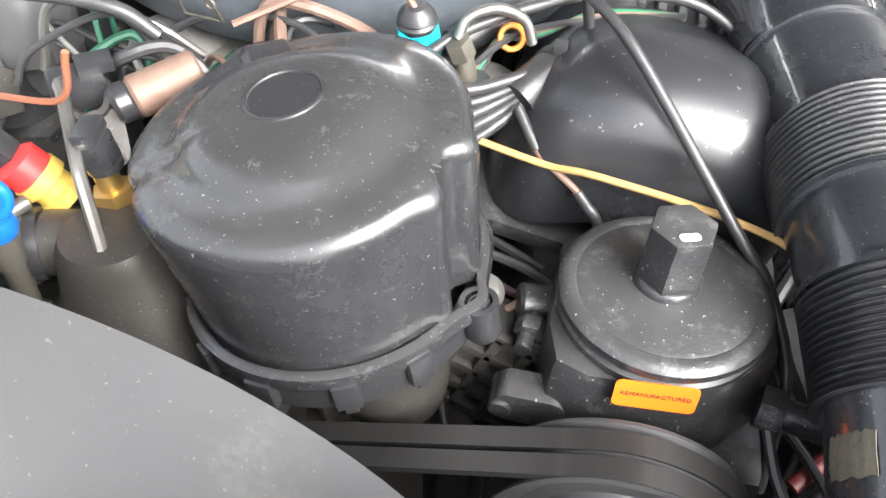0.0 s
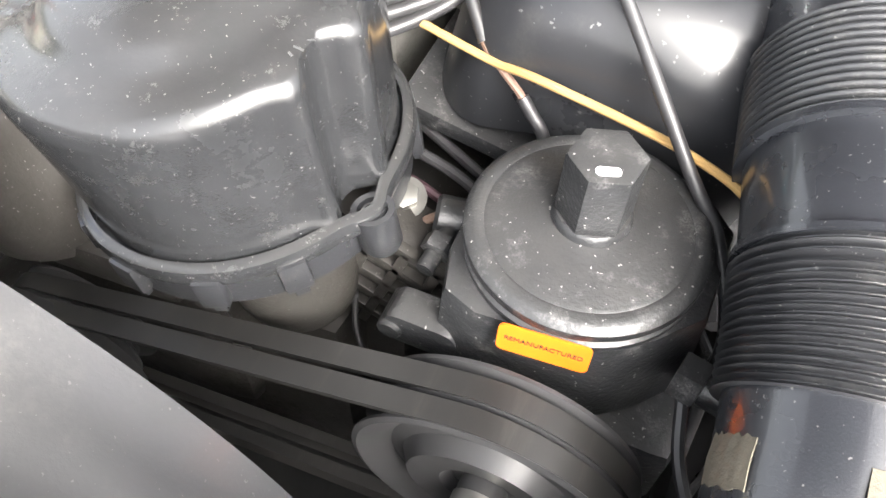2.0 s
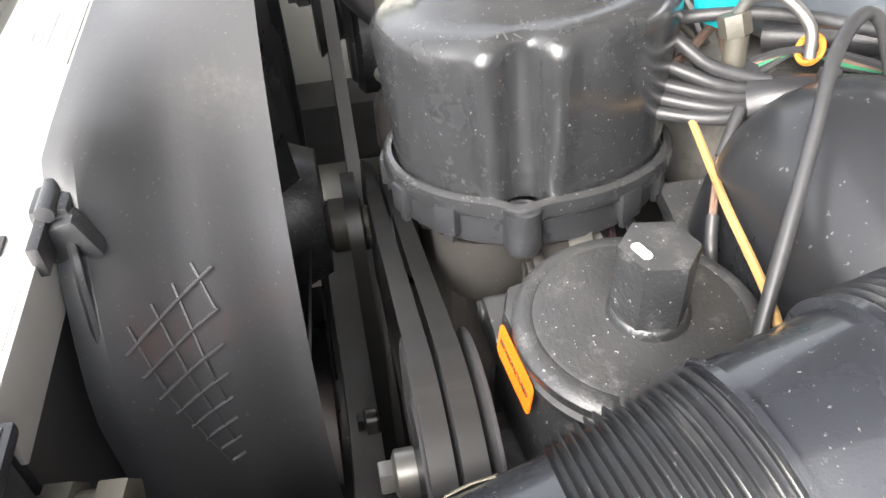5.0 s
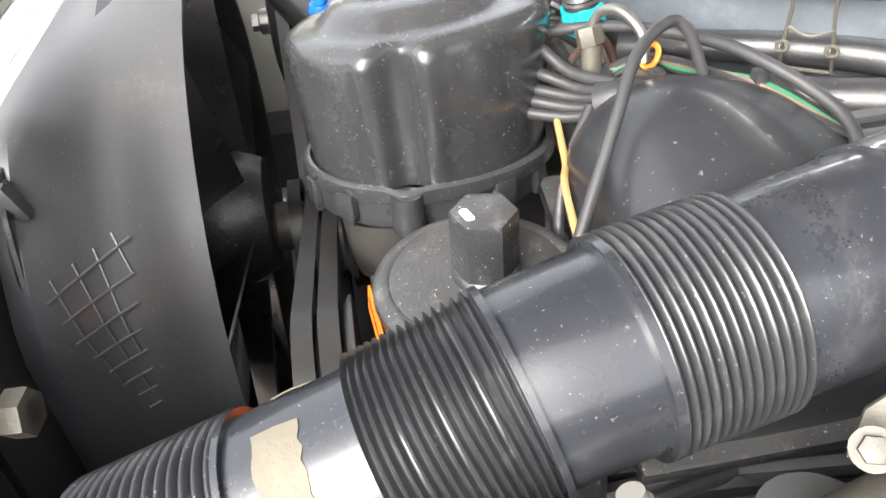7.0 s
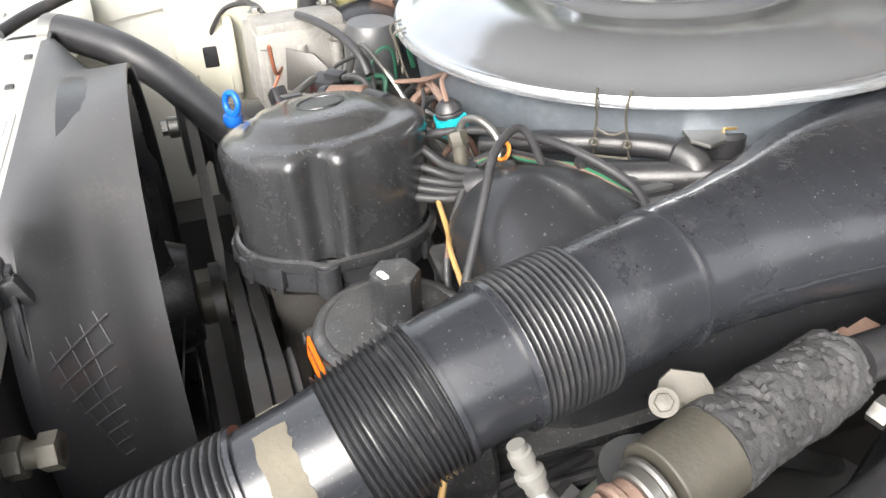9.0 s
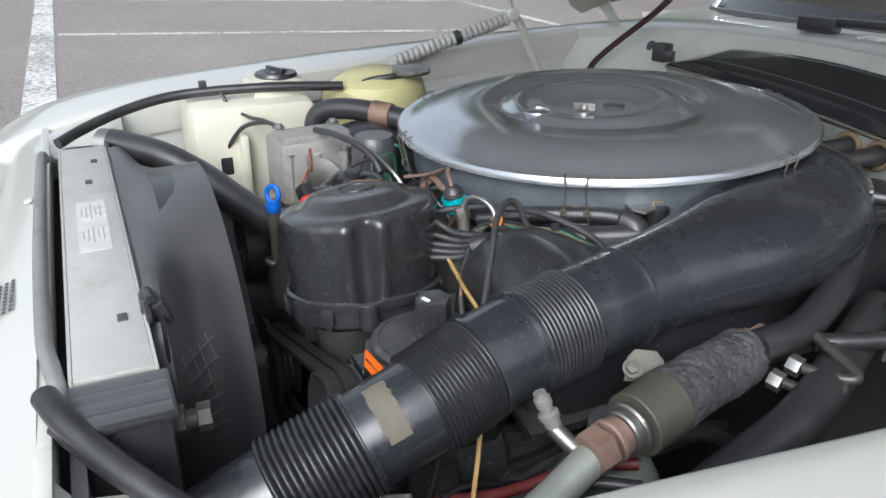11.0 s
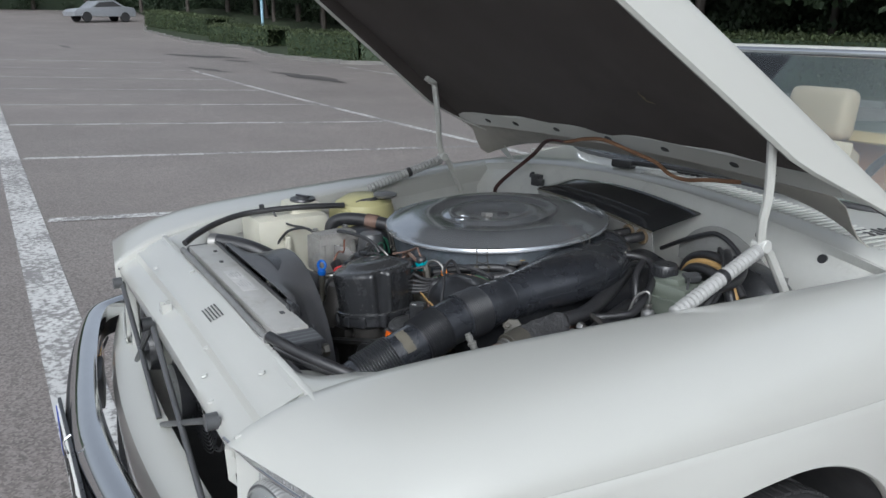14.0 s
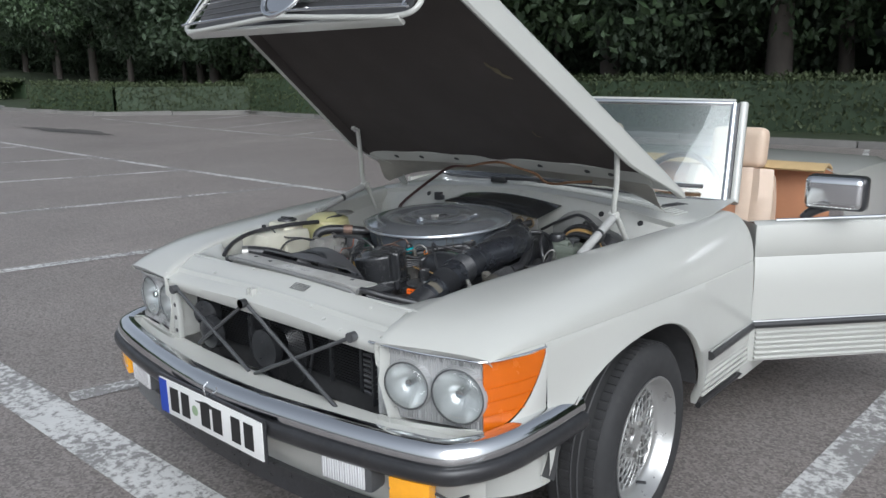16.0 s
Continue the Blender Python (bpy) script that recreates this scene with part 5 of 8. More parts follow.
# cabin and tail
wp("floor_pan", box(1.5, 2.6, 0.03, 0.0, pose(0, 3.0, 0.3)), DARK, car)
dash = wp("dashboard", join(box(1.36, 0.3, 0.16, 0.05, pose(0, 1.98, 0.86)), box(1.3, 0.05, 0.3, 0.02, pose(0, 2.1, 0.7))), TAN, car, "tan padded dashboard")
wp("steering_wheel", join(ring(0.195, 0.014, pose(0.36, 2.22, 0.86, 68, 0, 0), 48, 10), lathe([(0, -0.02), (0.07, -0.02), (0.06, 0.02), (0, 0.03)], 28, pose(0.36, 2.22, 0.86, 68, 0, 0)), box(0.36, 0.03, 0.02, 0.008, pose(0.36, 2.22, 0.86, 68, 0, 0))), RUBBER, dash)
for s in (1, -1):
    wp("sill", box(0.12, 1.35, 0.16, 0.02, pose(s * 0.82, 2.4, 0.34)), PAINT, car)
tail = []
for i in range(21):
    y = 2.95 + 1.45 * i / 20
    t = i / 20
    w = 0.885 - 0.1 * t ** 2
    zt = 0.935 - 0.08 * t ** 2
    tail.append([(-w, y, 0.3), (-w - 0.005, y, 0.5), (-w, y, 0.72), (-w + 0.03, y, zt - 0.03), (-w + 0.1, y, zt), (0, y, zt + 0.015), (w - 0.1, y, zt), (w - 0.03, y, zt - 0.03), (w, y, 0.72), (w + 0.005, y, 0.5), (w, y, 0.3)])
wp("rear_body", sheet(tail, 0.002), PAINT, car)
wp("tonneau", sheet([[(0.8 * v, 2.86 + 0.14 * t, 0.935 + 0.03 * math.sin(t * math.pi)) for v in [-1 + k / 8 for k in range(17)]] for t in [k / 6 for k in range(7)]], 0.01), mat("tan_vinyl", (0.5, 0.36, 0.18), 0.5, vary=0.1), car, "tan vinyl tonneau edge")
wp("rear_bulkhead", box(1.62, 0.03, 0.62, 0.01, pose(0, 2.97, 0.62)), TAN, car, "tan trimmed panel behind the seats")
wp("far_door", sheet([[(-0.884, y, z) for y in (1.77, 2.2, 2.6, 2.96)] for z in (0.3, 0.55, 0.74, 0.9)], 0.02), PAINT, car)
for x in (0.4, -0.4):
    seat = thing("car_seat", "beige ribbed leather car seat with a tall headrest", "seat", pose(x, 2.6, 0.32), group="car seats")
    bk = []
    for i in range(13):
        t = i / 12
        h = 0.235 * (1 - 0.18 * t ** 3)
        bk.append([Vector((x + h * v, 2.66 + 0.16 * t - 0.04 * (1 - v * v) + 0.012 * abs(math.sin(v * 9)), 0.42 + 0.5 * t - 0.03 * v ** 4 * t)) for v in [-1 + k / 16 for k in range(33)]])
    wp("backrest", sheet(bk, 0.09), LEATHER, seat)
    wp("cushion", box(0.5, 0.5, 0.16, 0.05, pose(x, 2.42, 0.44), 4), LEATHER, seat)
    wp("headrest", box(0.27, 0.1, 0.2, 0.045, pose(x, 2.84, 1.03, -8, 0, 0), 4), LEATHER, seat, "pale leather headrest")

# the open door on the near side, hinged at its front edge
DOOR = pose(0.886, 1.772, 0, 0, 0, -42)
dr = wp("door", sheet([[DOOR @ Vector((o, d, z)) for d in [0.0 + 0.12 * k for k in range(11)]] for o, z in ((-0.06, 0.865), (-0.03, 0.868), (-0.008, 0.855), (0.0, 0.82), (0.002, 0.742), (-0.001, 0.738), (0.002, 0.734), (0.006, 0.6), (0.004, 0.5), (0.0, 0.33), (-0.02, 0.325), (-0.1, 0.33))], 0.003), PAINT, car, "open white door with ribbed lower cladding")
wp("door_inner", sheet([[DOOR @ Vector((o, d, z)) for d in (0.0, 0.4, 0.8, 1.2)] for o, z in ((-0.06, 0.865), (-0.11, 0.84), (-0.12, 0.6), (-0.1, 0.33))], 0.004), TAN, dr, "tan door trim panel")
wp("door_end", sheet([[DOOR @ Vector((o, 0.0, z)) for o in (-0.11, 0.0)] for z in (0.33, 0.6, 0.86)], 0.003), PAINT, dr)
wp("rub_strip", sweep([DOOR @ Vector((0.012, 0.0 + 0.1 * k, 0.478)) for k in range(13)], 0.014, 10), RUBBER, dr)
wp("chrome_line", sweep([DOOR @ Vector((0.016, 0.0 + 0.1 * k, 0.494)) for k in range(13)], 0.005, 8), CHROME, dr)
wp("belt_trim", sweep([DOOR @ Vector((-0.02, 0.08 + 0.1 * k, 0.872)) for k in range(12)], 0.006, 8), CHROME, dr)
for k in range(6):
    wp("cladding_rib", sweep([DOOR @ Vector((0.008, 0.02 + 0.1 * j, 0.345 + 0.02 * k)) for j in range(13)], 0.006, 8), PAINT, dr)
sk = wp("rub_strip", sweep([Vector((0.9 - 0.006 * k / 8, 1.37 + 0.395 * k / 8, 0.474)) for k in range(9)], 0.016, 10), RUBBER, car)
wp("chrome_line", sweep([Vector((0.905 - 0.006 * k / 8, 1.37 + 0.395 * k / 8, 0.492)) for k in range(9)], 0.004, 8), CHROME, sk)
for k in range(6):
    wp("cladding_rib", sweep([Vector((0.884, 1.36 + 0.4 * j / 8, 0.33 + 0.02 * k)) for j in range(9)], 0.006, 8), PAINT, sk)
wp("sill_trim", sweep([Vector((0.868, 1.37 + 0.9 * k / 8, 0.286)) for k in range(9)], 0.012, 8), RUBBER, car)
MM = DOOR @ pose(0.03, 0.28, 0.977, 0, 0, -44)
mir = wp("door_mirror", box(0.085, 0.205, 0.125, 0.026, MM, 4), PLASTIC, dr, "black-rimmed chrome door mirror")
wp("chrome_shell", box(0.094, 0.195, 0.114, 0.026, MM @ pose(0.006, -0.006, 0.002), 4), CHROME, mir)
wp("mirror_foot", tube([DOOR @ Vector((-0.04, 0.2, 0.87)), DOOR @ Vector((-0.02, 0.22, 0.9)), DOOR @ Vector((0.02, 0.27, 0.93))], 0.018, 10), PLASTIC, mir)
# blower cover, brake fluid tank, servo and pipes at the bulkhead
bc_ = thing("blower_cover", "glossy black pressed cover over the heater blower", "cover", pose(0.03, 1.35, 0.9))
FL, FR, BL, BR = Vector((-0.235, 1.312, 0.905)), Vector((0.24, 1.293, 0.886)), Vector((-0.245, 1.42, 0.915)), Vector((0.25, 1.445, 0.914))
cov = []
for i in range(13):
    t = i / 12
    row = []
    for k in range(25):
        q = k / 24
        p = FL.lerp(FR, q).lerp(BL.lerp(BR, q), t)
        edge = min(1.0, 6 * t, 6 * (1 - t), 8 * q, 8 * (1 - q))
        row.append(p + Vector((0, 0, 0.012 * edge + 0.022 * math.sin(math.pi * q) * (0.3 + 0.7 * t))))
    cov.append(row)
cvr = wp("cover", sheet(cov, 0.004), mat("glossy_black_sheet", (0.02, 0.021, 0.024), 0.16, vary=0.3, scale=8, coat=0.5, coat_rough=0.08), bc_)
wp("pressed_bead", sweep([cov[3][k] + Vector((0, 0, -0.0005)) for k in range(3, 22)], 0.002, 8), cvr.data.materials[0], cvr)
wp("seal_edge", sweep([p + Vector((0, -0.002, -0.004)) for p in cov[0]], 0.0022, 8), TAPE, cvr, "frayed pale sealing edge")
reg = thing("relay_box", "small black relay box on the bulkhead by the hinge", "relay", pose(-0.42, 1.4, 0.87))
wp("case", box(0.03, 0.026, 0.034, 0.004, pose(-0.33, 1.38, 0.905, 0, 0, 10)), PLASTIC, reg)
wp("plug", box(0.018, 0.018, 0.02, 0.003, pose(-0.305, 1.375, 0.902, 0, 0, 25)), PLASTIC, reg)
res = thing("brake_fluid_tank", "grey-green translucent brake fluid tank with a ribbed black cap", "tank", pose(0.42, 1.14, 0.76))
TB = pose(0.445, 1.172, 0.0, 0, 0, 10)
wp("tank", box(0.098, 0.1, 0.04, 0.008, TB @ pose(0, 0, 0.79)), FLUID, res)
wp("shoulder", box(0.095, 0.097, 0.034, 0.012, TB @ pose(0, 0, 0.822)), FLUID, res)
wp("filler_neck", box(0.062, 0.07, 0.02, 0.008, TB @ pose(-0.008, -0.004, 0.844)), FLUID, res)
wp("seam_flange", box(0.104, 0.106, 0.004, 0.001, TB @ pose(0, 0, 0.808)), FLUID, res)
cap = wp("cap", lathe([(0, 0), (0.0262, 0), (0.0262, 0.021), (0.0235, 0.0245), (0, 0.0255)], 36, pose(0.424, 1.15, 0.85)), PLASTIC, res, "black ribbed screw cap")
for k in range(24):
    wp("grip_rib", box(0.0024, 0.0024, 0.017, 0, pose(0.424, 1.15, 0.861, 0, 0, 15 * k) @ pose(0.0265, 0, 0)), PLASTIC, cap)
wp("level_plug", join(box(0.024, 0.036, 0.016, 0.004, pose(0.47, 1.18, 0.852, 0, 10, -20)), rod((0.478, 1.165, 0.854), (0.492, 1.145, 0.835), 0.003, 8)), PLASTIC_GREY, res)
clu = thing("hydraulic_canister", "small grey metal canister with a bent pipe beside the fluid tank", "canister", pose(0.468, 1.063, 0.77))
wp("body", lathe([(0, 0), (0.013, 0), (0.0135, 0.002), (0.0135, 0.026), (0.011, 0.029), (0.007, 0.03), (0.007, 0.04), (0, 0.041)], 28, pose(0.468, 1.063, 0.772)), mat("dull_grey_can", (0.25, 0.25, 0.25), 0.4, metal=0.4, vary=0.15), clu)
wp("nut", hexnut(0.0085, 0.007, pose(0.468, 1.063, 0.806)), STEEL, clu)
wp("pipe", tube([(0.468, 1.063, 0.81), (0.468, 1.066, 0.83), (0.46, 1.062, 0.838), (0.447, 1.05, 0.826), (0.442, 1.04, 0.8), (0.445, 1.03, 0.76)], 0.0032, 10), STEEL, clu)
wp("base", box(0.06, 0.09, 0.05, 0.015, pose(0.478, 1.1, 0.748, 0, 0, 10)), mat("dull_casting", (0.2, 0.2, 0.195), 0.5, metal=0.3, vary=0.2, dirt=(0.1, 0.09, 0.08), dirt_amount=0.4, dirt_scale=20), clu)
servo = thing("brake_servo", "round black brake servo behind the fluid tank", "brake part", pose(0.5, 1.28, 0.72))
wp("drum", join(lathe([(0, 0), (0.12, 0), (0.13, 0.02), (0.13, 0.07), (0.1, 0.1), (0.04, 0.11), (0.035, 0.2), (0, 0.2)], 48, pose(0.5, 1.36, 0.74, 90, 0, 0))), PLASTIC, servo)
for k in range(4):
    h = thing("wing_hose", "black ribbed hoses curling over the brake servo", "hose", pose(0.5, 1.25, 0.86), group="wing hoses")
    wp("hose", tube([(0.42 + 0.02 * k, 1.32, 0.86), (0.46 + 0.02 * k, 1.27, 0.9 - 0.006 * k), (0.53 + 0.012 * k, 1.2, 0.895 - 0.008 * k), (0.585, 1.13 - 0.02 * k, 0.86), (0.59, 1.05, 0.8)], (0.004, 0.01, 0.006, 0.012)[k], 10), (WIRE, RUBBER, RUBBER, RUBBER)[k], h)
DUSTY = mat("dusty_bulkhead", (0.26, 0.26, 0.25), 0.55, vary=0.2, scale=12, dirt=(0.12, 0.115, 0.105), dirt_amount=0.4, dirt_scale=14)
plen = wp("bulkhead_recess", sheet([[(0.27 + 0.3 * t, 1.36 - 0.02 * math.sin(math.pi * t), 0.82 + q * (0.03 + 0.075 * math.sin(math.pi * min(1.0, t * 1.15)) ** 0.8)) for t in [k / 12 for k in range(13)]] for q in (0, 0.5, 1)], 0.003), DUSTY, bh, "dusty grey pressed recess")
wp("recess_seal", tube([(0.225, 1.345, 0.832), (0.3, 1.338, 0.872), (0.376, 1.335, 0.905), (0.41, 1.335, 0.906), (0.445, 1.335, 0.89), (0.5, 1.335, 0.845)], 0.0055, 8), RUBBER, plen, "black rubber seal")
for k, (r_, m_) in enumerate(((0.009, RUBBER), (0.007, YELLOW), (0.011, RUBBER))):
    h = thing("wing_hose", "black and tan hoses arching behind the brake fluid tank", "hose", pose(0.45, 1.25, 0.86), group="wing hoses")
    wp("hose", tube([(0.375 + 0.012 * k, 1.25 - 0.012 * k, 0.82), (0.405 + 0.014 * k, 1.245 - 0.012 * k, 0.868 - 0.006 * k), (0.46 + 0.012 * k, 1.24 - 0.014 * k, 0.89 - 0.012 * k), (0.515 + 0.01 * k, 1.235 - 0.014 * k, 0.88 - 0.014 * k), (0.57, 1.22 - 0.012 * k, 0.83 - 0.012 * k)], r_, 12), m_, h)
hb = wp("heater_box", sheet([[FL.lerp(FR, q) + Vector((0, 0.004 + 0.02 * d, -0.006 - 0.12 * d)) for q in [k / 12 for k in range(13)]] for d in (0, 0.3, 0.6, 1)], 0.004), DUSTY, bh, "dusty grey panel below the blower cover")
for s_, x in ((0, 0.16), (1, 0.207)):
    g = thing("bulkhead_hose", "heater hose passing through a rusty grommet", "hose", pose(x, 1.29, 0.86), group="bulkhead hoses")
    wp("hose", tube([(x, 1.31, 0.864), (x, 1.28, 0.864), (x - 0.01, 1.25, 0.858), (x - 0.02, 1.22, 0.835)], 0.0125, 14), RUBBER, g)
    wp("grommet", ring(0.0165, 0.004, pose(x, 1.294, 0.8645, 90, 0, 0), 24, 8), mat("perished_rubber_%d" % s_, (0.15, 0.11, 0.065), 0.7), g)

# ---- the engine bay: radiator and shroud ----
rad = thing("radiator", "wide radiator with a dusty metal top plate and black end tank", "radiator", pose(0, 0.365, 0.42))
tp = wp("top_plate", box(0.63, 0.056, 0.006, 0.0015, pose(-0.01, 0.366, 0.838)), RADIATOR, rad, "dusty pale metal top plate")
for y in (0.3365, 0.3955):
    wp("plate_flange", box(0.63, 0.003, 0.03, 0.001, pose(-0.01, y, 0.826)), RADIATOR, tp)
wp("core", box(0.6, 0.04, 0.36, 0.004, pose(-0.01, 0.366, 0.64)), DARK, rad)
for k, x in enumerate((-0.25, -0.16, 0.22)):
    wp("slot", box(0.012, 0.008, 0.002, 0.0005, pose(x, 0.378 - 0.01 * (k % 2), 0.8418)), DARK, rad)
wp("end_tank", join(box(0.055, 0.062, 0.36, 0.008, pose(0.338, 0.368, 0.652)), box(0.062, 0.07, 0.006, 0.002, pose(0.338, 0.368, 0.835))), PLASTIC, rad, "black plastic end tank")
wp("end_tank", box(0.05, 0.06, 0.36, 0.008, pose(-0.35, 0.368, 0.652)), PLASTIC, rad)
wp("tank_seam", sheet([[(0.31 + 0.056 * k / 14, 0.336 + j * 0.064, 0.8385 + 0.0007 * math.sin(k * 1.7)) for k in range(15)] for j in (0, 1)], 0.002), PLASTIC_GREY, rad, "crimped metal seam")
sticker = wp("sticker", box(0.15, 0.03, 0.0006, 0.0, pose(-0.01, 0.366, 0.8415)), mat("faded_paper", (0.55, 0.545, 0.53), 0.6, vary=0.2, scale=60, dirt=(0.3, 0.29, 0.27), dirt_amount=0.35, dirt_scale=60), rad, "white paper label with print too small to read")
GREYINK = mat("faded_print", (0.25, 0.25, 0.25), 0.6)
for r_ in range(5):
    for c_ in range(2):
        wp("print_bar", box(0.022 + 0.014 * ((r_ * 7 + c_ * 3) % 3), 0.0011, 0.0003, 0.0, pose(-0.05 + 0.07 * c_, 0.356 + 0.0048 * r_, 0.8420)), GREYINK, sticker, smooth=False)
wp("oil_cooler_pipe", tube([(-0.30, 0.318, 0.836), (-0.277, 0.315, 0.842), (0.02, 0.315, 0.841), (0.212, 0.318, 0.835), (0.262, 0.323, 0.829), (0.292, 0.326, 0.818), (0.312, 0.318, 0.838), (0.325, 0.32, 0.842)], 0.0068, 12), mat("dull_alloy_pipe", (0.24, 0.24, 0.235), 0.4, metal=0.3, vary=0.15, dirt=(0.12, 0.115, 0.105), dirt_amount=0.3, dirt_scale=30), rad, "grey painted metal pipe")
OA, OB = Vector((0.315, 0.399, 0.793)), Vector((0.319, 0.429, 0.795))
oil = wp("oil_fitting", rod(OA.lerp(OB, -0.3), OB, 0.0078, 24, 0.002), BRACKET, rad, "grey metal oil line union")
wp("union_nut", hexnut(0.0125, 0.011, along(OA, OB)), BRACKET, oil)
wp("union_nut", hexnut(0.0115, 0.011, along(OB - (OB - OA).normalized() * 0.011, OB + (OB - OA))), BRACKET, oil)

hose = thing("lower_hose", "thick black rubber hose crossing beside the radiator", "hose", pose(0.32, 0.32, 0.84))
wp("hose", tube([(0.318, 0.32, 0.841), (0.345, 0.33, 0.838), (0.378, 0.35, 0.828), (0.42, 0.378, 0.818), (0.456, 0.408, 0.806), (0.49, 0.44, 0.79), (0.52, 0.48, 0.76)], 0.0095, 14), RUBBER, hose)
wp("hose", tube([(0.335, 0.325, 0.826), (0.39, 0.363, 0.81), (0.45, 0.415, 0.79), (0.5, 0.47, 0.75)], 0.008, 12), RUBBER, hose)

SHC = (-0.02, 0.65)


def shroud_point(a, v):
    """The shroud's skin: v = 0 at the radiator, 1 at its rear edge."""
    ca, sa = math.cos(a), math.sin(a)
    k = min(0.3, (abs(ca / (0.275 if ca > 0 else 0.303)) ** 9 + abs(sa / (0.213 if sa > 0 else 0.253)) ** 9) ** (-1 / 9))
    w = ease_table([(0.0, 1.0), (0.15, 1.0), (0.45, 0.42), (0.6, 0.28), (0.8, 0.1), (1.0, 0.0)], v)[0]
    w += 0.3 * max(0.0, math.cos(a - radians(8))) ** 10 * math.sin(math.pi * v) ** 2
    y, rr = 0.398 + 0.089 * v, k * w + 0.234 * (1 - w)
    return Vector((SHC[0] + rr * ca, y, SHC[1] + rr * sa))


shr = thing("fan_shroud", "grey-black moulded plastic fan shroud behind the radiator, dusty", "fan shroud", pose(SHC[0], 0.44, 0.36))
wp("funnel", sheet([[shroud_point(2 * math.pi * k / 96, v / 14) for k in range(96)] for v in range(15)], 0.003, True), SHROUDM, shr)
wp("inner_lip", sheet([[(SHC[0] + r * math.cos(a), y, SHC[1] + r * math.sin(a)) for a in (2 * math.pi * k / 72 for k in range(72))] for r, y in ((0.231, 0.486), (0.229, 0.46), (0.228, 0.43))], 0.002, True), PLASTIC, shr)


def on_shroud(a, v, lift=0.0):
    p = shroud_point(radians(a), v)
    n = Vector((p.x - SHC[0], -0.12, p.z - SHC[1])).normalized()
    return p + n * lift


for i in range(8):
    a0 = 28.3 - 2.42 * i
    wp("rib", sweep([on_shroud(a0 + 5.3 * math.exp(-0.45 * i) * j / 10, 0.21 + 0.04 * i + (0.39 - 0.045 * i) * j / 10, 0.0006) for j in range(11)], 0.0012, 6), SHROUDM, shr)
for a0, v0, a1, v1 in ((30.6, 0.236, 11.0, 0.49), (31.8, 0.33, 13.6, 0.54), (33.0, 0.42, 19.0, 0.55), (34.5, 0.51, 29.0, 0.59)):
    wp("rib", sweep([on_shroud(a0 + (a1 - a0) * j / 10, v0 + (v1 - v0) * j / 10, 0.0004) for j in range(11)], 0.0008, 6), SHROUDM, shr)
for rows_ in (((0.176, 0.402, 0.851), (0.185, 0.413, 0.843), (0.192, 0.44, 0.804)), ((0.172, 0.402, 0.82), (0.18, 0.408, 0.81), (0.19, 0.43, 0.798))), (((0.2, 0.402, 0.842), (0.205, 0.408, 0.82), (0.211, 0.424, 0.8)), ((0.215, 0.402, 0.79), (0.22, 0.406, 0.782), (0.232, 0.42, 0.77))):
    wp("gusset", sheet(rows_, 0.0025), SHROUDM, shr)
wp("clip", join(box(0.02, 0.016, 0.012, 0.003, pose(0.205, 0.401, 0.846)), box(0.012, 0.02, 0.022, 0.003, pose(0.215, 0.405, 0.836, 20, 0, 0)), rod((0.192, 0.401, 0.852), (0.218, 0.401, 0.852), 0.004, 10), tube([(0.21, 0.404, 0.84), (0.225, 0.408, 0.835), (0.232, 0.408, 0.82), (0.24, 0.408, 0.8)], 0.0022, 6)), PLASTIC, shr, "black plastic retaining clip")
wp("seal_strip", box(0.55, 0.005, 0.014, 0.001, pose(-0.04, 0.398, 0.842)), RUBBER, shr, "black rubber sealing strip")

fan = thing("cooling_fan", "black cooling fan inside its shroud at rest", "fan", pose(SHC[0], 0.46, SHC[1]))
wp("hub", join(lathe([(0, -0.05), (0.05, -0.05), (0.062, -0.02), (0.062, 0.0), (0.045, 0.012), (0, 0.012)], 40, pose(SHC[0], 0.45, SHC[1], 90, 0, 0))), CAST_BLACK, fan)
for k in range(7):
    a = 2 * math.pi * k / 7
    r = [[Vector(((0.06 + 0.155 * i / 5) * math.cos(a + s * 0.2), 0.47 + s * 0.018 * (1 - 0.06 * i), (0.06 + 0.155 * i / 5) * math.sin(a + s * 0.2))) + Vector((SHC[0], 0, SHC[1])) for s in (-1, 0, 1)] for i in range(6)]
    wp("blade", sheet(r, 0.002), PLASTIC, fan)

tophose = thing("radiator_hose", "thick black rubber top radiator hose with a worm-drive clamp", "hose", pose(-0.33, 0.4, 0.83))
wp("hose", tube([(-0.345, 0.395, 0.838), (-0.325, 0.42, 0.838), (-0.28, 0.468, 0.828), (-0.235, 0.512, 0.806), (-0.18, 0.545, 0.785), (-0.13, 0.57, 0.772), (-0.075, 0.6, 0.768)], 0.021, 20), RUBBER, tophose)
wp("clamp", rod((-0.348, 0.392, 0.838), (-0.336, 0.408, 0.838), 0.0225, 24, 0.001), STEEL, tophose, "bright metal hose clamp")
wp("clamp", join(rod((-0.092, 0.591, 0.768), (-0.08, 0.597, 0.768), 0.0225, 24, 0.001), box(0.012, 0.02, 0.009, 0.002, pose(-0.086, 0.592, 0.791, 0, 0, 25)), rod((-0.092, 0.579, 0.793), (-0.08, 0.606, 0.793), 0.0045, 12, 0.001)), STEEL, tophose, "bright worm-drive hose clamp")

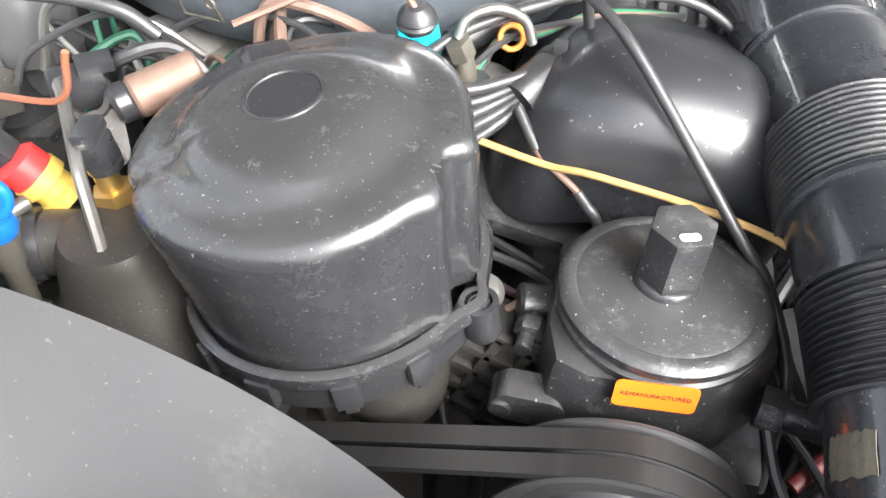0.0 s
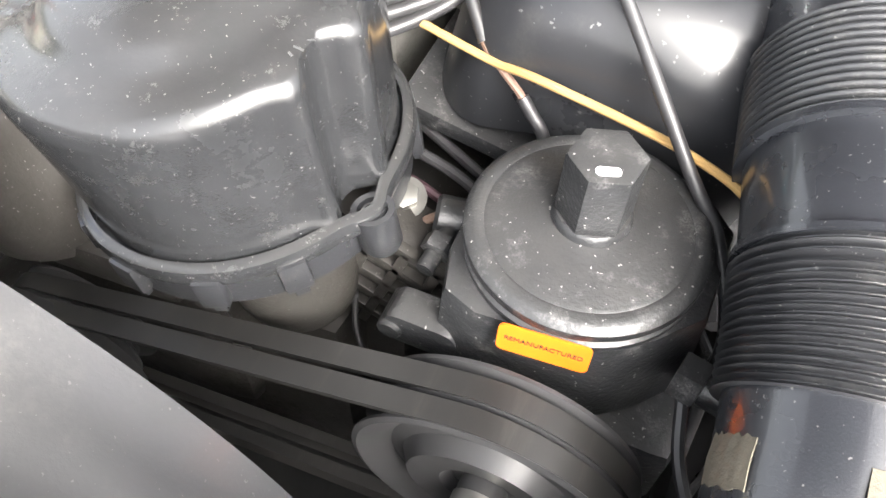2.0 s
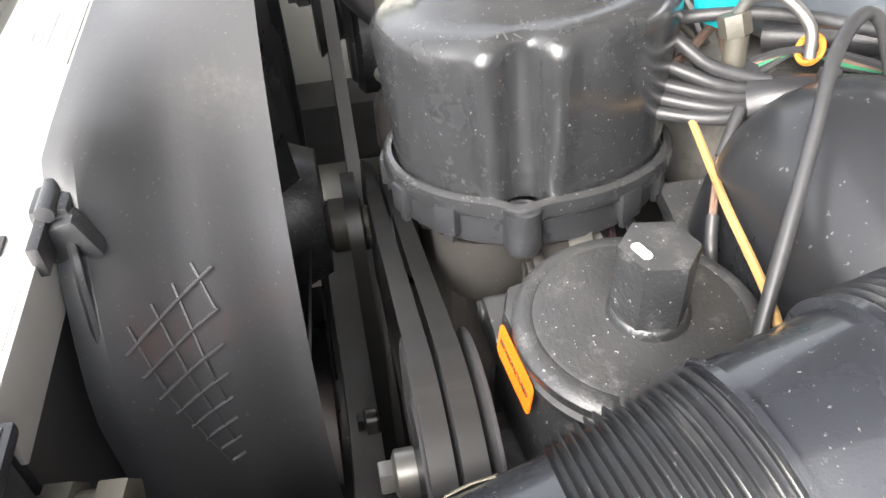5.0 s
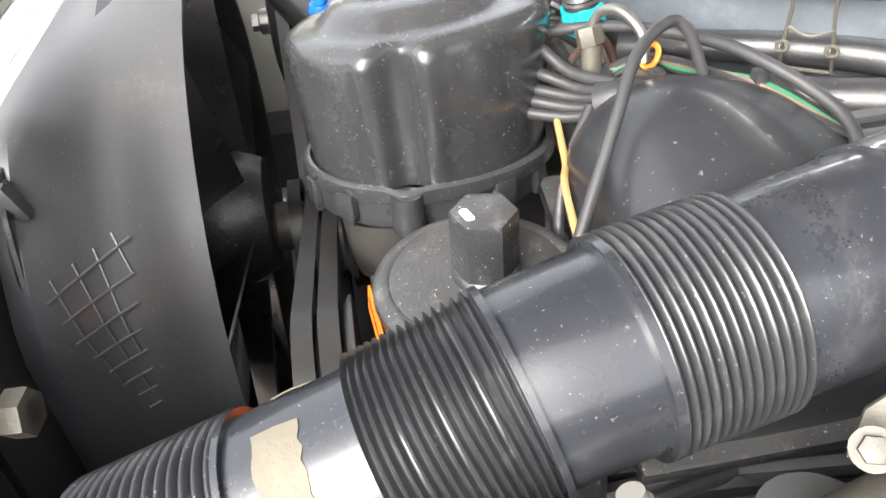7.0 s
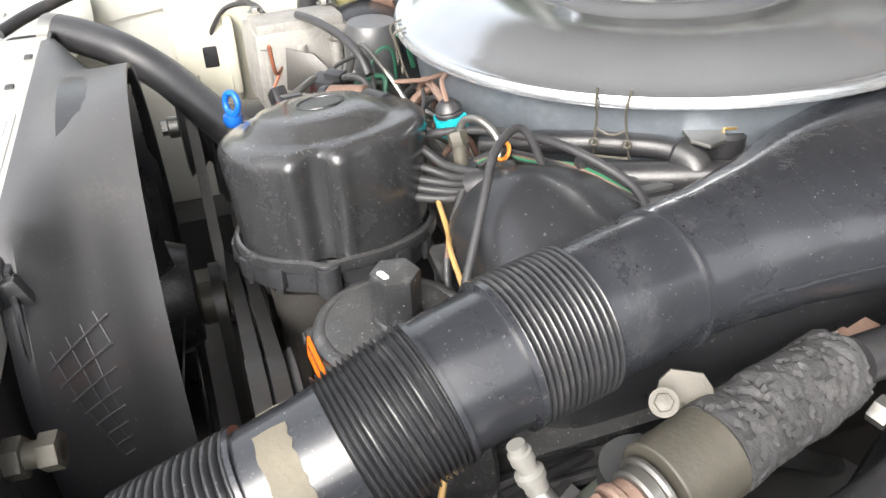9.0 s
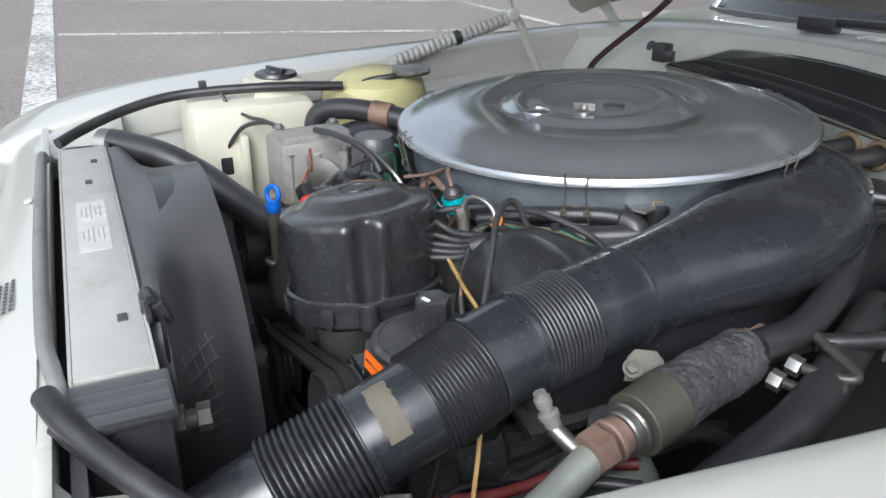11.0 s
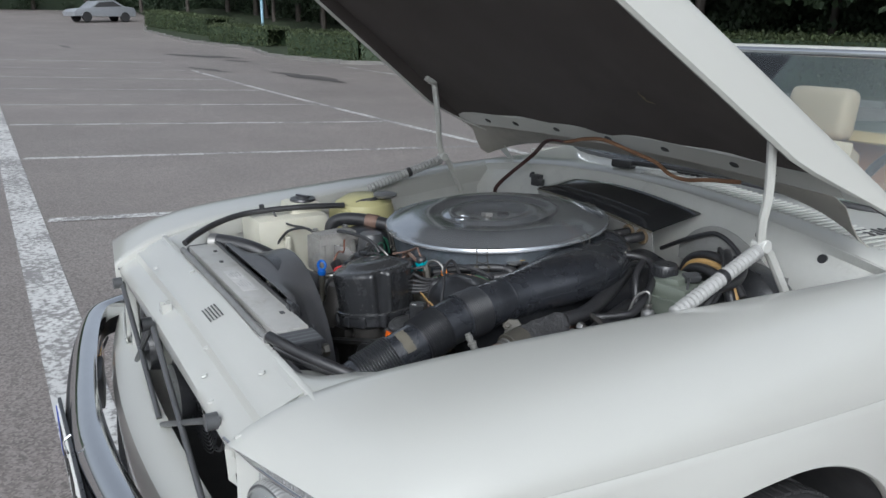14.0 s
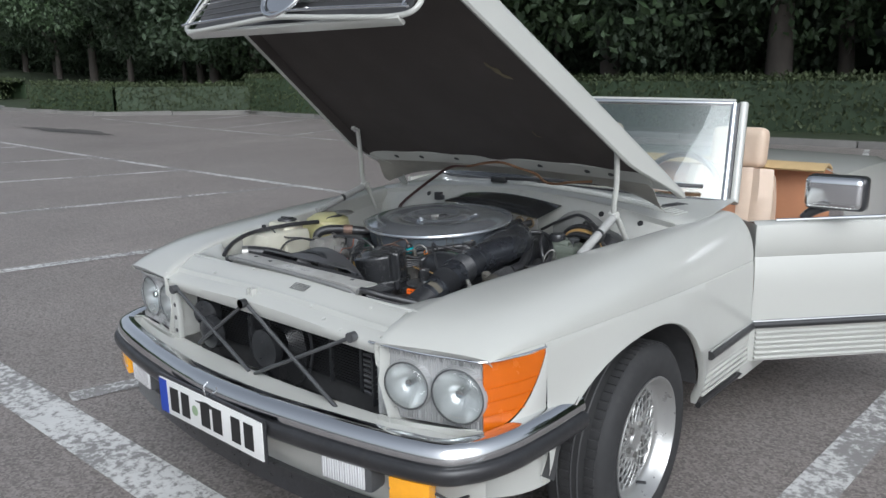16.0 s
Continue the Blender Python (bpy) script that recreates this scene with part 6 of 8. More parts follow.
# ---- front of the engine: thermostat housing, dipstick, senders ----
GRIME = mat("oily_casting", (0.055, 0.052, 0.048), 0.34, metal=0.3, vary=0.35, scale=40, bump=0.12, bump_scale=300, dirt=(0.05, 0.045, 0.04), dirt_amount=0.5, dirt_scale=22, specks=0.4)
thermo = thing("thermostat_housing", "grease-stained cast aluminium thermostat housing with bolts", "engine part", pose(-0.03, 0.6, 0.72))
wp("casting", join(lathe([(0, 0), (0.05, 0), (0.05, 0.03), (0.036, 0.05), (0.03, 0.08), (0.026, 0.088), (0, 0.09)], 32, pose(-0.03, 0.6, 0.70)),
                   rod((-0.077, 0.6, 0.768), (-0.03, 0.615, 0.765), 0.019, 24, 0.003), box(0.09, 0.06, 0.05, 0.014, pose(-0.03, 0.625, 0.73, 0, 8, 0)), box(0.05, 0.04, 0.06, 0.012, pose(-0.085, 0.62, 0.735))), GRIME, thermo)
wp("bolt_post", rod((-0.036, 0.583, 0.72), (-0.037, 0.583, 0.766), 0.009, 16, 0.002), GRIME, thermo)
bolt("bolt", (-0.037, 0.583, 0.766), (0, 0, 1), 0.0075, 0.006, STEEL, thermo)
wp("front_cover", join(box(0.16, 0.05, 0.2, 0.02, pose(0.0, 0.605, 0.62)), box(0.1, 0.04, 0.03, 0.008, pose(0.02, 0.585, 0.695, 0, -8, 0))), GRIME, thermo)
dip = thing("dipstick", "oil dipstick with a blue ring handle in its metal tube", "dipstick", pose(-0.098, 0.565, 0.72))
RINGM = pose(-0.069, 0.572, 0.826, 80, 0, 30)
wp("ring_handle", join(ring(0.0105, 0.0032, RINGM, 28), lathe([(0, -0.002), (0.0085, -0.002), (0.0105, 0.004), (0.009, 0.009), (0, 0.009)], 20, pose(-0.068, 0.571, 0.806))), BLUE, dip, "blue plastic ring handle")
wp("tube", join(rod((-0.076, 0.571, 0.68), (-0.069, 0.571, 0.806), 0.0062, 14), rod((-0.071, 0.571, 0.783), (-0.069, 0.571, 0.806), 0.0085, 14, 0.001)), BRACKET, dip)
wp("flange", join(ring(0.011, 0.004, pose(-0.074, 0.571, 0.734), 24), prism(rounded(0.045, 0.02, 0.009), 0.003, 0, pose(-0.058, 0.575, 0.728, 0, 0, 20))), STEEL, dip)

lever = thing("linkage_bracket", "bare steel throttle linkage lever with an eye", "bracket", pose(-0.026, 0.57, 0.78))
wp("rod", tube([(-0.021, 0.578, 0.772), (-0.03, 0.592, 0.795), (-0.043, 0.61, 0.82), (-0.07, 0.648, 0.834), (-0.08, 0.66, 0.834), (-0.076, 0.67, 0.832)], 0.0036, 8), STEEL, lever)
wp("eye_plate", join(ring(0.012, 0.0036, pose(-0.068, 0.664, 0.824, 40, 0, 20), 24, 6), prism(rounded(0.024, 0.034, 0.009), 0.003, 0.0005, pose(-0.055, 0.652, 0.806, 50, 0, 30))), GRIME, lever)

sender = thing("temperature_sender", "brass temperature sender with a black plug", "sensor", pose(-0.05, 0.622, 0.78))
wp("hexagon", hexnut(0.0105, 0.009, pose(-0.05, 0.622, 0.782, 0, -8, 0)), BRASS, sender)
wp("barrel", lathe([(0, 0), (0.006, 0), (0.006, 0.01), (0.007, 0.011), (0.007, 0.014), (0, 0.014)], 16, pose(-0.051, 0.622, 0.791, 0, -8, 0)), BRASS, sender)
wp("plug", join(box(0.016, 0.013, 0.018, 0.003, pose(-0.053, 0.623, 0.812, 0, -8, 12)), box(0.011, 0.017, 0.006, 0.001, pose(-0.054, 0.623, 0.823, 0, -8, 12)), rod((-0.05, 0.622, 0.803), (-0.0505, 0.622, 0.806), 0.0085, 14)), PLASTIC, sender)
settle(sender, (-0.05, 0.622, 0.786), (-0.039, 0.626, 0.79), 1.15)
switch = thing("thermo_switch", "red and yellow plastic thermo switch in the housing", "sensor", pose(-0.1, 0.628, 0.77))
SWM = pose(-0.098, 0.622, 0.768, 10, -35, 0)
wp("base", lathe([(0, 0), (0.0125, 0), (0.0125, 0.006), (0.0105, 0.007), (0.0105, 0.012), (0.013, 0.013), (0.013, 0.02), (0, 0.02)], 24, SWM), mat("ochre_plastic", (0.55, 0.38, 0.08), 0.45, vary=0.15), switch, "ochre yellow base")
wp("top", lathe([(0, 0.02), (0.012, 0.02), (0.012, 0.03), (0.008, 0.033), (0, 0.033)], 24, SWM), mat("red_plastic", (0.62, 0.03, 0.03), 0.45, vary=0.12), switch, "faded red cap")
wp("plug", box(0.02, 0.014, 0.016, 0.003, SWM @ pose(-0.004, 0, 0.04, 0, 0, 10)), PLASTIC, switch)
wp("lead", tube([SWM @ Vector((-0.004, 0, 0.05)), SWM @ Vector((0.012, 0.01, 0.06)), (-0.07, 0.61, 0.84), (-0.055, 0.606, 0.868)], 0.0016, 6), mat("brown_wire", (0.25, 0.09, 0.05), 0.5), switch)

settle(switch, (-0.098, 0.622, 0.768), (-0.076, 0.63, 0.776), 1.15)

# ---- distributor ----
DM = pose(0.087, 0.632, 0.763, 0, -9, 0)
dist = thing("distributor_cover", "black plastic distributor cover, dusty and chalky on its wall", "distributor", DM)


def cap_radius(a, r, z):
    d = (math.degrees(a) + 180) % 360 - 180
    k = 1.0
    if r > 0.04:
        up = max(0.0, min(1.0, (0.105 - z) / 0.02))
        low = max(0.0, min(1.0, (0.1 - z) / 0.012))
        k += (0.05 * math.exp(-((d + 27) / 5.0) ** 2) + 0.05 * math.exp(-((d + 1) / 5.0) ** 2)) * low - 0.1 * math.exp(-((d + 14) / 7.0) ** 4) * up
        k += 0.06 * max(0.0, math.cos(radians(d - 66))) ** 6 * up
        k -= 0.05 * math.exp(-((d + 150) / 4.5) ** 2) * (z > 0.02)
        k += 0.02 * (1 if -150 > d or d > 120 else 0)
    return r * k


capm = lathe([(0.079, 0.0), (0.0792, 0.004), (0.0796, 0.012), (0.0825, 0.05), (0.0855, 0.083), (0.0855, 0.0885), (0.0835, 0.093), (0.0795, 0.0955), (0.072, 0.0968), (0.065, 0.0976), (0.0605, 0.0998),
               (0.055, 0.1025), (0.0485, 0.105), (0.041, 0.1065), (0.028, 0.1071), (0.0, 0.1075)], 144, None, cap_radius, caps=False)
for v in capm.verts:
    q = max(0.0, min(1.0, (v.co.z - 0.1005) / 0.005)) * (math.hypot(v.co.x, v.co.y) < 0.06)
    v.co.x -= 0.003 * q
    v.co.y -= 0.004 * q
    v.co.z += 0.003 * q
    v.co.z += (0.07 * v.co.y - 0.003) * max(0.0, min(1.0, (v.co.z - 0.02) / 0.07))
capm.transform(DM)
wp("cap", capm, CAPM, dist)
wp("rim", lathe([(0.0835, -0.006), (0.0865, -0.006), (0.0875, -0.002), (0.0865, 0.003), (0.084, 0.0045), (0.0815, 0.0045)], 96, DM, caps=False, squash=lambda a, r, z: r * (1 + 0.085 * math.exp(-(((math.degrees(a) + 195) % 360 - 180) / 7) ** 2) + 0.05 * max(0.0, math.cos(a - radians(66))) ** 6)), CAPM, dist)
wp("collar", lathe([(0.078, -0.028), (0.083, -0.024), (0.084, -0.006), (0.075, -0.006)], 72, DM, caps=False), PLASTIC, dist)
for a, w in ((-100, 0.016), (-128, 0.012), (-70, 0.014), (-44, 0.014), (28, 0.016), (52, 0.012), (150, 0.014), (95, 0.014)):
    p = DM @ pose(0, 0, 0, 0, 0, a) @ pose(0.086, 0, -0.011)
    wp("clip_lug", join(box(0.007, w, 0.018, 0.002, p), box(0.004, w * 0.5, 0.026, 0.001, p @ pose(-0.001, 0, -0.002))), PLASTIC, dist)
lug = DM @ pose(0, 0, 0, 0, 0, -15) @ pose(0.089, 0, 0)
wp("screw_lug", join(lathe([(0.0, -0.024), (0.0085, -0.024), (0.0105, -0.02), (0.0105, 0.002), (0.0075, 0.002), (0.007, -0.004), (0, -0.004)], 24, lug), ring(0.005, 0.0012, lug @ pose(0, 0, 0.0), 20, 6)), PLASTIC, dist, "moulded lug with a spring screw")
wp("badge", join(ring(0.0195, 0.0011, DM @ pose(-0.004, 0.004, 0.1078, 4), 40, 8), lathe([(0, 0), (0.018, 0), (0.0175, 0.0006), (0, 0.0006)], 32, DM @ pose(-0.004, 0.004, 0.1072, 4))), PLASTIC, dist, "plain raised round badge moulded in the plastic")
for k in (0, 2, 5):
    wp("chip", box(0.002 + 0.001 * (k % 3), 0.001, 0.0004, 0.0001, DM @ pose(0, 0, 0, 0, 0, -22 + 1.4 * k) @ pose(0.0815 + 0.0006 * (k % 2), 0, 0.0925, 0, 35, 20 * k)), PLASTIC_GREY, dist, "pale chip in the plastic")
wp("housing", join(lathe([(0, -0.13), (0.026, -0.13), (0.03, -0.1), (0.034, -0.07), (0.05, -0.045), (0.066, -0.03), (0, -0.028)], 36, DM), lathe([(0, -0.075), (0.03, -0.075), (0.034, -0.06), (0.036, -0.03), (0, -0.03)], 28, DM @ pose(0.03, -0.03, 0))), GRIME, dist, "dirty cast aluminium distributor body")
for a in (200, 225, 170, 140):
    wp("housing_rib", box(0.004, 0.05, 0.04, 0.001, DM @ pose(0, 0, 0, 0, 0, a) @ pose(0.0, 0.03, -0.07)), GRIME, dist)

HT = [((0.118, 0.705, 0.838), (0.142, 0.72, 0.83)), ((0.126, 0.704, 0.824), (0.148, 0.723, 0.822)), ((0.13, 0.702, 0.815), (0.152, 0.724, 0.817)), ((0.134, 0.7, 0.809), (0.156, 0.724, 0.812)), ((0.138, 0.697, 0.803), (0.159, 0.722, 0.808))]
for a, b in HT:
    c = thing("ignition_cable", "black ignition cable running from the distributor into a sleeve", "cable", Matrix.Translation(a), group="ignition cables")
    p = Vector(b)
    wp("lead", tube([Vector(a) - Vector((0.02, 0.02, 0)), a, p, (0.172 + (p.x - 0.144) * 0.4, 0.738, 0.824 + (p.z - 0.806) * 0.4)], 0.0038, 10), WIRE, c)
loom = thing("loom_sleeve", "black rubber sleeve round the ignition cables with cable ties", "cable sleeve", pose(0.15, 0.735, 0.81))
SL = [(0.168, 0.731, 0.8205), (0.174, 0.74, 0.825), (0.185, 0.757, 0.829), (0.1945, 0.777, 0.8305), (0.205, 0.808, 0.831), (0.24, 0.872, 0.837), (0.27, 0.93, 0.84), (0.3, 0.99, 0.838)]
sl = wp("sleeve", tube(SL, 0.0125, 18), RUBBER, loom)
for i, q in ((2, 0.0135), (4, 0.0135)):
    d = (Vector(SL[i + 1]) - Vector(SL[i - 1])).normalized()
    p = Vector(SL[i])
    wp("cable_tie", join(rod(p - d * 0.003, p + d * 0.003, q, 20, 0.0005), box(0.008, 0.008, 0.007, 0.001, Matrix.Translation(p + Vector((0.003, -0.002, 0.0155))))), WIRE, loom)

cableA = thing("coil_cable", "black ignition coil cable arching over the loom", "cable", pose(0.1, 0.708, 0.84))
wp("lead", tube([(0.085, 0.69, 0.828), (0.1015, 0.7064, 0.8395), (0.132, 0.7436, 0.8526), (0.1746, 0.7742, 0.8604), (0.2142, 0.7958, 0.862), (0.2633, 0.8196, 0.8499), (0.3, 0.815, 0.832)], 0.0036, 10), WIRE, cableA)
cableB = thing("bonnet_cable", "black sleeved cable looped up and down past the pump", "cable", pose(0.3, 0.66, 0.7))
wp("lead", tube([(0.202, 0.776, 0.849), (0.198, 0.765, 0.874), (0.199, 0.753, 0.88), (0.2195, 0.7295, 0.8745), (0.2456, 0.7104, 0.8517), (0.2993, 0.671, 0.7982), (0.3197, 0.66, 0.7775), (0.3386, 0.6352, 0.7452), (0.341, 0.615, 0.72), (0.345, 0.6, 0.67)], 0.0033, 10), WIRE, cableB)
ytube = thing("vacuum_line", "yellowed plastic vacuum line running under the duct", "tube", pose(0.14, 0.697, 0.8))
wp("line", tube([(0.12, 0.715, 0.806), (0.1445, 0.7103, 0.8042), (0.1915, 0.703, 0.7985), (0.2236, 0.6935, 0.8035), (0.2982, 0.681, 0.7985), (0.3347, 0.656, 0.797), (0.3713, 0.635, 0.745), (0.4, 0.615, 0.71), (0.42, 0.6, 0.68)], 0.0022, 8), YELLOW, ytube)
spl = thing("spliced_wire", "brown wire with black shrink sleeves by the camshaft cover", "wire", pose(0.16, 0.71, 0.8))
wp("core", tube([(0.17, 0.724, 0.82), (0.1852, 0.7094, 0.803), (0.198, 0.702, 0.796), (0.2122, 0.6947, 0.789), (0.225, 0.69, 0.775), (0.235, 0.69, 0.75)], 0.0021, 8), RUST, spl)
wp("sleeve", tube([(0.17, 0.724, 0.82), (0.178, 0.716, 0.811), (0.1852, 0.7094, 0.803)], 0.0034, 10), WIRE, spl)
wp("sleeve", tube([(0.2122, 0.6947, 0.789), (0.219, 0.692, 0.782), (0.226, 0.69, 0.774), (0.235, 0.69, 0.75)], 0.0034, 10), WIRE, spl)
for q, (a, b, c, d) in enumerate((((0.13, 0.69, 0.75), (0.15, 0.679, 0.748), (0.19, 0.672, 0.742), (0.22, 0.66, 0.735)), ((0.12, 0.68, 0.738), (0.15, 0.67, 0.735), (0.185, 0.662, 0.73), (0.21, 0.65, 0.725)),
                                  ((0.12, 0.705, 0.77), (0.13, 0.706, 0.752), (0.155, 0.705, 0.735), (0.2, 0.69, 0.725)), ((0.16, 0.655, 0.66), (0.165, 0.64, 0.71), (0.185, 0.64, 0.74), (0.21, 0.655, 0.75)), ((0.15, 0.62, 0.69), (0.16, 0.6, 0.665), (0.18, 0.59, 0.645), (0.2, 0.585, 0.635)))):
    w = thing("wire", "thin wiring between the distributor and the steering pump", "wire", Matrix.Translation(a), group="engine wires")
    wp("lead", tube([a, b, c, d], (0.0032, 0.0028, 0.0034, 0.0025, 0.002)[q], 8), (WIRE, mat("violet_wire", (0.09, 0.05, 0.06), 0.5), WIRE, RUST, WIRE)[q], w)

# ---- steering pump, pulleys and belts ----
pump = thing("steering_pump", "black-painted cast power steering pump with speckled wear", "pump", pose(0.257, 0.64, 0.66))
BODY = [(1.06 * x, 1.04 * y) for x, y in ((-0.052, -0.026), (-0.046, -0.048), (-0.03, -0.054), (0.022, -0.05), (0.04, -0.036), (0.056, -0.018), (0.058, 0.03), (0.04, 0.05), (-0.035, 0.05), (-0.052, 0.03))]
bm = prism(BODY, 0.062, 0.006, pose(0.254, 0.642, 0.7))
for v in bm.verts:
    if v.co.z > 0.74:
        v.co.x += (0.254 - v.co.x) * 0.05
        v.co.y += (0.642 - v.co.y) * 0.05
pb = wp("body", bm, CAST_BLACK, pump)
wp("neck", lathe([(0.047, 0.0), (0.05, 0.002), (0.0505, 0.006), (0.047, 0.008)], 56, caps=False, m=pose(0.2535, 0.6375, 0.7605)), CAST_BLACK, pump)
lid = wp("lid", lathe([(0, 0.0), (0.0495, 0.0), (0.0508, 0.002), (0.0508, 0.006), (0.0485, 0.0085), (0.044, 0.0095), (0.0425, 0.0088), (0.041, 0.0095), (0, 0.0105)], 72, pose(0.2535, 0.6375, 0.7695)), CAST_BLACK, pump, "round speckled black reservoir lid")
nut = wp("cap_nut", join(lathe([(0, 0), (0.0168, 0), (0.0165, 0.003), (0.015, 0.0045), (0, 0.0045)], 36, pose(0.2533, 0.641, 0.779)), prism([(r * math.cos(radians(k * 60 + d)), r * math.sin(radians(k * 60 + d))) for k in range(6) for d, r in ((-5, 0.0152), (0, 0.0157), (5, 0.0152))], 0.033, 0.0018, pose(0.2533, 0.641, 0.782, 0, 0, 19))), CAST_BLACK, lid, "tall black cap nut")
for k in range(6):
    wp("nut_slot", box(0.0008, 0.0065, 0.0016, 0, pose(0.2533, 0.641, 0.797, 0, 0, 49 + 60 * k) @ pose(0.0133, 0, 0)), DARK, nut)
wp("paint_mark", prism(rounded(0.0095, 0.0042, 0.0018), 0.0004, 0, pose(0.2555, 0.633, 0.8151, 0, 0, 18)), PLATE, lid, "dab of white paint", smooth=False)
STM = pose(0.254, 0.5866, 0.7602, 84, 0, 5)
stk = wp("label", prism(rounded(0.037, 0.0165, 0.0028), 0.0008, 0, STM), ORANGE, pump, "orange label reading remanufactured", smooth=False)
writing("REMANUFACTURED", 0.0035, STM @ pose(0, 0.0004, 0.0009), INK, stk)
wp("ear", join(prism(rounded(0.036, 0.022, 0.008), 0.018, 0.003, pose(0.2, 0.606, 0.724, 90, 0, 0)), rod((0.186, 0.607, 0.724), (0.186, 0.586, 0.724), 0.006, 16, 0.001)), CAST_BLACK, pump, "cast mounting ear")
wp("boss", join(rod((0.205, 0.645, 0.742), (0.185, 0.64, 0.744), 0.0105, 14, 0.002), hexnut(0.0085, 0.008, along((0.195, 0.628, 0.745), (0.193, 0.61, 0.742))), rod((0.195, 0.64, 0.745), (0.192, 0.612, 0.741), 0.0045, 12)), CAST_BLACK, pump)
wp("outlet_union", join(hexnut(0.0115, 0.012, along((0.307, 0.612, 0.735), (0.33, 0.607, 0.735))), rod((0.312, 0.611, 0.735), (0.35, 0.603, 0.735), 0.008, 16, 0.001)), CAST_BLACK, pump, "black hose union")
wp("lower_case", join(rod((0.262, 0.69, 0.662), (0.262, 0.575, 0.662), 0.048, 32, 0.004), box(0.06, 0.05, 0.06, 0.012, pose(0.292, 0.612, 0.672)), rod((0.3, 0.62, 0.655), (0.302, 0.585, 0.655), 0.012, 16, 0.002)), CAST_BLACK, pump)
settle(pump, (0.2535, 0.6375, 0.779), (0.2652, 0.636, 0.787), 1.095)
PC = (0.26, 0.692)
FC = (-0.016, 0.622)


def pulley(name, label, cx, y, cz, r, prof=None):
    t = thing(name, label, "pulley", pose(cx, y, cz), group="belt pulleys")
    base = [(0, -0.02), (0.012, -0.02), (0.012, -0.008), (0.02, -0.006), (0.024, -0.012), (0.042, -0.014), (0.048, -0.006), (0.056, -0.004), (0.062, -0.012), (r - 0.003, -0.014),
            (r, -0.013), (r, -0.0115), (r - 0.008, -0.006), (r - 0.008, -0.003), (r, 0.0025), (r, 0.004), (r - 0.008, 0.009), (r - 0.008, 0.012), (r, 0.018), (r, 0.02), (0, 0.02)]
    base = [(q * (1 if q < 0.0121 else r / 0.075) if q < r - 0.01 else q, h) for q, h in base]
    wp("disc", lathe(base, 72, pose(cx, y, cz, -90, 0, 0)), PULLEYM, t)
    wp("hub", join(lathe([(0, 0), (0.013, 0), (0.013, 0.01), (0.009, 0.012), (0, 0.012)], 24, pose(cx, y - 0.016, cz, 90, 0, 0)), hexnut(0.009, 0.008, pose(cx, y - 0.027, cz, 90, 0, 0))), STEEL, t, "worn steel hub")
    return t


PULLEYM = mat("black_steel_pulley", (0.045, 0.045, 0.047), 0.38, metal=0.1, vary=0.25, scale=20, dirt=(0.1, 0.095, 0.09), dirt_amount=0.25, dirt_scale=15)
pulley("pump_pulley", "black pressed steel pulley of the steering pump", PC[0], 0.5475, PC[1], 0.068)
pulley("crank_pulley", "black crankshaft pulley with a worn bright hub", 0.02, 0.53, 0.42, 0.075)
pulley("fan_pulley", "black water pump pulley behind the fan", FC[0], 0.5475, FC[1], 0.046)
pulley("compressor_pulley", "black compressor pulley beyond the fan", -0.24, 0.53, 0.74, 0.055)
wp("fan_clutch", join(rod((FC[0], 0.5, 0.636), (FC[0], 0.53, 0.636), 0.022, 32, 0.004), rod((FC[0], 0.47, 0.636), (FC[0], 0.54, 0.636), 0.013, 24, 0.003)), BRACKET, fan, "worn metal fan coupling")
BELTM = mat("drive_belt_rubber", (0.02, 0.0195, 0.019), 0.42, vary=0.2, scale=40, aniso=(1, 0.08, 1), dirt=(0.07, 0.064, 0.058), dirt_amount=0.25, dirt_scale=60, toplight_dust=0.0)


def belt(c0, r0, c1, r1, y, w=0.0115, th=0.008, label="black rubber drive belt running round two pulleys"):
    (x0, z0), (x1, z1) = c0, c1
    d = Vector((x1 - x0, z1 - z0))
    base = math.degrees(math.atan2(d.y, d.x))
    off = math.degrees(math.acos((r0 - r1) / d.length))
    pts = [(x0 + r0 * math.cos(radians(a)), z0 + r0 * math.sin(radians(a))) for a in [base + off + (360 - 2 * off) * k / 60 for k in range(61)]]
    pts += [(x1 + r1 * math.cos(radians(a)), z1 + r1 * math.sin(radians(a))) for a in [base - off + 2 * off * k / 60 for k in range(61)]]
    t = thing("drive_belt", label, "belt", pose(x0, y, z0), group="drive belts")
    rows = []
    n = len(pts)
    for i in range(n):
        p = Vector(pts[i])
        tan = (Vector(pts[(i + 1) % n]) - Vector(pts[i - 1])).normalized()
        nor = Vector((tan.y, -tan.x))
        if nor.dot(p - (Vector(c0) + Vector(c1)) / 2) < 0:
            nor = -nor
        o, q = p, p - nor * th
        rows.append([(o.x, y - w / 2, o.y), (o.x, y + w / 2, o.y), (q.x, y + w * 0.32, q.y), (q.x, y - w * 0.32, q.y)])
    rows.append(rows[0])
    wp("band", sheet(rows, 0.0, True), BELTM, t)


belt(FC, 0.0475, PC, 0.0695, 0.54)
belt(FC, 0.0475, PC, 0.0695, 0.5545)
belt((0.02, 0.42), 0.076, (-0.24, 0.74), 0.056, 0.53)
belt((0.02, 0.42), 0.076, (FC[0] - 0.01, FC[1]), 0.047, 0.522)

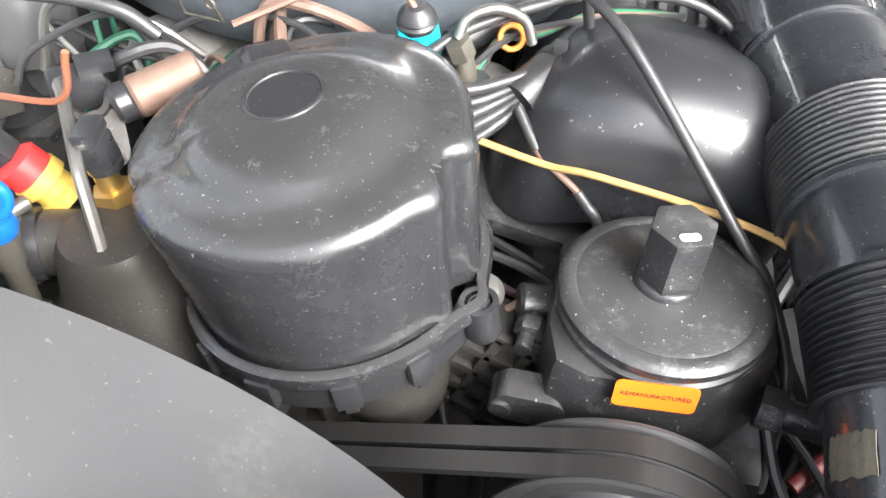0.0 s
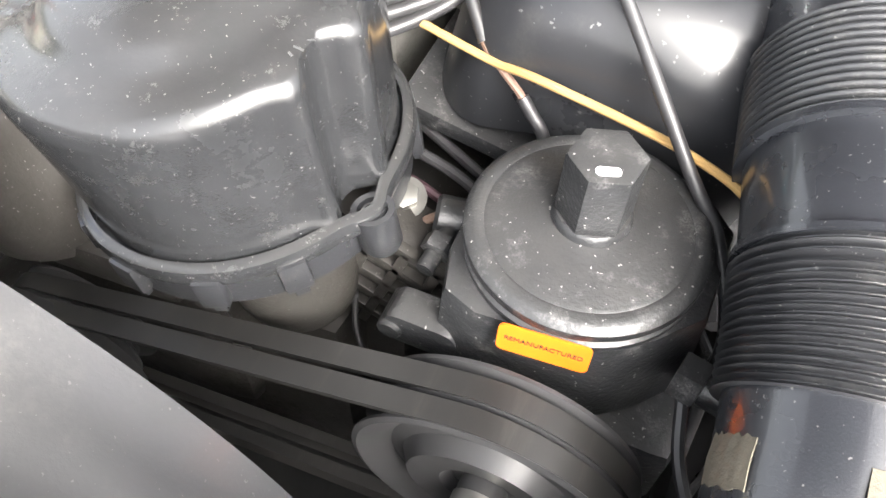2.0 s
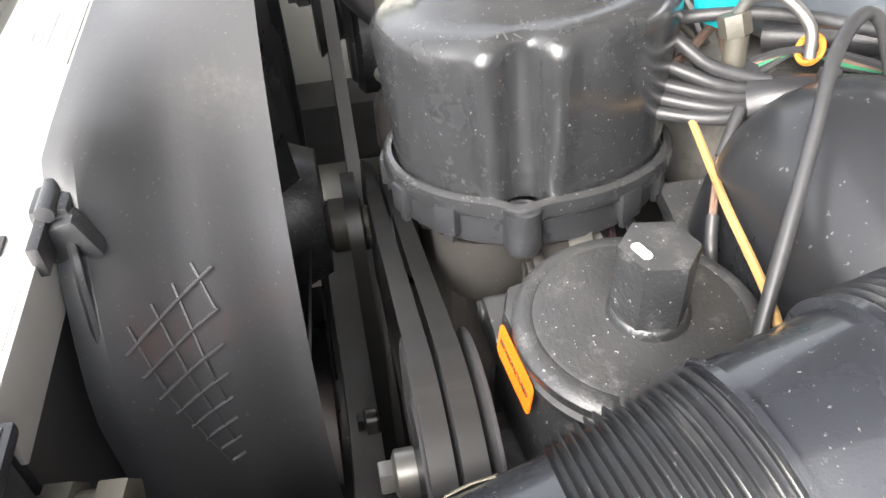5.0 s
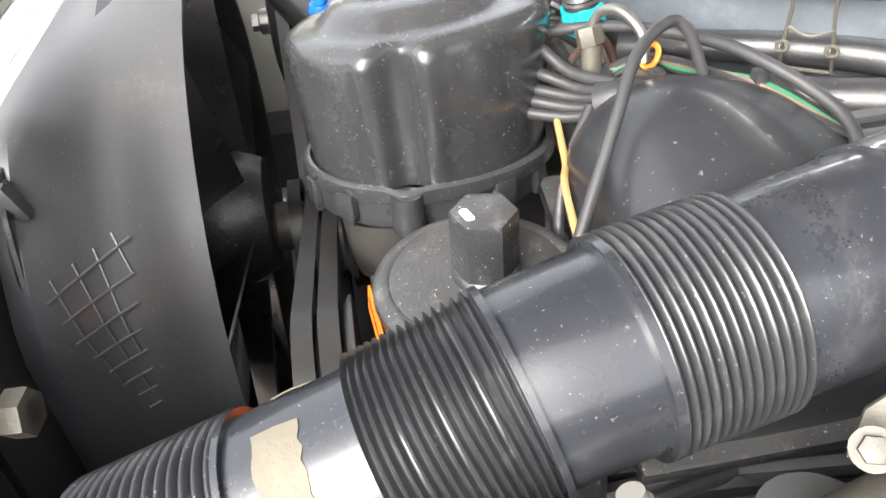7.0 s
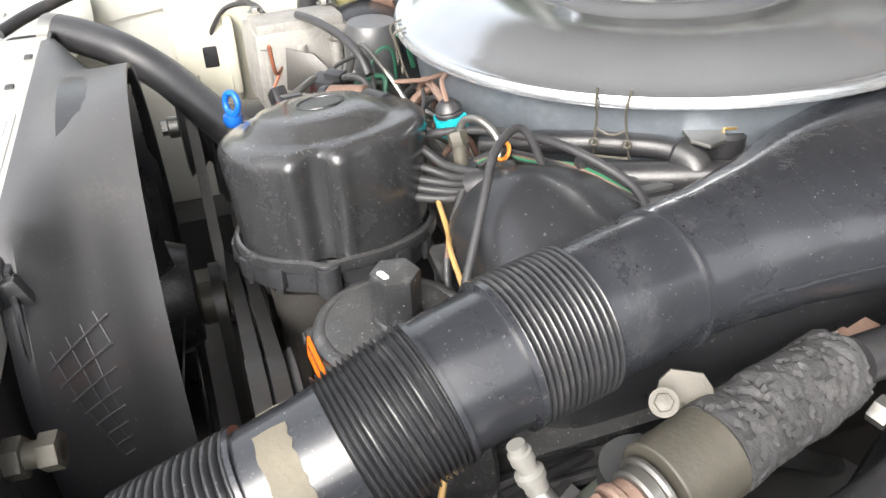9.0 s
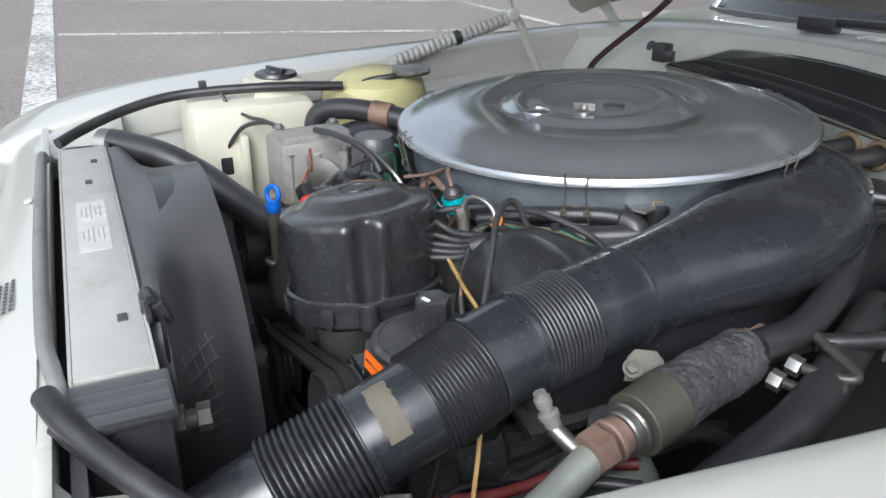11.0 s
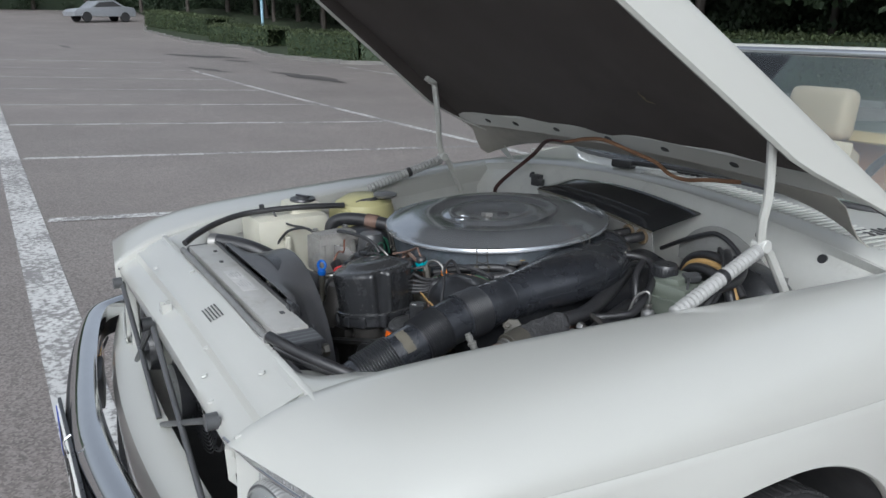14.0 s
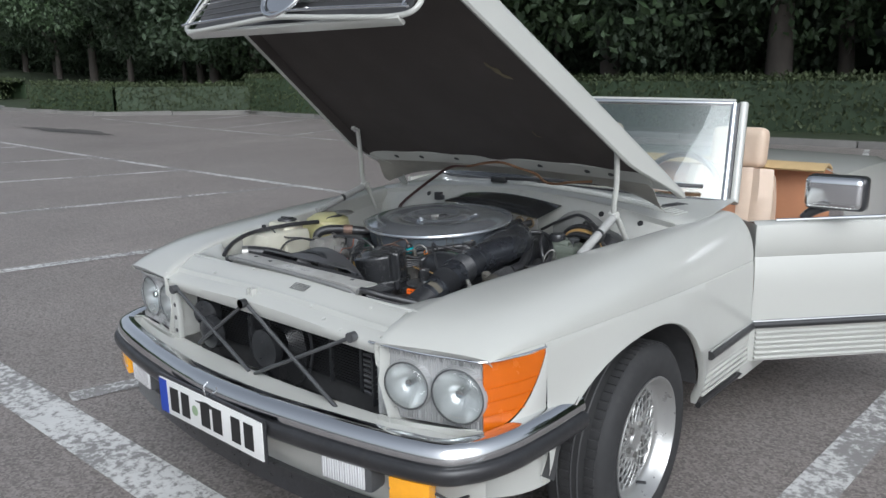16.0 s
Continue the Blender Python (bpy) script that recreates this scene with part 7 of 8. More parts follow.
# ---- block and camshaft covers ----
block = thing("engine_block", "oil-stained cast V8 engine block low in the bay", "engine", pose(0, 0.95, 0.4))
wp("crankcase", join(box(0.36, 0.75, 0.3, 0.03, pose(0, 1.0, 0.5)), box(0.26, 0.06, 0.22, 0.02, pose(0.02, 0.625, 0.55)), rod((-0.1, 0.56, 0.545), (-0.1, 0.65, 0.545), 0.05, 24)), GRIME, block)
wp("intake_manifold", join(box(0.2, 0.5, 0.12, 0.04, pose(0.02, 1.0, 0.73))), ALU, block, "cast aluminium intake manifold")
for s in (1, -1):
    for k in range(4):
        wp("intake_runner", tube([(0.02 + s * 0.05, 0.8 + 0.13 * k, 0.76), (0.02 + s * 0.12, 0.8 + 0.13 * k, 0.775), (0.02 + s * 0.17, 0.8 + 0.13 * k, 0.72)], 0.022, 14), ALU, block)
mb = wp("mount_bracket", box(0.1, 0.03, 0.09, 0.008, pose(0.165, 0.635, 0.70, 0, 20, 0)), GRIME, block, "ribbed aluminium bracket")
for k in range(5):
    wp("bracket_rib", box(0.1, 0.006, 0.006, 0.001, pose(0.165, 0.617, 0.67 + 0.02 * k, 0, 25, 0)), GRIME, mb)
for k in range(4):
    wp("bracket_rib", box(0.006, 0.006, 0.09, 0.001, pose(0.13 + 0.02 * k, 0.617, 0.70, 0, 20, 0)), GRIME, mb)
bolt("bolt", (0.17, 0.645, 0.745), (0.2, -0.3, 1), 0.008, 0.007, STEEL, block)
ENAMEL = mat("black_enamel", (0.024, 0.025, 0.028), 0.3, vary=0.3, scale=30, coat=0.15, dirt=(0.07, 0.068, 0.062), dirt_amount=0.2, dirt_scale=25, specks=0.3, speck_scale=220)
for s, nm in ((1, 0), (-1, 1)):
    cc = thing("camshaft_cover", "glossy black enamelled camshaft cover with a finned top", "engine cover", pose(s * 0.245, 0.95, 0.68), group="camshaft covers")
    rows = []
    for y in [0.697 + 0.055 * (1 - math.cos(math.pi / 2 * k / 9)) for k in range(10)] + [0.752 + 0.09 * k / 6 for k in range(1, 7)] + [0.842 + 0.45 * k / 5 for k in range(1, 6)]:
        e = 1 - max(0.0, (0.752 - y) / 0.055) ** 2 if y < 0.752 else 1.0
        e = math.sqrt(max(0.0, e))
        row = []
        for k in range(57):
            a = math.pi * (k / 56 * 1.16 - 0.08)
            cx, sz = math.cos(a), math.sin(a)
            rr = 1 / (abs(cx) ** 2.6 + abs(sz) ** 2.6) ** (1 / 2.6)
            low = 1 - 0.24 * min(1.0, max(0.0, (y - 0.76) / 0.07))
            row.append(Vector((0.098 * rr * cx * (0.6 + 0.4 * e), y, 0.1 * rr * sz * (0.55 + 0.45 * e) * low)))
        rows.append([Matrix.Translation((s * 0.25, 0.004, 0.755)) @ pose(0, 0, 0, 0, s * 12, 0) @ p for p in row])
    rows.insert(0, [Vector((sum(p.x for p in rows[0]) / 57, 0.696, sum(p.z for p in rows[0]) / 57 - 0.01))] * 57)
    wp("cover", sheet(rows), ENAMEL, cc)
    for k in range(6):
        wp("fin", box(0.006, 0.4, 0.006, 0.0015, Matrix.Translation((s * 0.25, 1.0, 0.755)) @ pose(0, 0, 0, 0, s * 12, 0) @ pose(-0.035 + 0.014 * k, 0.03, 0.0775)), PLASTIC_GREY, cc)
    wp("gasket_flange", box(0.215, 0.6, 0.012, 0.003, Matrix.Translation((s * 0.25, 1.0, 0.755)) @ pose(0, 0, 0, 0, s * 12, 0) @ pose(0, 0, -0.028)), CAST_BLACK, cc)

# compressor and brackets beyond the fan
cmp_ = thing("compressor", "black air conditioning compressor on an oily bracket", "compressor", pose(-0.25, 0.64, 0.69))
body = wp("body", rod((-0.25, 0.55, 0.69), (-0.25, 0.76, 0.69), 0.062, 36, 0.006), CAST_BLACK, cmp_)
wp("end_cover", rod((-0.25, 0.752, 0.69), (-0.25, 0.775, 0.69), 0.054, 32, 0.005), CAST_BLACK, cmp_)
wp("clutch", rod((-0.25, 0.545, 0.69), (-0.25, 0.558, 0.69), 0.05, 32, 0.003), PULLEYM, cmp_)
wp("bracket", box(0.12, 0.16, 0.1, 0.012, pose(-0.165, 0.68, 0.70)), GRIME, cmp_, "oil-stained bracket")
for k in range(3):
    bolt("bolt", (-0.13 - 0.035 * k, 0.62, 0.752), (0, 0, 1), 0.0065, 0.006, STEEL, cmp_)
    wp("pipe", tube([(-0.22 - 0.03 * k, 0.7, 0.75), (-0.225 - 0.03 * k, 0.72, 0.775), (-0.27 - 0.02 * k, 0.74, 0.78), (-0.34, 0.72 + 0.03 * k, 0.74), (-0.42, 0.7, 0.66)], 0.008, 12), RUBBER, cmp_)

# ---- air cleaner and intake duct ----
ac = thing("air_cleaner", "large round galvanised steel air cleaner with wire clips", "air filter", pose(0.03, 0.985, 0.80))


def lid_radius(a, r, z):
    d = math.cos(a - radians(52))
    return r * (1 + 0.06 * max(0.0, d) ** 3 * min(1.0, r / 0.2) ** 2)


LM = pose(0.0, 1.0, 0.8155, 2.7, 0, 0) @ Matrix.Diagonal((0.967, 0.967, 1, 1))
LIDP = [(0, 0.094), (0.045, 0.0945), (0.07, 0.0965), (0.078, 0.101), (0.086, 0.105), (0.11, 0.1065), (0.118, 0.1045), (0.124, 0.1005), (0.136, 0.1), (0.143, 0.1045), (0.2, 0.1035), (0.228, 0.0995),
        (0.252, 0.091), (0.262, 0.0865), (0.268, 0.088), (0.271, 0.0875), (0.2735, 0.084), (0.2735, 0.079), (0.27, 0.077), (0.25, 0.077)]
lidp = wp("lid", lathe(LIDP, 120, LM, lid_radius), ZINC, ac, "bright pressed steel lid with rings")
wp("wing_nut", join(lathe([(0, 0), (0.012, 0), (0.012, 0.005), (0.006, 0.008), (0.005, 0.014), (0, 0.014)], 20, LM @ pose(0.022, -0.033, 0.0945)), box(0.03, 0.003, 0.009, 0.001, LM @ pose(0.022, -0.033, 0.105, 0, 0, 40))), STEEL, lidp)
wp("hole", join(ring(0.013, 0.002, LM @ pose(0.01, 0.024, 0.0955), 24, 6), lathe([(0, 0), (0.012, 0), (0, 0.0006)], 20, LM @ pose(0.01, 0.024, 0.0955))), DARK, lidp)
wp("badge", join(ring(0.017, 0.0015, LM @ pose(0.0145, -0.1005, 0.1065), 28, 6), lathe([(0, 0), (0.016, 0), (0.016, 0.0008), (0, 0.0008)], 24, LM @ pose(0.0145, -0.1005, 0.1052))), ZINC, lidp, "plain round embossed badge")
wp("pan", lathe([(0.1, -0.01), (0.225, -0.005), (0.243, 0.006), (0.252, 0.03), (0.255, 0.06), (0.256, 0.0745), (0.266, 0.0765), (0.266, 0.078), (0, 0.078)], 96, LM, lid_radius), mat("zinc_pan", (0.19, 0.215, 0.245), 0.38, metal=0.5, vary=0.28, scale=120, bump=0.12, bump_scale=350, dirt=(0.25, 0.25, 0.25), dirt_amount=0.25, dirt_scale=25), ac, "mottled grey-blue zinc pan")
for a in (-39, -97, 15, 80, 150, 215):
    M = LM @ pose(0, 0, 0, 0, 0, a) @ pose(0.262 * (1 + 0.06 * max(0.0, math.cos(radians(a - 52))) ** 3), 0, 0.062)
    wire = []
    for s in (-1, 1):
        wire.append(tube([M @ Vector(p) for p in ((0.004, s * 0.014, -0.028), (0.01, s * 0.013, -0.01), (0.014, s * 0.011, 0.01), (0.016, s * 0.012, 0.024), (0.004, s * 0.013, 0.0285))], 0.0011, 6))
        wire.append(ring(0.003, 0.0011, M @ pose(0.012, s * 0.013, -0.012, 0, 90, 0), 12, 6))
    wire.append(tube([M @ Vector((0.004, -0.014, -0.028)), M @ Vector((0.004, 0.014, -0.028))], 0.0011, 6))
    wire.append(tube([M @ Vector((0.012, -0.013, 0.0)), M @ Vector((0.014, 0, -0.004)), M @ Vector((0.012, 0.013, 0.0))], 0.0011, 6))
    wp("wire_clip", join(*wire), BRACKET, ac, "sprung wire clip")
wp("bracket", join(prism([(-0.03, -0.02), (0.05, -0.012), (0.06, 0.0), (0.05, 0.014), (-0.03, 0.03)], 0.003, 0.0005, pose(0.194, 0.909, 0.862, 0, 0, -20)), box(0.03, 0.002, 0.03, 0.0005, pose(0.179, 0.919, 0.872, 0, 0, -40))), STEEL, ac, "pale folded support bracket")
bolt("bracket_bolt", (0.224, 0.921, 0.8655), (0, 0, 1), 0.0075, 0.008, BRASS, ac, "brassy hexagon bolt")
wp("rubber_mount", rod((0.224, 0.921, 0.825), (0.224, 0.921, 0.862), 0.017, 24, 0.003), RUBBER, ac)
hose_e = thing("breather_hose", "black rubber breather hose bending under the air cleaner", "hose", pose(0.25, 0.84, 0.82))
wp("hose", tube([(0.122, 0.76, 0.833), (0.16, 0.80, 0.844), (0.19, 0.84, 0.849), (0.218, 0.872, 0.851), (0.238, 0.884, 0.846), (0.245, 0.882, 0.832), (0.24, 0.872, 0.812)], lambda t: 0.0095 if t < 0.55 else 0.0135, 16), RUBBER, hose_e)

duct = thing("intake_duct", "black plastic air intake duct with ribbed bellows, dusty", "air duct", pose(0.368, 0.55, 0.74))
AX = curve_points([(0.376, 0.35, 0.705), (0.3775, 0.44, 0.744), (0.3775, 0.53, 0.7785), (0.3755, 0.579, 0.7945), (0.367, 0.6325, 0.8115), (0.3605, 0.675, 0.819), (0.352, 0.7327, 0.826), (0.3425, 0.78, 0.828), (0.335, 0.82, 0.829)], 12)


def axis_at(y):
    for a, b in zip(AX, AX[1:]):
        if a.y <= y <= b.y:
            return a.lerp(b, (y - a.y) / (b.y - a.y))
    return AX[0] if y < AX[0].y else AX[-1]


def plain_run(name, y0, y1, r0, r1, label="", parent=duct, n=10):
    pts = [axis_at(y0 + (y1 - y0) * k / n) for k in range(n + 1)]
    return wp(name, sweep(pts, lambda t: r0 + (r1 - r0) * t, 40), DUCT, parent, label)


def bellows(y0, y1, count, r, dr=0.0038, sharp=False):
    n = count * 8
    pts = [axis_at(y0 + (y1 - y0) * k / n) for k in range(n + 1)]

    def rad_(t):
        s = (t * count) % 1.0
        if sharp:
            return r - dr * 0.5 + dr * abs(math.cos(math.pi * s)) ** 3
        return r + dr * abs(math.sin(math.pi * s)) ** 0.8 - dr * 0.5
    return wp("bellows", sweep(pts, rad_, 40), RIBM, duct, "ribbed flexible bellows")


RIBM = mat("bellows_plastic", (0.026, 0.027, 0.03), 0.34, vary=0.25, scale=60, dirt=(0.2, 0.195, 0.185), dirt_amount=0.22, dirt_scale=60, specks=0.35, coat=0.4, coat_rough=0.12, toplight_dust=0.0)
plain_run("nose", 0.36, 0.462, 0.037, 0.0385)
bellows(0.462, 0.53, 14, 0.0415)
plain_run("cuff", 0.53, 0.581, 0.0395, 0.041)
bellows(0.58, 0.632, 15, 0.0435, 0.0036, True)
wp("collar", sweep([axis_at(0.631), axis_at(0.634)], 0.0452, 40), DUCT, duct)
plain_run("cuff", 0.633, 0.676, 0.0425, 0.0435)
bellows(0.676, 0.7285, 13, 0.0458)
wp("collar", sweep([axis_at(0.5285), axis_at(0.5315)], 0.0425, 40), DUCT, duct)
wp("collar", sweep([axis_at(0.674), axis_at(0.6785)], 0.0475, 40), DUCT, duct)
plain_run("cuff", 0.728, 0.793, 0.044, 0.0455)
wp("collar", sweep([axis_at(0.7905), axis_at(0.794)], 0.0478, 40), DUCT, duct)
# masking tape, laid round the cuff
c0 = axis_at(0.548)
c1 = axis_at(0.56)
d = (c1 - c0).normalized()
side = d.cross(Vector((0, 0, 1))).normalized()
upv = side.cross(d)
for a_hi, a_lo in ((92, 22), (178, 142)):
    rows = []
    for k in range(13):
        a = radians(a_hi + (a_lo - a_hi) * k / 12)
        rr = 0.0408 + 0.0002 * math.sin(k * 2.1)
        out = side * math.cos(a) + upv * math.sin(a)
        rows.append([c0 + d * (-0.006 + 0.0007 * math.sin(k * 1.3)) + out * rr, c0 + d * 0.004 + out * (rr + 0.0007), c0 + d * (0.013 + 0.0009 * math.sin(k * 2.6)) + out * rr])
    wp("tape_patch", sheet(rows, 0.0006), TAPE, duct, "torn strip of old masking tape")

snork = thing("air_horn", "wide black plastic intake horn curving into the air cleaner", "air duct", pose(0.33, 0.95, 0.8))
ST = [((0.338, 0.793, 0.8285), 0.046, 0.046), ((0.334, 0.835, 0.833), 0.048, 0.046), ((0.329, 0.885, 0.838), 0.057, 0.046), ((0.32, 0.945, 0.842), 0.074, 0.046), ((0.302, 1.01, 0.844), 0.084, 0.047), ((0.265, 1.08, 0.846), 0.086, 0.046), ((0.2, 1.15, 0.846), 0.085, 0.045), ((0.12, 1.19, 0.842), 0.07, 0.043), ((0.05, 1.2, 0.84), 0.06, 0.04)]
cs = curve_points([s[0] for s in ST], 6)
rows = []
for i, p in enumerate(cs):
    dd = (cs[min(i + 1, len(cs) - 1)] - cs[max(i - 1, 0)]).normalized()
    sd = dd.cross(Vector((0, 0, 1))).normalized()
    uu = sd.cross(dd)
    q = i / 6
    j = min(int(q), len(ST) - 2)
    w = ST[j][1] + (ST[j + 1][1] - ST[j][1]) * (q - j)
    h = ST[j][2] + (ST[j + 1][2] - ST[j][2]) * (q - j)
    row = []
    for k in range(40):
        a = 2 * math.pi * k / 40
        e = 2.0 + 0.7 * min(1.0, max(0.0, (w - 0.045) / 0.03))
        rr = 1 / (abs(math.cos(a)) ** e + abs(math.sin(a)) ** e) ** (1 / e)
        row.append(p + sd * (w * rr * math.cos(a)) + uu * (h * rr * math.sin(a)))
    rows.append(row)
wp("horn", sheet(rows, 0.0, True), DUCT, snork)
seam = [r_[0] + (r_[0] - cs[i]).normalized() * 0.001 for i, r_ in enumerate(rows)]
wp("mould_seam", sweep(seam[4:], 0.0012, 6), DUCT, snork)

# ---- pipes and hoses on the near side ----
ap = thing("air_conditioning_pipe", "weathered refrigerant pipe with a charred wrap and a clamp bracket", "pipe", pose(0.46, 0.75, 0.74))
P0, P1, P2, P3 = Vector((0.5, 0.585, 0.765)), Vector((0.474, 0.668, 0.789)), Vector((0.456, 0.745, 0.797)), Vector((0.425, 0.855, 0.795))
D1 = (P2 - P1).normalized()
wrap = sweep([P2 + (P3 - P2) * (k / 60) for k in range(-2, 61)], 0.0255, 64)
for v in wrap.verts:
    a = P2 + (P3 - P2) * ((v.co - P2).dot(P3 - P2) / (P3 - P2).length_squared)
    crack = noise.noise(v.co * 95)
    v.co += (v.co - a).normalized() * (0.0022 * noise.noise(v.co * 40) + (0.0012 if abs(crack) > 0.07 else -0.0012) + 0.0007 * noise.noise(v.co * 300))
wp("wrap", wrap, SOOT, ap, "charred and cracked foam wrap")
wp("clamp", rod(P2 - D1 * 0.044, P2 - D1 * 0.002, 0.0275, 32, 0.001), BRACKET, ap, "weathered sheet metal clamp")
wp("clamp_tab", join(prism([(-0.018, 0), (0.018, 0), (0.015, 0.018), (0.009, 0.026), (-0.009, 0.027), (-0.015, 0.02)], 0.003, 0.0005, Matrix.Translation(P2 + Vector((-0.024, -0.006, 0.006))) @ pose(0, 0, 0, 62, 0, 62))), BRACKET, ap)
bolt("clamp_bolt", (0.437, 0.72, 0.824), (0.55, -0.42, 0.75), 0.0055, 0.005, BRACKET, ap)
bolt("rivet", (0.4665, 0.729, 0.8135), (0.55, -0.3, 0.75), 0.003, 0.003, STEEL, ap)
for a, b, r, m_ in ((0.30, 0.36, 0.0225, STEEL), (0.20, 0.31, 0.0195, STEEL), (0.1, 0.2, 0.0165, RUST), (0.02, 0.1, 0.0185, RUST)):
    A, B = P2 - (P2 - P1) * (0.95 - a), P2 - (P2 - P1) * (0.95 - b)
    wp("fitting", rod(A, B, r, 28, 0.0015), m_, ap)
wp("nut", hexnut(0.019, 0.02, along(P1 + (P2 - P1) * 0.02, P1 - (P2 - P1))), RUST, ap, "rust-brown copper coloured nut")
wp("pipe", tube([P1, P1.lerp(P0, 0.3), P1.lerp(P0, 0.6), P0, P0 + Vector((0.02, -0.06, -0.03))], 0.0135, 18), mat("verdigris_pipe", (0.34, 0.36, 0.32), 0.5, metal=0.5, vary=0.2, dirt=(0.2, 0.19, 0.16), dirt_amount=0.3, dirt_scale=40), ap, "dull green-grey alloy pipe")
V0, V1 = Vector((0.447, 0.64, 0.799)), Vector((0.437, 0.63, 0.829))
wp("service_valve", lathe([(0, 0), (0.0068, 0), (0.0068, 0.0068), (0.0084, 0.00765), (0.0084, 0.0119), (0.0056, 0.0136), (0.0056, 0.0187), (0.0068, 0.01912), (0.0068, 0.0255), (0.0052, 0.02635), (0.0052, 0.0306), (0, 0.0306)], 24, along(V0, V1)), mat("white_alloy", (0.24, 0.236, 0.22), 0.4, metal=0.3, vary=0.08), ap, "pale alloy service valve")
wp("valve_stem", tube([(0.482, 0.655, 0.785), (0.465, 0.648, 0.788), (0.447, 0.64, 0.797)], 0.007, 12), STEEL, ap)
E0 = P3
wp("nut", hexnut(0.021, 0.02, along(E0, E0 + (P3 - P2))), RUST, ap, "rusty pipe nut")
wp("nut", hexnut(0.018, 0.022, along(E0 + (P3 - P2).normalized() * 0.022, E0 + (P3 - P2) * 3)), RUST, ap)
for k in range(2):
    q = P3 + Vector((0.03, 0.004 + 0.02 * k, -0.006 + 0.01 * k))
    wp("branch_nut", hexnut(0.0095, 0.012, along(q, q + Vector((0.03, 0.01, -0.004)))), STEEL, ap)
    wp("branch_pipe", tube([q + Vector((0.012, 0.004, 0)), q + Vector((0.032, 0.014, 0)), q + Vector((0.045, 0.035 - 0.005 * k, 0.004)), (0.457 - 0.011 * k, 0.928 - 0.01 * k, 0.807 + 0.005 * k)], 0.0052, 12), GRIME, ap)
settle(ap, (0, 0, 0), (-0.016, 0.027, -0.012))
hs = thing("coolant_hoses", "group of black rubber hoses behind the refrigerant pipe", "hose", pose(0.42, 0.95, 0.76))
wp("hose", tube([(0.42, 0.885, 0.797), (0.418, 0.935, 0.8), (0.402, 0.985, 0.807), (0.372, 1.045, 0.814), (0.339, 1.098, 0.82), (0.3, 1.16, 0.822)], 0.0155, 16), RUBBER, hs)
wp("hose", tube([(0.43, 0.945, 0.793), (0.441, 0.961, 0.795), (0.456, 0.992, 0.797), (0.465, 1.02, 0.8), (0.453, 1.062, 0.815), (0.414, 1.126, 0.835), (0.378, 1.16, 0.855), (0.345, 1.16, 0.866), (0.318, 1.139, 0.868)], 0.0085, 14), RUBBER, hs)
wp("hose", tube([(0.36, 1.15, 0.862), (0.372, 1.12, 0.845), (0.392, 1.1, 0.82), (0.41, 1.09, 0.78)], 0.0075, 12), RUBBER, hs)
wp("hose", tube([(0.52, 0.7, 0.74), (0.5, 0.8, 0.755), (0.485, 0.88, 0.77), (0.44, 0.98, 0.775), (0.38, 1.1, 0.77)], 0.02, 16), RUBBER, hs)
wp("hose_end", join(rod((0.287, 1.143, 0.868), (0.303, 1.139, 0.868), 0.0105, 16, 0.002), rod((0.3, 1.14, 0.868), (0.32, 1.135, 0.868), 0.008, 16)), TANK, hs, "cream plastic connector")
jug = thing("windscreen_fluid_bottle", "grimy translucent bottle low under the intake duct", "bottle", pose(0.42, 0.72, 0.6))
wp("bottle", lathe([(0, 0), (0.035, 0), (0.04, 0.01), (0.04, 0.06), (0.03, 0.08), (0.022, 0.085), (0.022, 0.1), (0, 0.1)], 28, pose(0.415, 0.745, 0.64)), FLUID, jug)
wp("cap", lathe([(0, 0), (0.026, 0), (0.026, 0.015), (0, 0.017)], 28, pose(0.415, 0.745, 0.74)), PLASTIC_GREY, jug)
pale = thing("washer_hose", "pale plastic hose with a black sleeve low beside the pump", "hose", pose(0.33, 0.52, 0.66))
wp("hose", tube([(0.375, 0.57, 0.705), (0.36, 0.548, 0.7), (0.335, 0.522, 0.69), (0.315, 0.5, 0.675), (0.3, 0.48, 0.65)], 0.0045, 10), WASHER, pale)
wp("sleeve", tube([(0.33, 0.6, 0.733), (0.338, 0.575, 0.72), (0.355, 0.552, 0.706), (0.375, 0.54, 0.69)], 0.0032, 8), WIRE, pale)
red = thing("red_cable", "red and black battery cable low in the bay", "cable", pose(0.4, 0.66, 0.7))
wp("lead", tube([(0.36, 0.6, 0.68), (0.4, 0.64, 0.705), (0.44, 0.69, 0.745), (0.46, 0.73, 0.75)], 0.005, 10), mat("red_cable_skin", (0.1, 0.014, 0.014), 0.5), red)
wp("lead", tube([(0.37, 0.59, 0.675), (0.41, 0.632, 0.7), (0.45, 0.68, 0.74), (0.48, 0.72, 0.745)], 0.006, 10), WIRE, red)

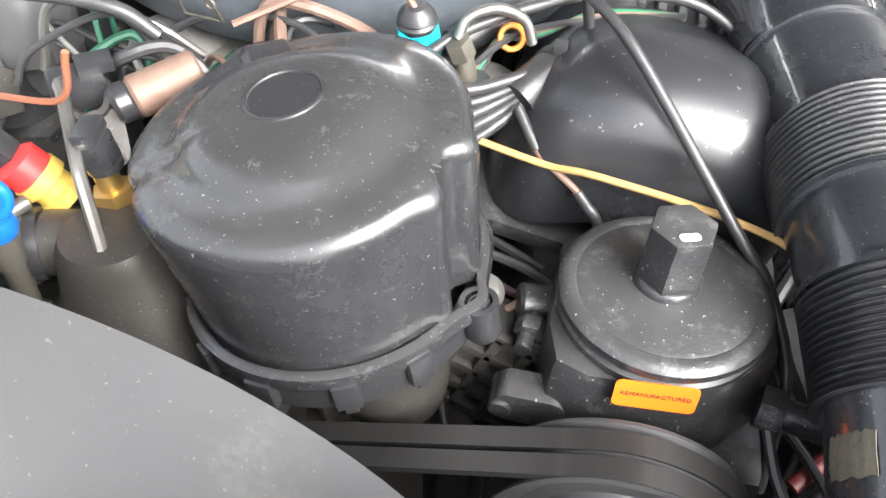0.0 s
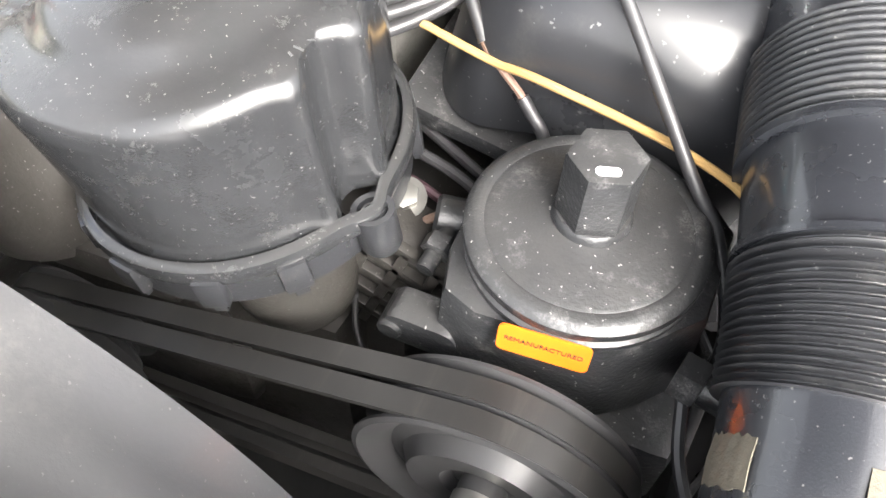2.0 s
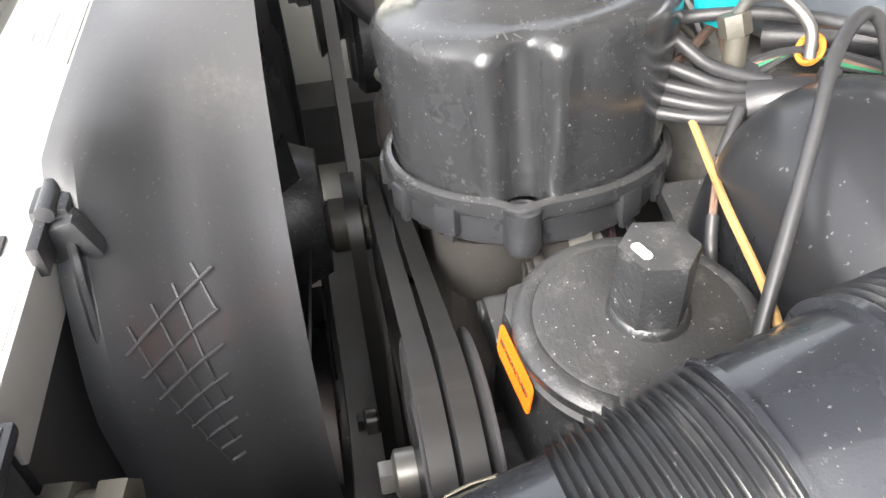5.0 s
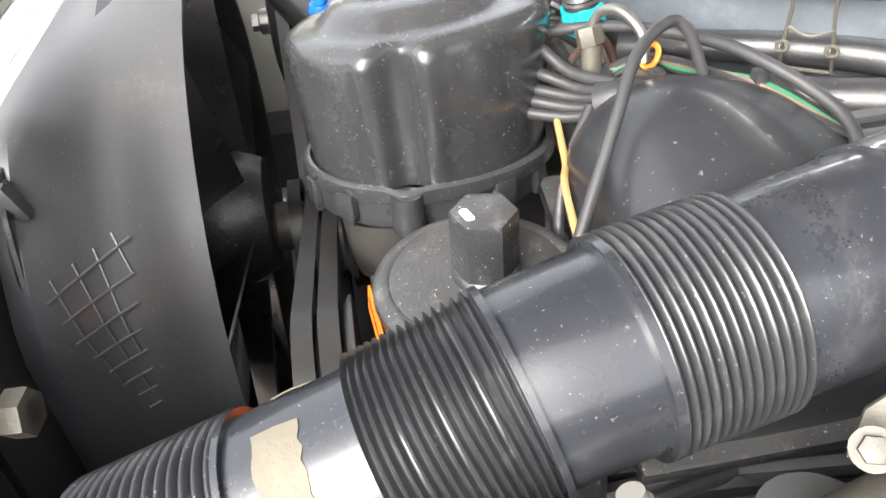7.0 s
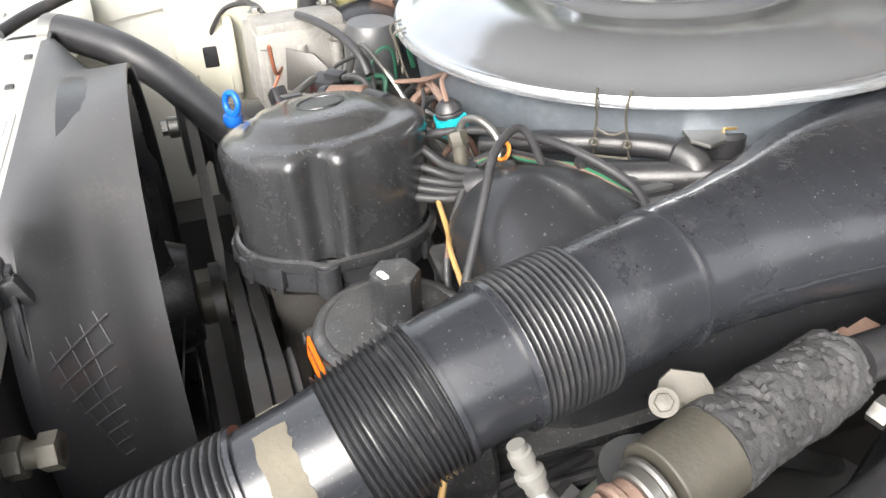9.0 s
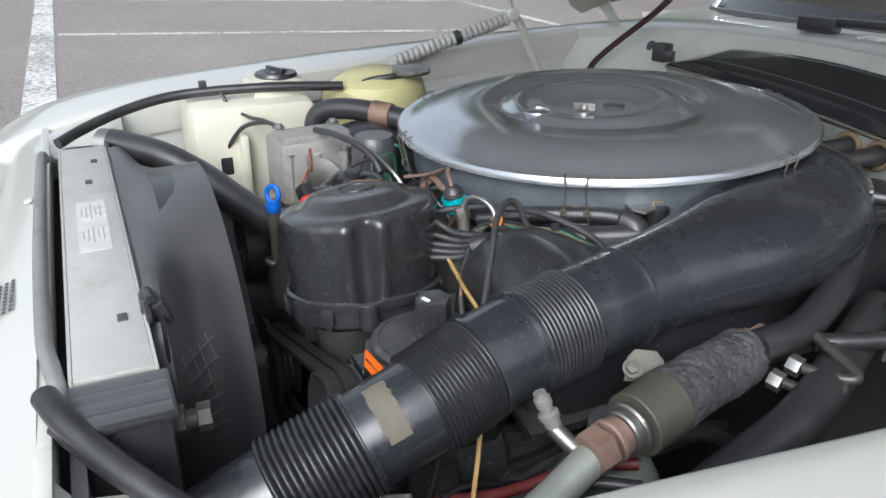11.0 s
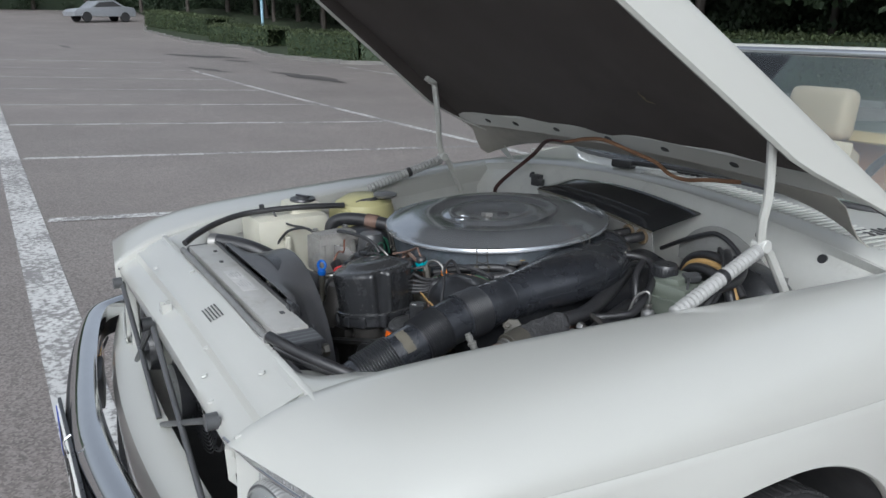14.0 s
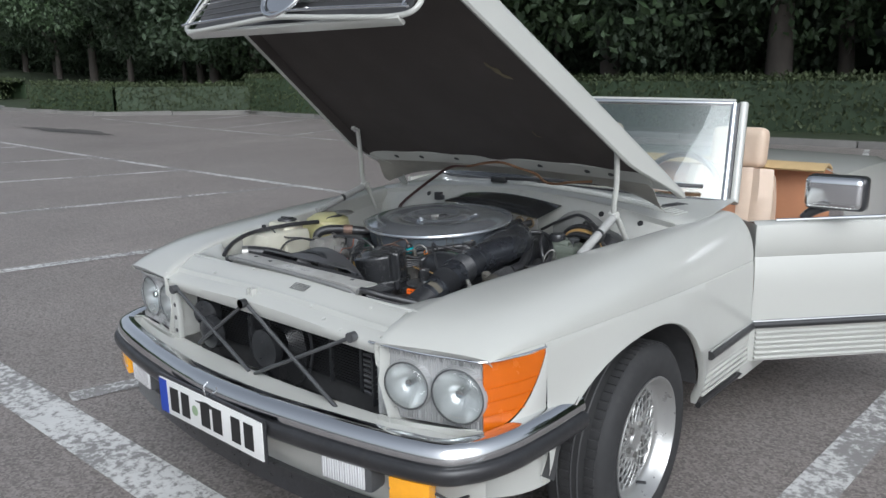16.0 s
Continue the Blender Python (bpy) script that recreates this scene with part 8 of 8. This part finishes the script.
# ---- centre: injection lines, connectors ----
teal = thing("teal_connector", "teal plastic electrical connector with a black rubber boot", "connector", pose(0.1, 0.736, 0.83))
TM = pose(0.107, 0.738, 0.848, 8, -6, 20)
wp("shell", join(box(0.024, 0.018, 0.02, 0.002, TM), box(0.01, 0.003, 0.012, 0.001, TM @ pose(0, -0.0105, 0))), TEAL, teal)
wp("boot", lathe([(0, 0.009), (0.0115, 0.009), (0.012, 0.012), (0.0105, 0.0135), (0.0115, 0.015), (0.01, 0.0185), (0.006, 0.022), (0, 0.022)], 24, TM), RUBBER, teal, "black rubber boot")
wp("lead", tube([TM @ Vector((0, 0, 0.02)), TM @ Vector((-0.01, 0.006, 0.034)), (0.06, 0.75, 0.875), (0.03, 0.74, 0.86), (0.0, 0.72, 0.85)], 0.0022, 6), RUST, teal)
brass = thing("fuel_line_union", "steel hexagon fuel line union with a bent metal pipe", "pipe fitting", pose(0.121, 0.735, 0.82))
wp("hexagon", join(hexnut(0.0085, 0.012, pose(0.1205, 0.733, 0.829, 10, -20, 0)), rod((0.124, 0.733, 0.81), (0.1205, 0.733, 0.83), 0.0065, 14)), BRACKET, brass)
wp("pipe", tube([(0.117, 0.733, 0.84), (0.122, 0.738, 0.851), (0.137, 0.745, 0.855), (0.152, 0.752, 0.846), (0.158, 0.752, 0.832)], 0.0032, 10), STEEL, brass)
wp("mount", lathe([(0, 0), (0.014, 0), (0.014, 0.006), (0.01, 0.008), (0.01, 0.012), (0, 0.012)], 24, pose(0.127, 0.735, 0.802)), PLASTIC, brass)
settle(brass, (0.1205, 0.733, 0.834), (0.134, 0.735, 0.847))
ties = thing("wire_bundle", "bundle of thin wires with orange tape", "wire", pose(0.15, 0.76, 0.83))
wp("tape", ring(0.007, 0.0018, pose(0.158, 0.763, 0.842, 60, 20, 0), 20, 6), mat("orange_tape", (0.7, 0.22, 0.03), 0.5), ties, "orange binding tape")
for k, m_ in enumerate((WIRE, RUST, mat("green_wire", (0.03, 0.2, 0.1), 0.5), WIRE)):
    wp("lead", tube([(0.13 + 0.004 * k, 0.742, 0.82), (0.15, 0.757 + 0.003 * k, 0.838), (0.17, 0.777, 0.842 - 0.002 * k), (0.21, 0.8 + 0.004 * k, 0.842), (0.26, 0.83, 0.835)], 0.0022, 6), m_, ties)
comp = thing("fuel_distributor", "dirty cast aluminium fuel injection unit with ribs and bolts", "engine part", pose(-0.24, 0.66, 0.74))
wp("casting", join(box(0.075, 0.11, 0.09, 0.008, pose(-0.225, 0.665, 0.808, 0, 0, 5)), box(0.05, 0.1, 0.02, 0.004, pose(-0.215, 0.665, 0.852, 0, 0, 5))), ALU, comp)
for k in range(3):
    wp("cast_boss", rod((-0.19, 0.625 + 0.04 * k, 0.77), (-0.19, 0.625 + 0.04 * k, 0.835), 0.007, 12, 0.001), ALU, comp)
for k in range(4):
    bolt("bolt", (-0.19 - 0.05 * (k % 2), 0.625 + 0.08 * (k // 2), 0.863 if k % 2 else 0.836), (0, 0, 1), 0.006, 0.005, STEEL, comp)
wp("end_housing", join(lathe([(0, 0), (0.032, 0), (0.032, 0.05), (0.026, 0.06), (0, 0.06)], 28, pose(-0.16, 0.74, 0.8, 0, 0, 0)), box(0.05, 0.05, 0.05, 0.012, pose(-0.17, 0.75, 0.79))), PLASTIC_GREY, comp)
wp("plate", prism([(-0.02, -0.02), (0.03, -0.025), (0.035, 0.0), (0.012, 0.02), (-0.02, 0.025)], 0.004, 0.0008, pose(-0.155, 0.66, 0.815, 75, 0, 60)), GRIME, comp)
plug = thing("idle_valve", "rusty cylindrical idle valve with a black plug", "valve", pose(-0.02, 0.68, 0.8))
wp("can", rod((-0.04, 0.665, 0.828), (-0.012, 0.694, 0.834), 0.0125, 28, 0.002), RUST, plug)
wp("end", rod((-0.048, 0.657, 0.8265), (-0.039, 0.666, 0.8285), 0.0115, 24, 0.003), PLASTIC, plug)
wp("socket", join(box(0.03, 0.022, 0.018, 0.003, pose(-0.075, 0.668, 0.828, 10, 0, 40)), box(0.02, 0.012, 0.008, 0.001, pose(-0.066, 0.676, 0.84, 10, 0, 40))), PLASTIC, plug)
grom = thing("rubber_elbow", "black rubber grommet and hose by the distributor", "hose", pose(0.03, 0.69, 0.82))
wp("grommet", rod((0.022, 0.682, 0.838), (0.046, 0.7, 0.838), 0.0195, 28, 0.004), RUBBER, grom)
wp("hose", tube([(0.03, 0.69, 0.832), (0.012, 0.672, 0.826), (0.0, 0.66, 0.806), (0.0, 0.65, 0.78)], 0.0085, 14), RUBBER, grom)
rng = random.Random(5)
PAL = [WIRE, WIRE, WIRE, RUST, STEEL, mat("grey_wire", (0.16, 0.16, 0.15), 0.5), mat("green_wire_dark", (0.02, 0.1, 0.06), 0.5)]
for k in range(34):
    x0, y0 = rng.uniform(-0.2, 0.08), rng.uniform(0.68, 0.74)
    x1, y1 = x0 + rng.uniform(-0.1, 0.1), y0 + rng.uniform(0.0, 0.1)
    z = rng.uniform(0.79, 0.845)
    w = thing("wire", "tangled thin wiring and lines in front of the air cleaner", "wire", pose(x0, y0, z), group="engine wires")
    pts = [(x0, y0, z - 0.03), (x0 * 0.7 + x1 * 0.3 + rng.uniform(-0.02, 0.02), y0 * 0.7 + y1 * 0.3, z + rng.uniform(-0.01, 0.015)), (x0 * 0.3 + x1 * 0.7, y0 * 0.3 + y1 * 0.7 + rng.uniform(-0.02, 0.02), z + rng.uniform(-0.01, 0.012)), (x1, y1, z - 0.03)]
    wp("lead", tube(pts, rng.choice((0.0018, 0.0022, 0.003, 0.0038)), 8), rng.choice(PAL), w)
for k in range(26):
    x0, y0 = rng.uniform(0.3, 0.5), rng.uniform(0.58, 0.85)
    w = thing("wire", "dark hoses and lines deep under the intake duct", "hose", pose(x0, y0, 0.68), group="engine wires")
    pts = [(x0 + rng.uniform(-0.06, 0.06), y0 - 0.12, rng.uniform(0.6, 0.69)), (x0, y0, rng.uniform(0.63, 0.71)), (x0 + rng.uniform(-0.06, 0.06), y0 + 0.12, rng.uniform(0.62, 0.71))]
    wp("lead", tube(pts, rng.choice((0.003, 0.005, 0.008, 0.012)), 8), rng.choice((WIRE, RUBBER, RUBBER, WIRE, PLASTIC)), w)
pl = thing("plug_lead", "black cable running across to the injection unit", "cable", pose(-0.15, 0.7, 0.86))
wp("lead", tube([(-0.19, 0.665, 0.868), (-0.15, 0.675, 0.872), (-0.1, 0.69, 0.87), (-0.06, 0.7, 0.862), (-0.04, 0.705, 0.845)], 0.0045, 10), WIRE, pl)

# ---- far side: tanks and hoses ----
wt = thing("washer_tank", "cream plastic washer tank with a black cap", "tank", pose(-0.47, 0.62, 0.66))
wp("tank", join(box(0.16, 0.2, 0.2, 0.02, pose(-0.47, 0.625, 0.765)), box(0.1, 0.09, 0.05, 0.015, pose(-0.475, 0.675, 0.865)), box(0.05, 0.012, 0.1, 0.004, pose(-0.392, 0.6, 0.77))), TANK, wt)
wp("cap", join(lathe([(0, 0), (0.034, 0), (0.036, 0.003), (0.034, 0.008), (0.02, 0.009), (0.018, 0.012), (0, 0.012)], 32, pose(-0.47, 0.68, 0.889)), box(0.05, 0.008, 0.006, 0.002, pose(-0.47, 0.68, 0.902, 0, 0, 20))), PLASTIC, wt, "black screw cap")
et = thing("expansion_tank", "yellowed plastic coolant expansion tank with a metal cap", "tank", pose(-0.44, 0.84, 0.76))
wp("tank", join(lathe([(0, 0), (0.07, 0), (0.085, 0.02), (0.088, 0.06), (0.08, 0.09), (0.05, 0.108), (0, 0.112)], 40, pose(-0.44, 0.85, 0.785)), box(0.12, 0.08, 0.08, 0.025, pose(-0.44, 0.8, 0.83))), YELLOWTANK, et)
wp("cap", join(lathe([(0, 0), (0.03, 0), (0.033, 0.003), (0.033, 0.009), (0.026, 0.011), (0.012, 0.014), (0, 0.014)], 32, pose(-0.388, 0.893, 0.893)), box(0.08, 0.02, 0.004, 0.0015, pose(-0.388, 0.893, 0.9, 0, 0, 15))), STEEL, et, "bare metal pressure cap")
wh = thing("overflow_hose", "long black overflow hose along the inner wing", "hose", pose(-0.45, 0.5, 0.85))
wp("hose", tube([(-0.37, 0.335, 0.838), (-0.40, 0.37, 0.848), (-0.435, 0.43, 0.862), (-0.45, 0.5, 0.874), (-0.44, 0.58, 0.88), (-0.42, 0.68, 0.882), (-0.405, 0.775, 0.878)], 0.008, 12), RUBBER, wh)
wp("hose", tube([(-0.40, 0.79, 0.872), (-0.395, 0.82, 0.885), (-0.385, 0.85, 0.89), (-0.385, 0.875, 0.893)], 0.006, 10), RUBBER, wh)
wp("clip", box(0.012, 0.012, 0.02, 0.002, pose(-0.445, 0.555, 0.887)), PLASTIC, wh)
wl = thing("level_sensor_lead", "black sensor lead plugged into the washer tank", "cable", pose(-0.4, 0.58, 0.8))
wp("lead", tube([(-0.4, 0.575, 0.775), (-0.392, 0.578, 0.8), (-0.37, 0.6, 0.835), (-0.33, 0.63, 0.848), (-0.28, 0.64, 0.845)], 0.0035, 8), WIRE, wl)
wp("lead", tube([(-0.43, 0.58, 0.878), (-0.415, 0.59, 0.858), (-0.38, 0.61, 0.848), (-0.33, 0.628, 0.85), (-0.27, 0.638, 0.85)], 0.003, 8), WIRE, wl)
wp("plug", box(0.014, 0.02, 0.03, 0.003, pose(-0.396, 0.572, 0.768)), PLASTIC, wl)
hh = thing("heater_hose", "fat black heater hose with a brown fabric band", "hose", pose(-0.3, 0.75, 0.84))
wp("hose", tube([(-0.325, 0.7, 0.80), (-0.33, 0.705, 0.845), (-0.315, 0.725, 0.863), (-0.28, 0.76, 0.867), (-0.235, 0.8, 0.862), (-0.18, 0.85, 0.855)], 0.0165, 18), RUBBER, hh)
wp("band", rod((-0.262, 0.776, 0.866), (-0.238, 0.798, 0.863), 0.0185, 24, 0.001), RUST, hh, "brown fabric band")
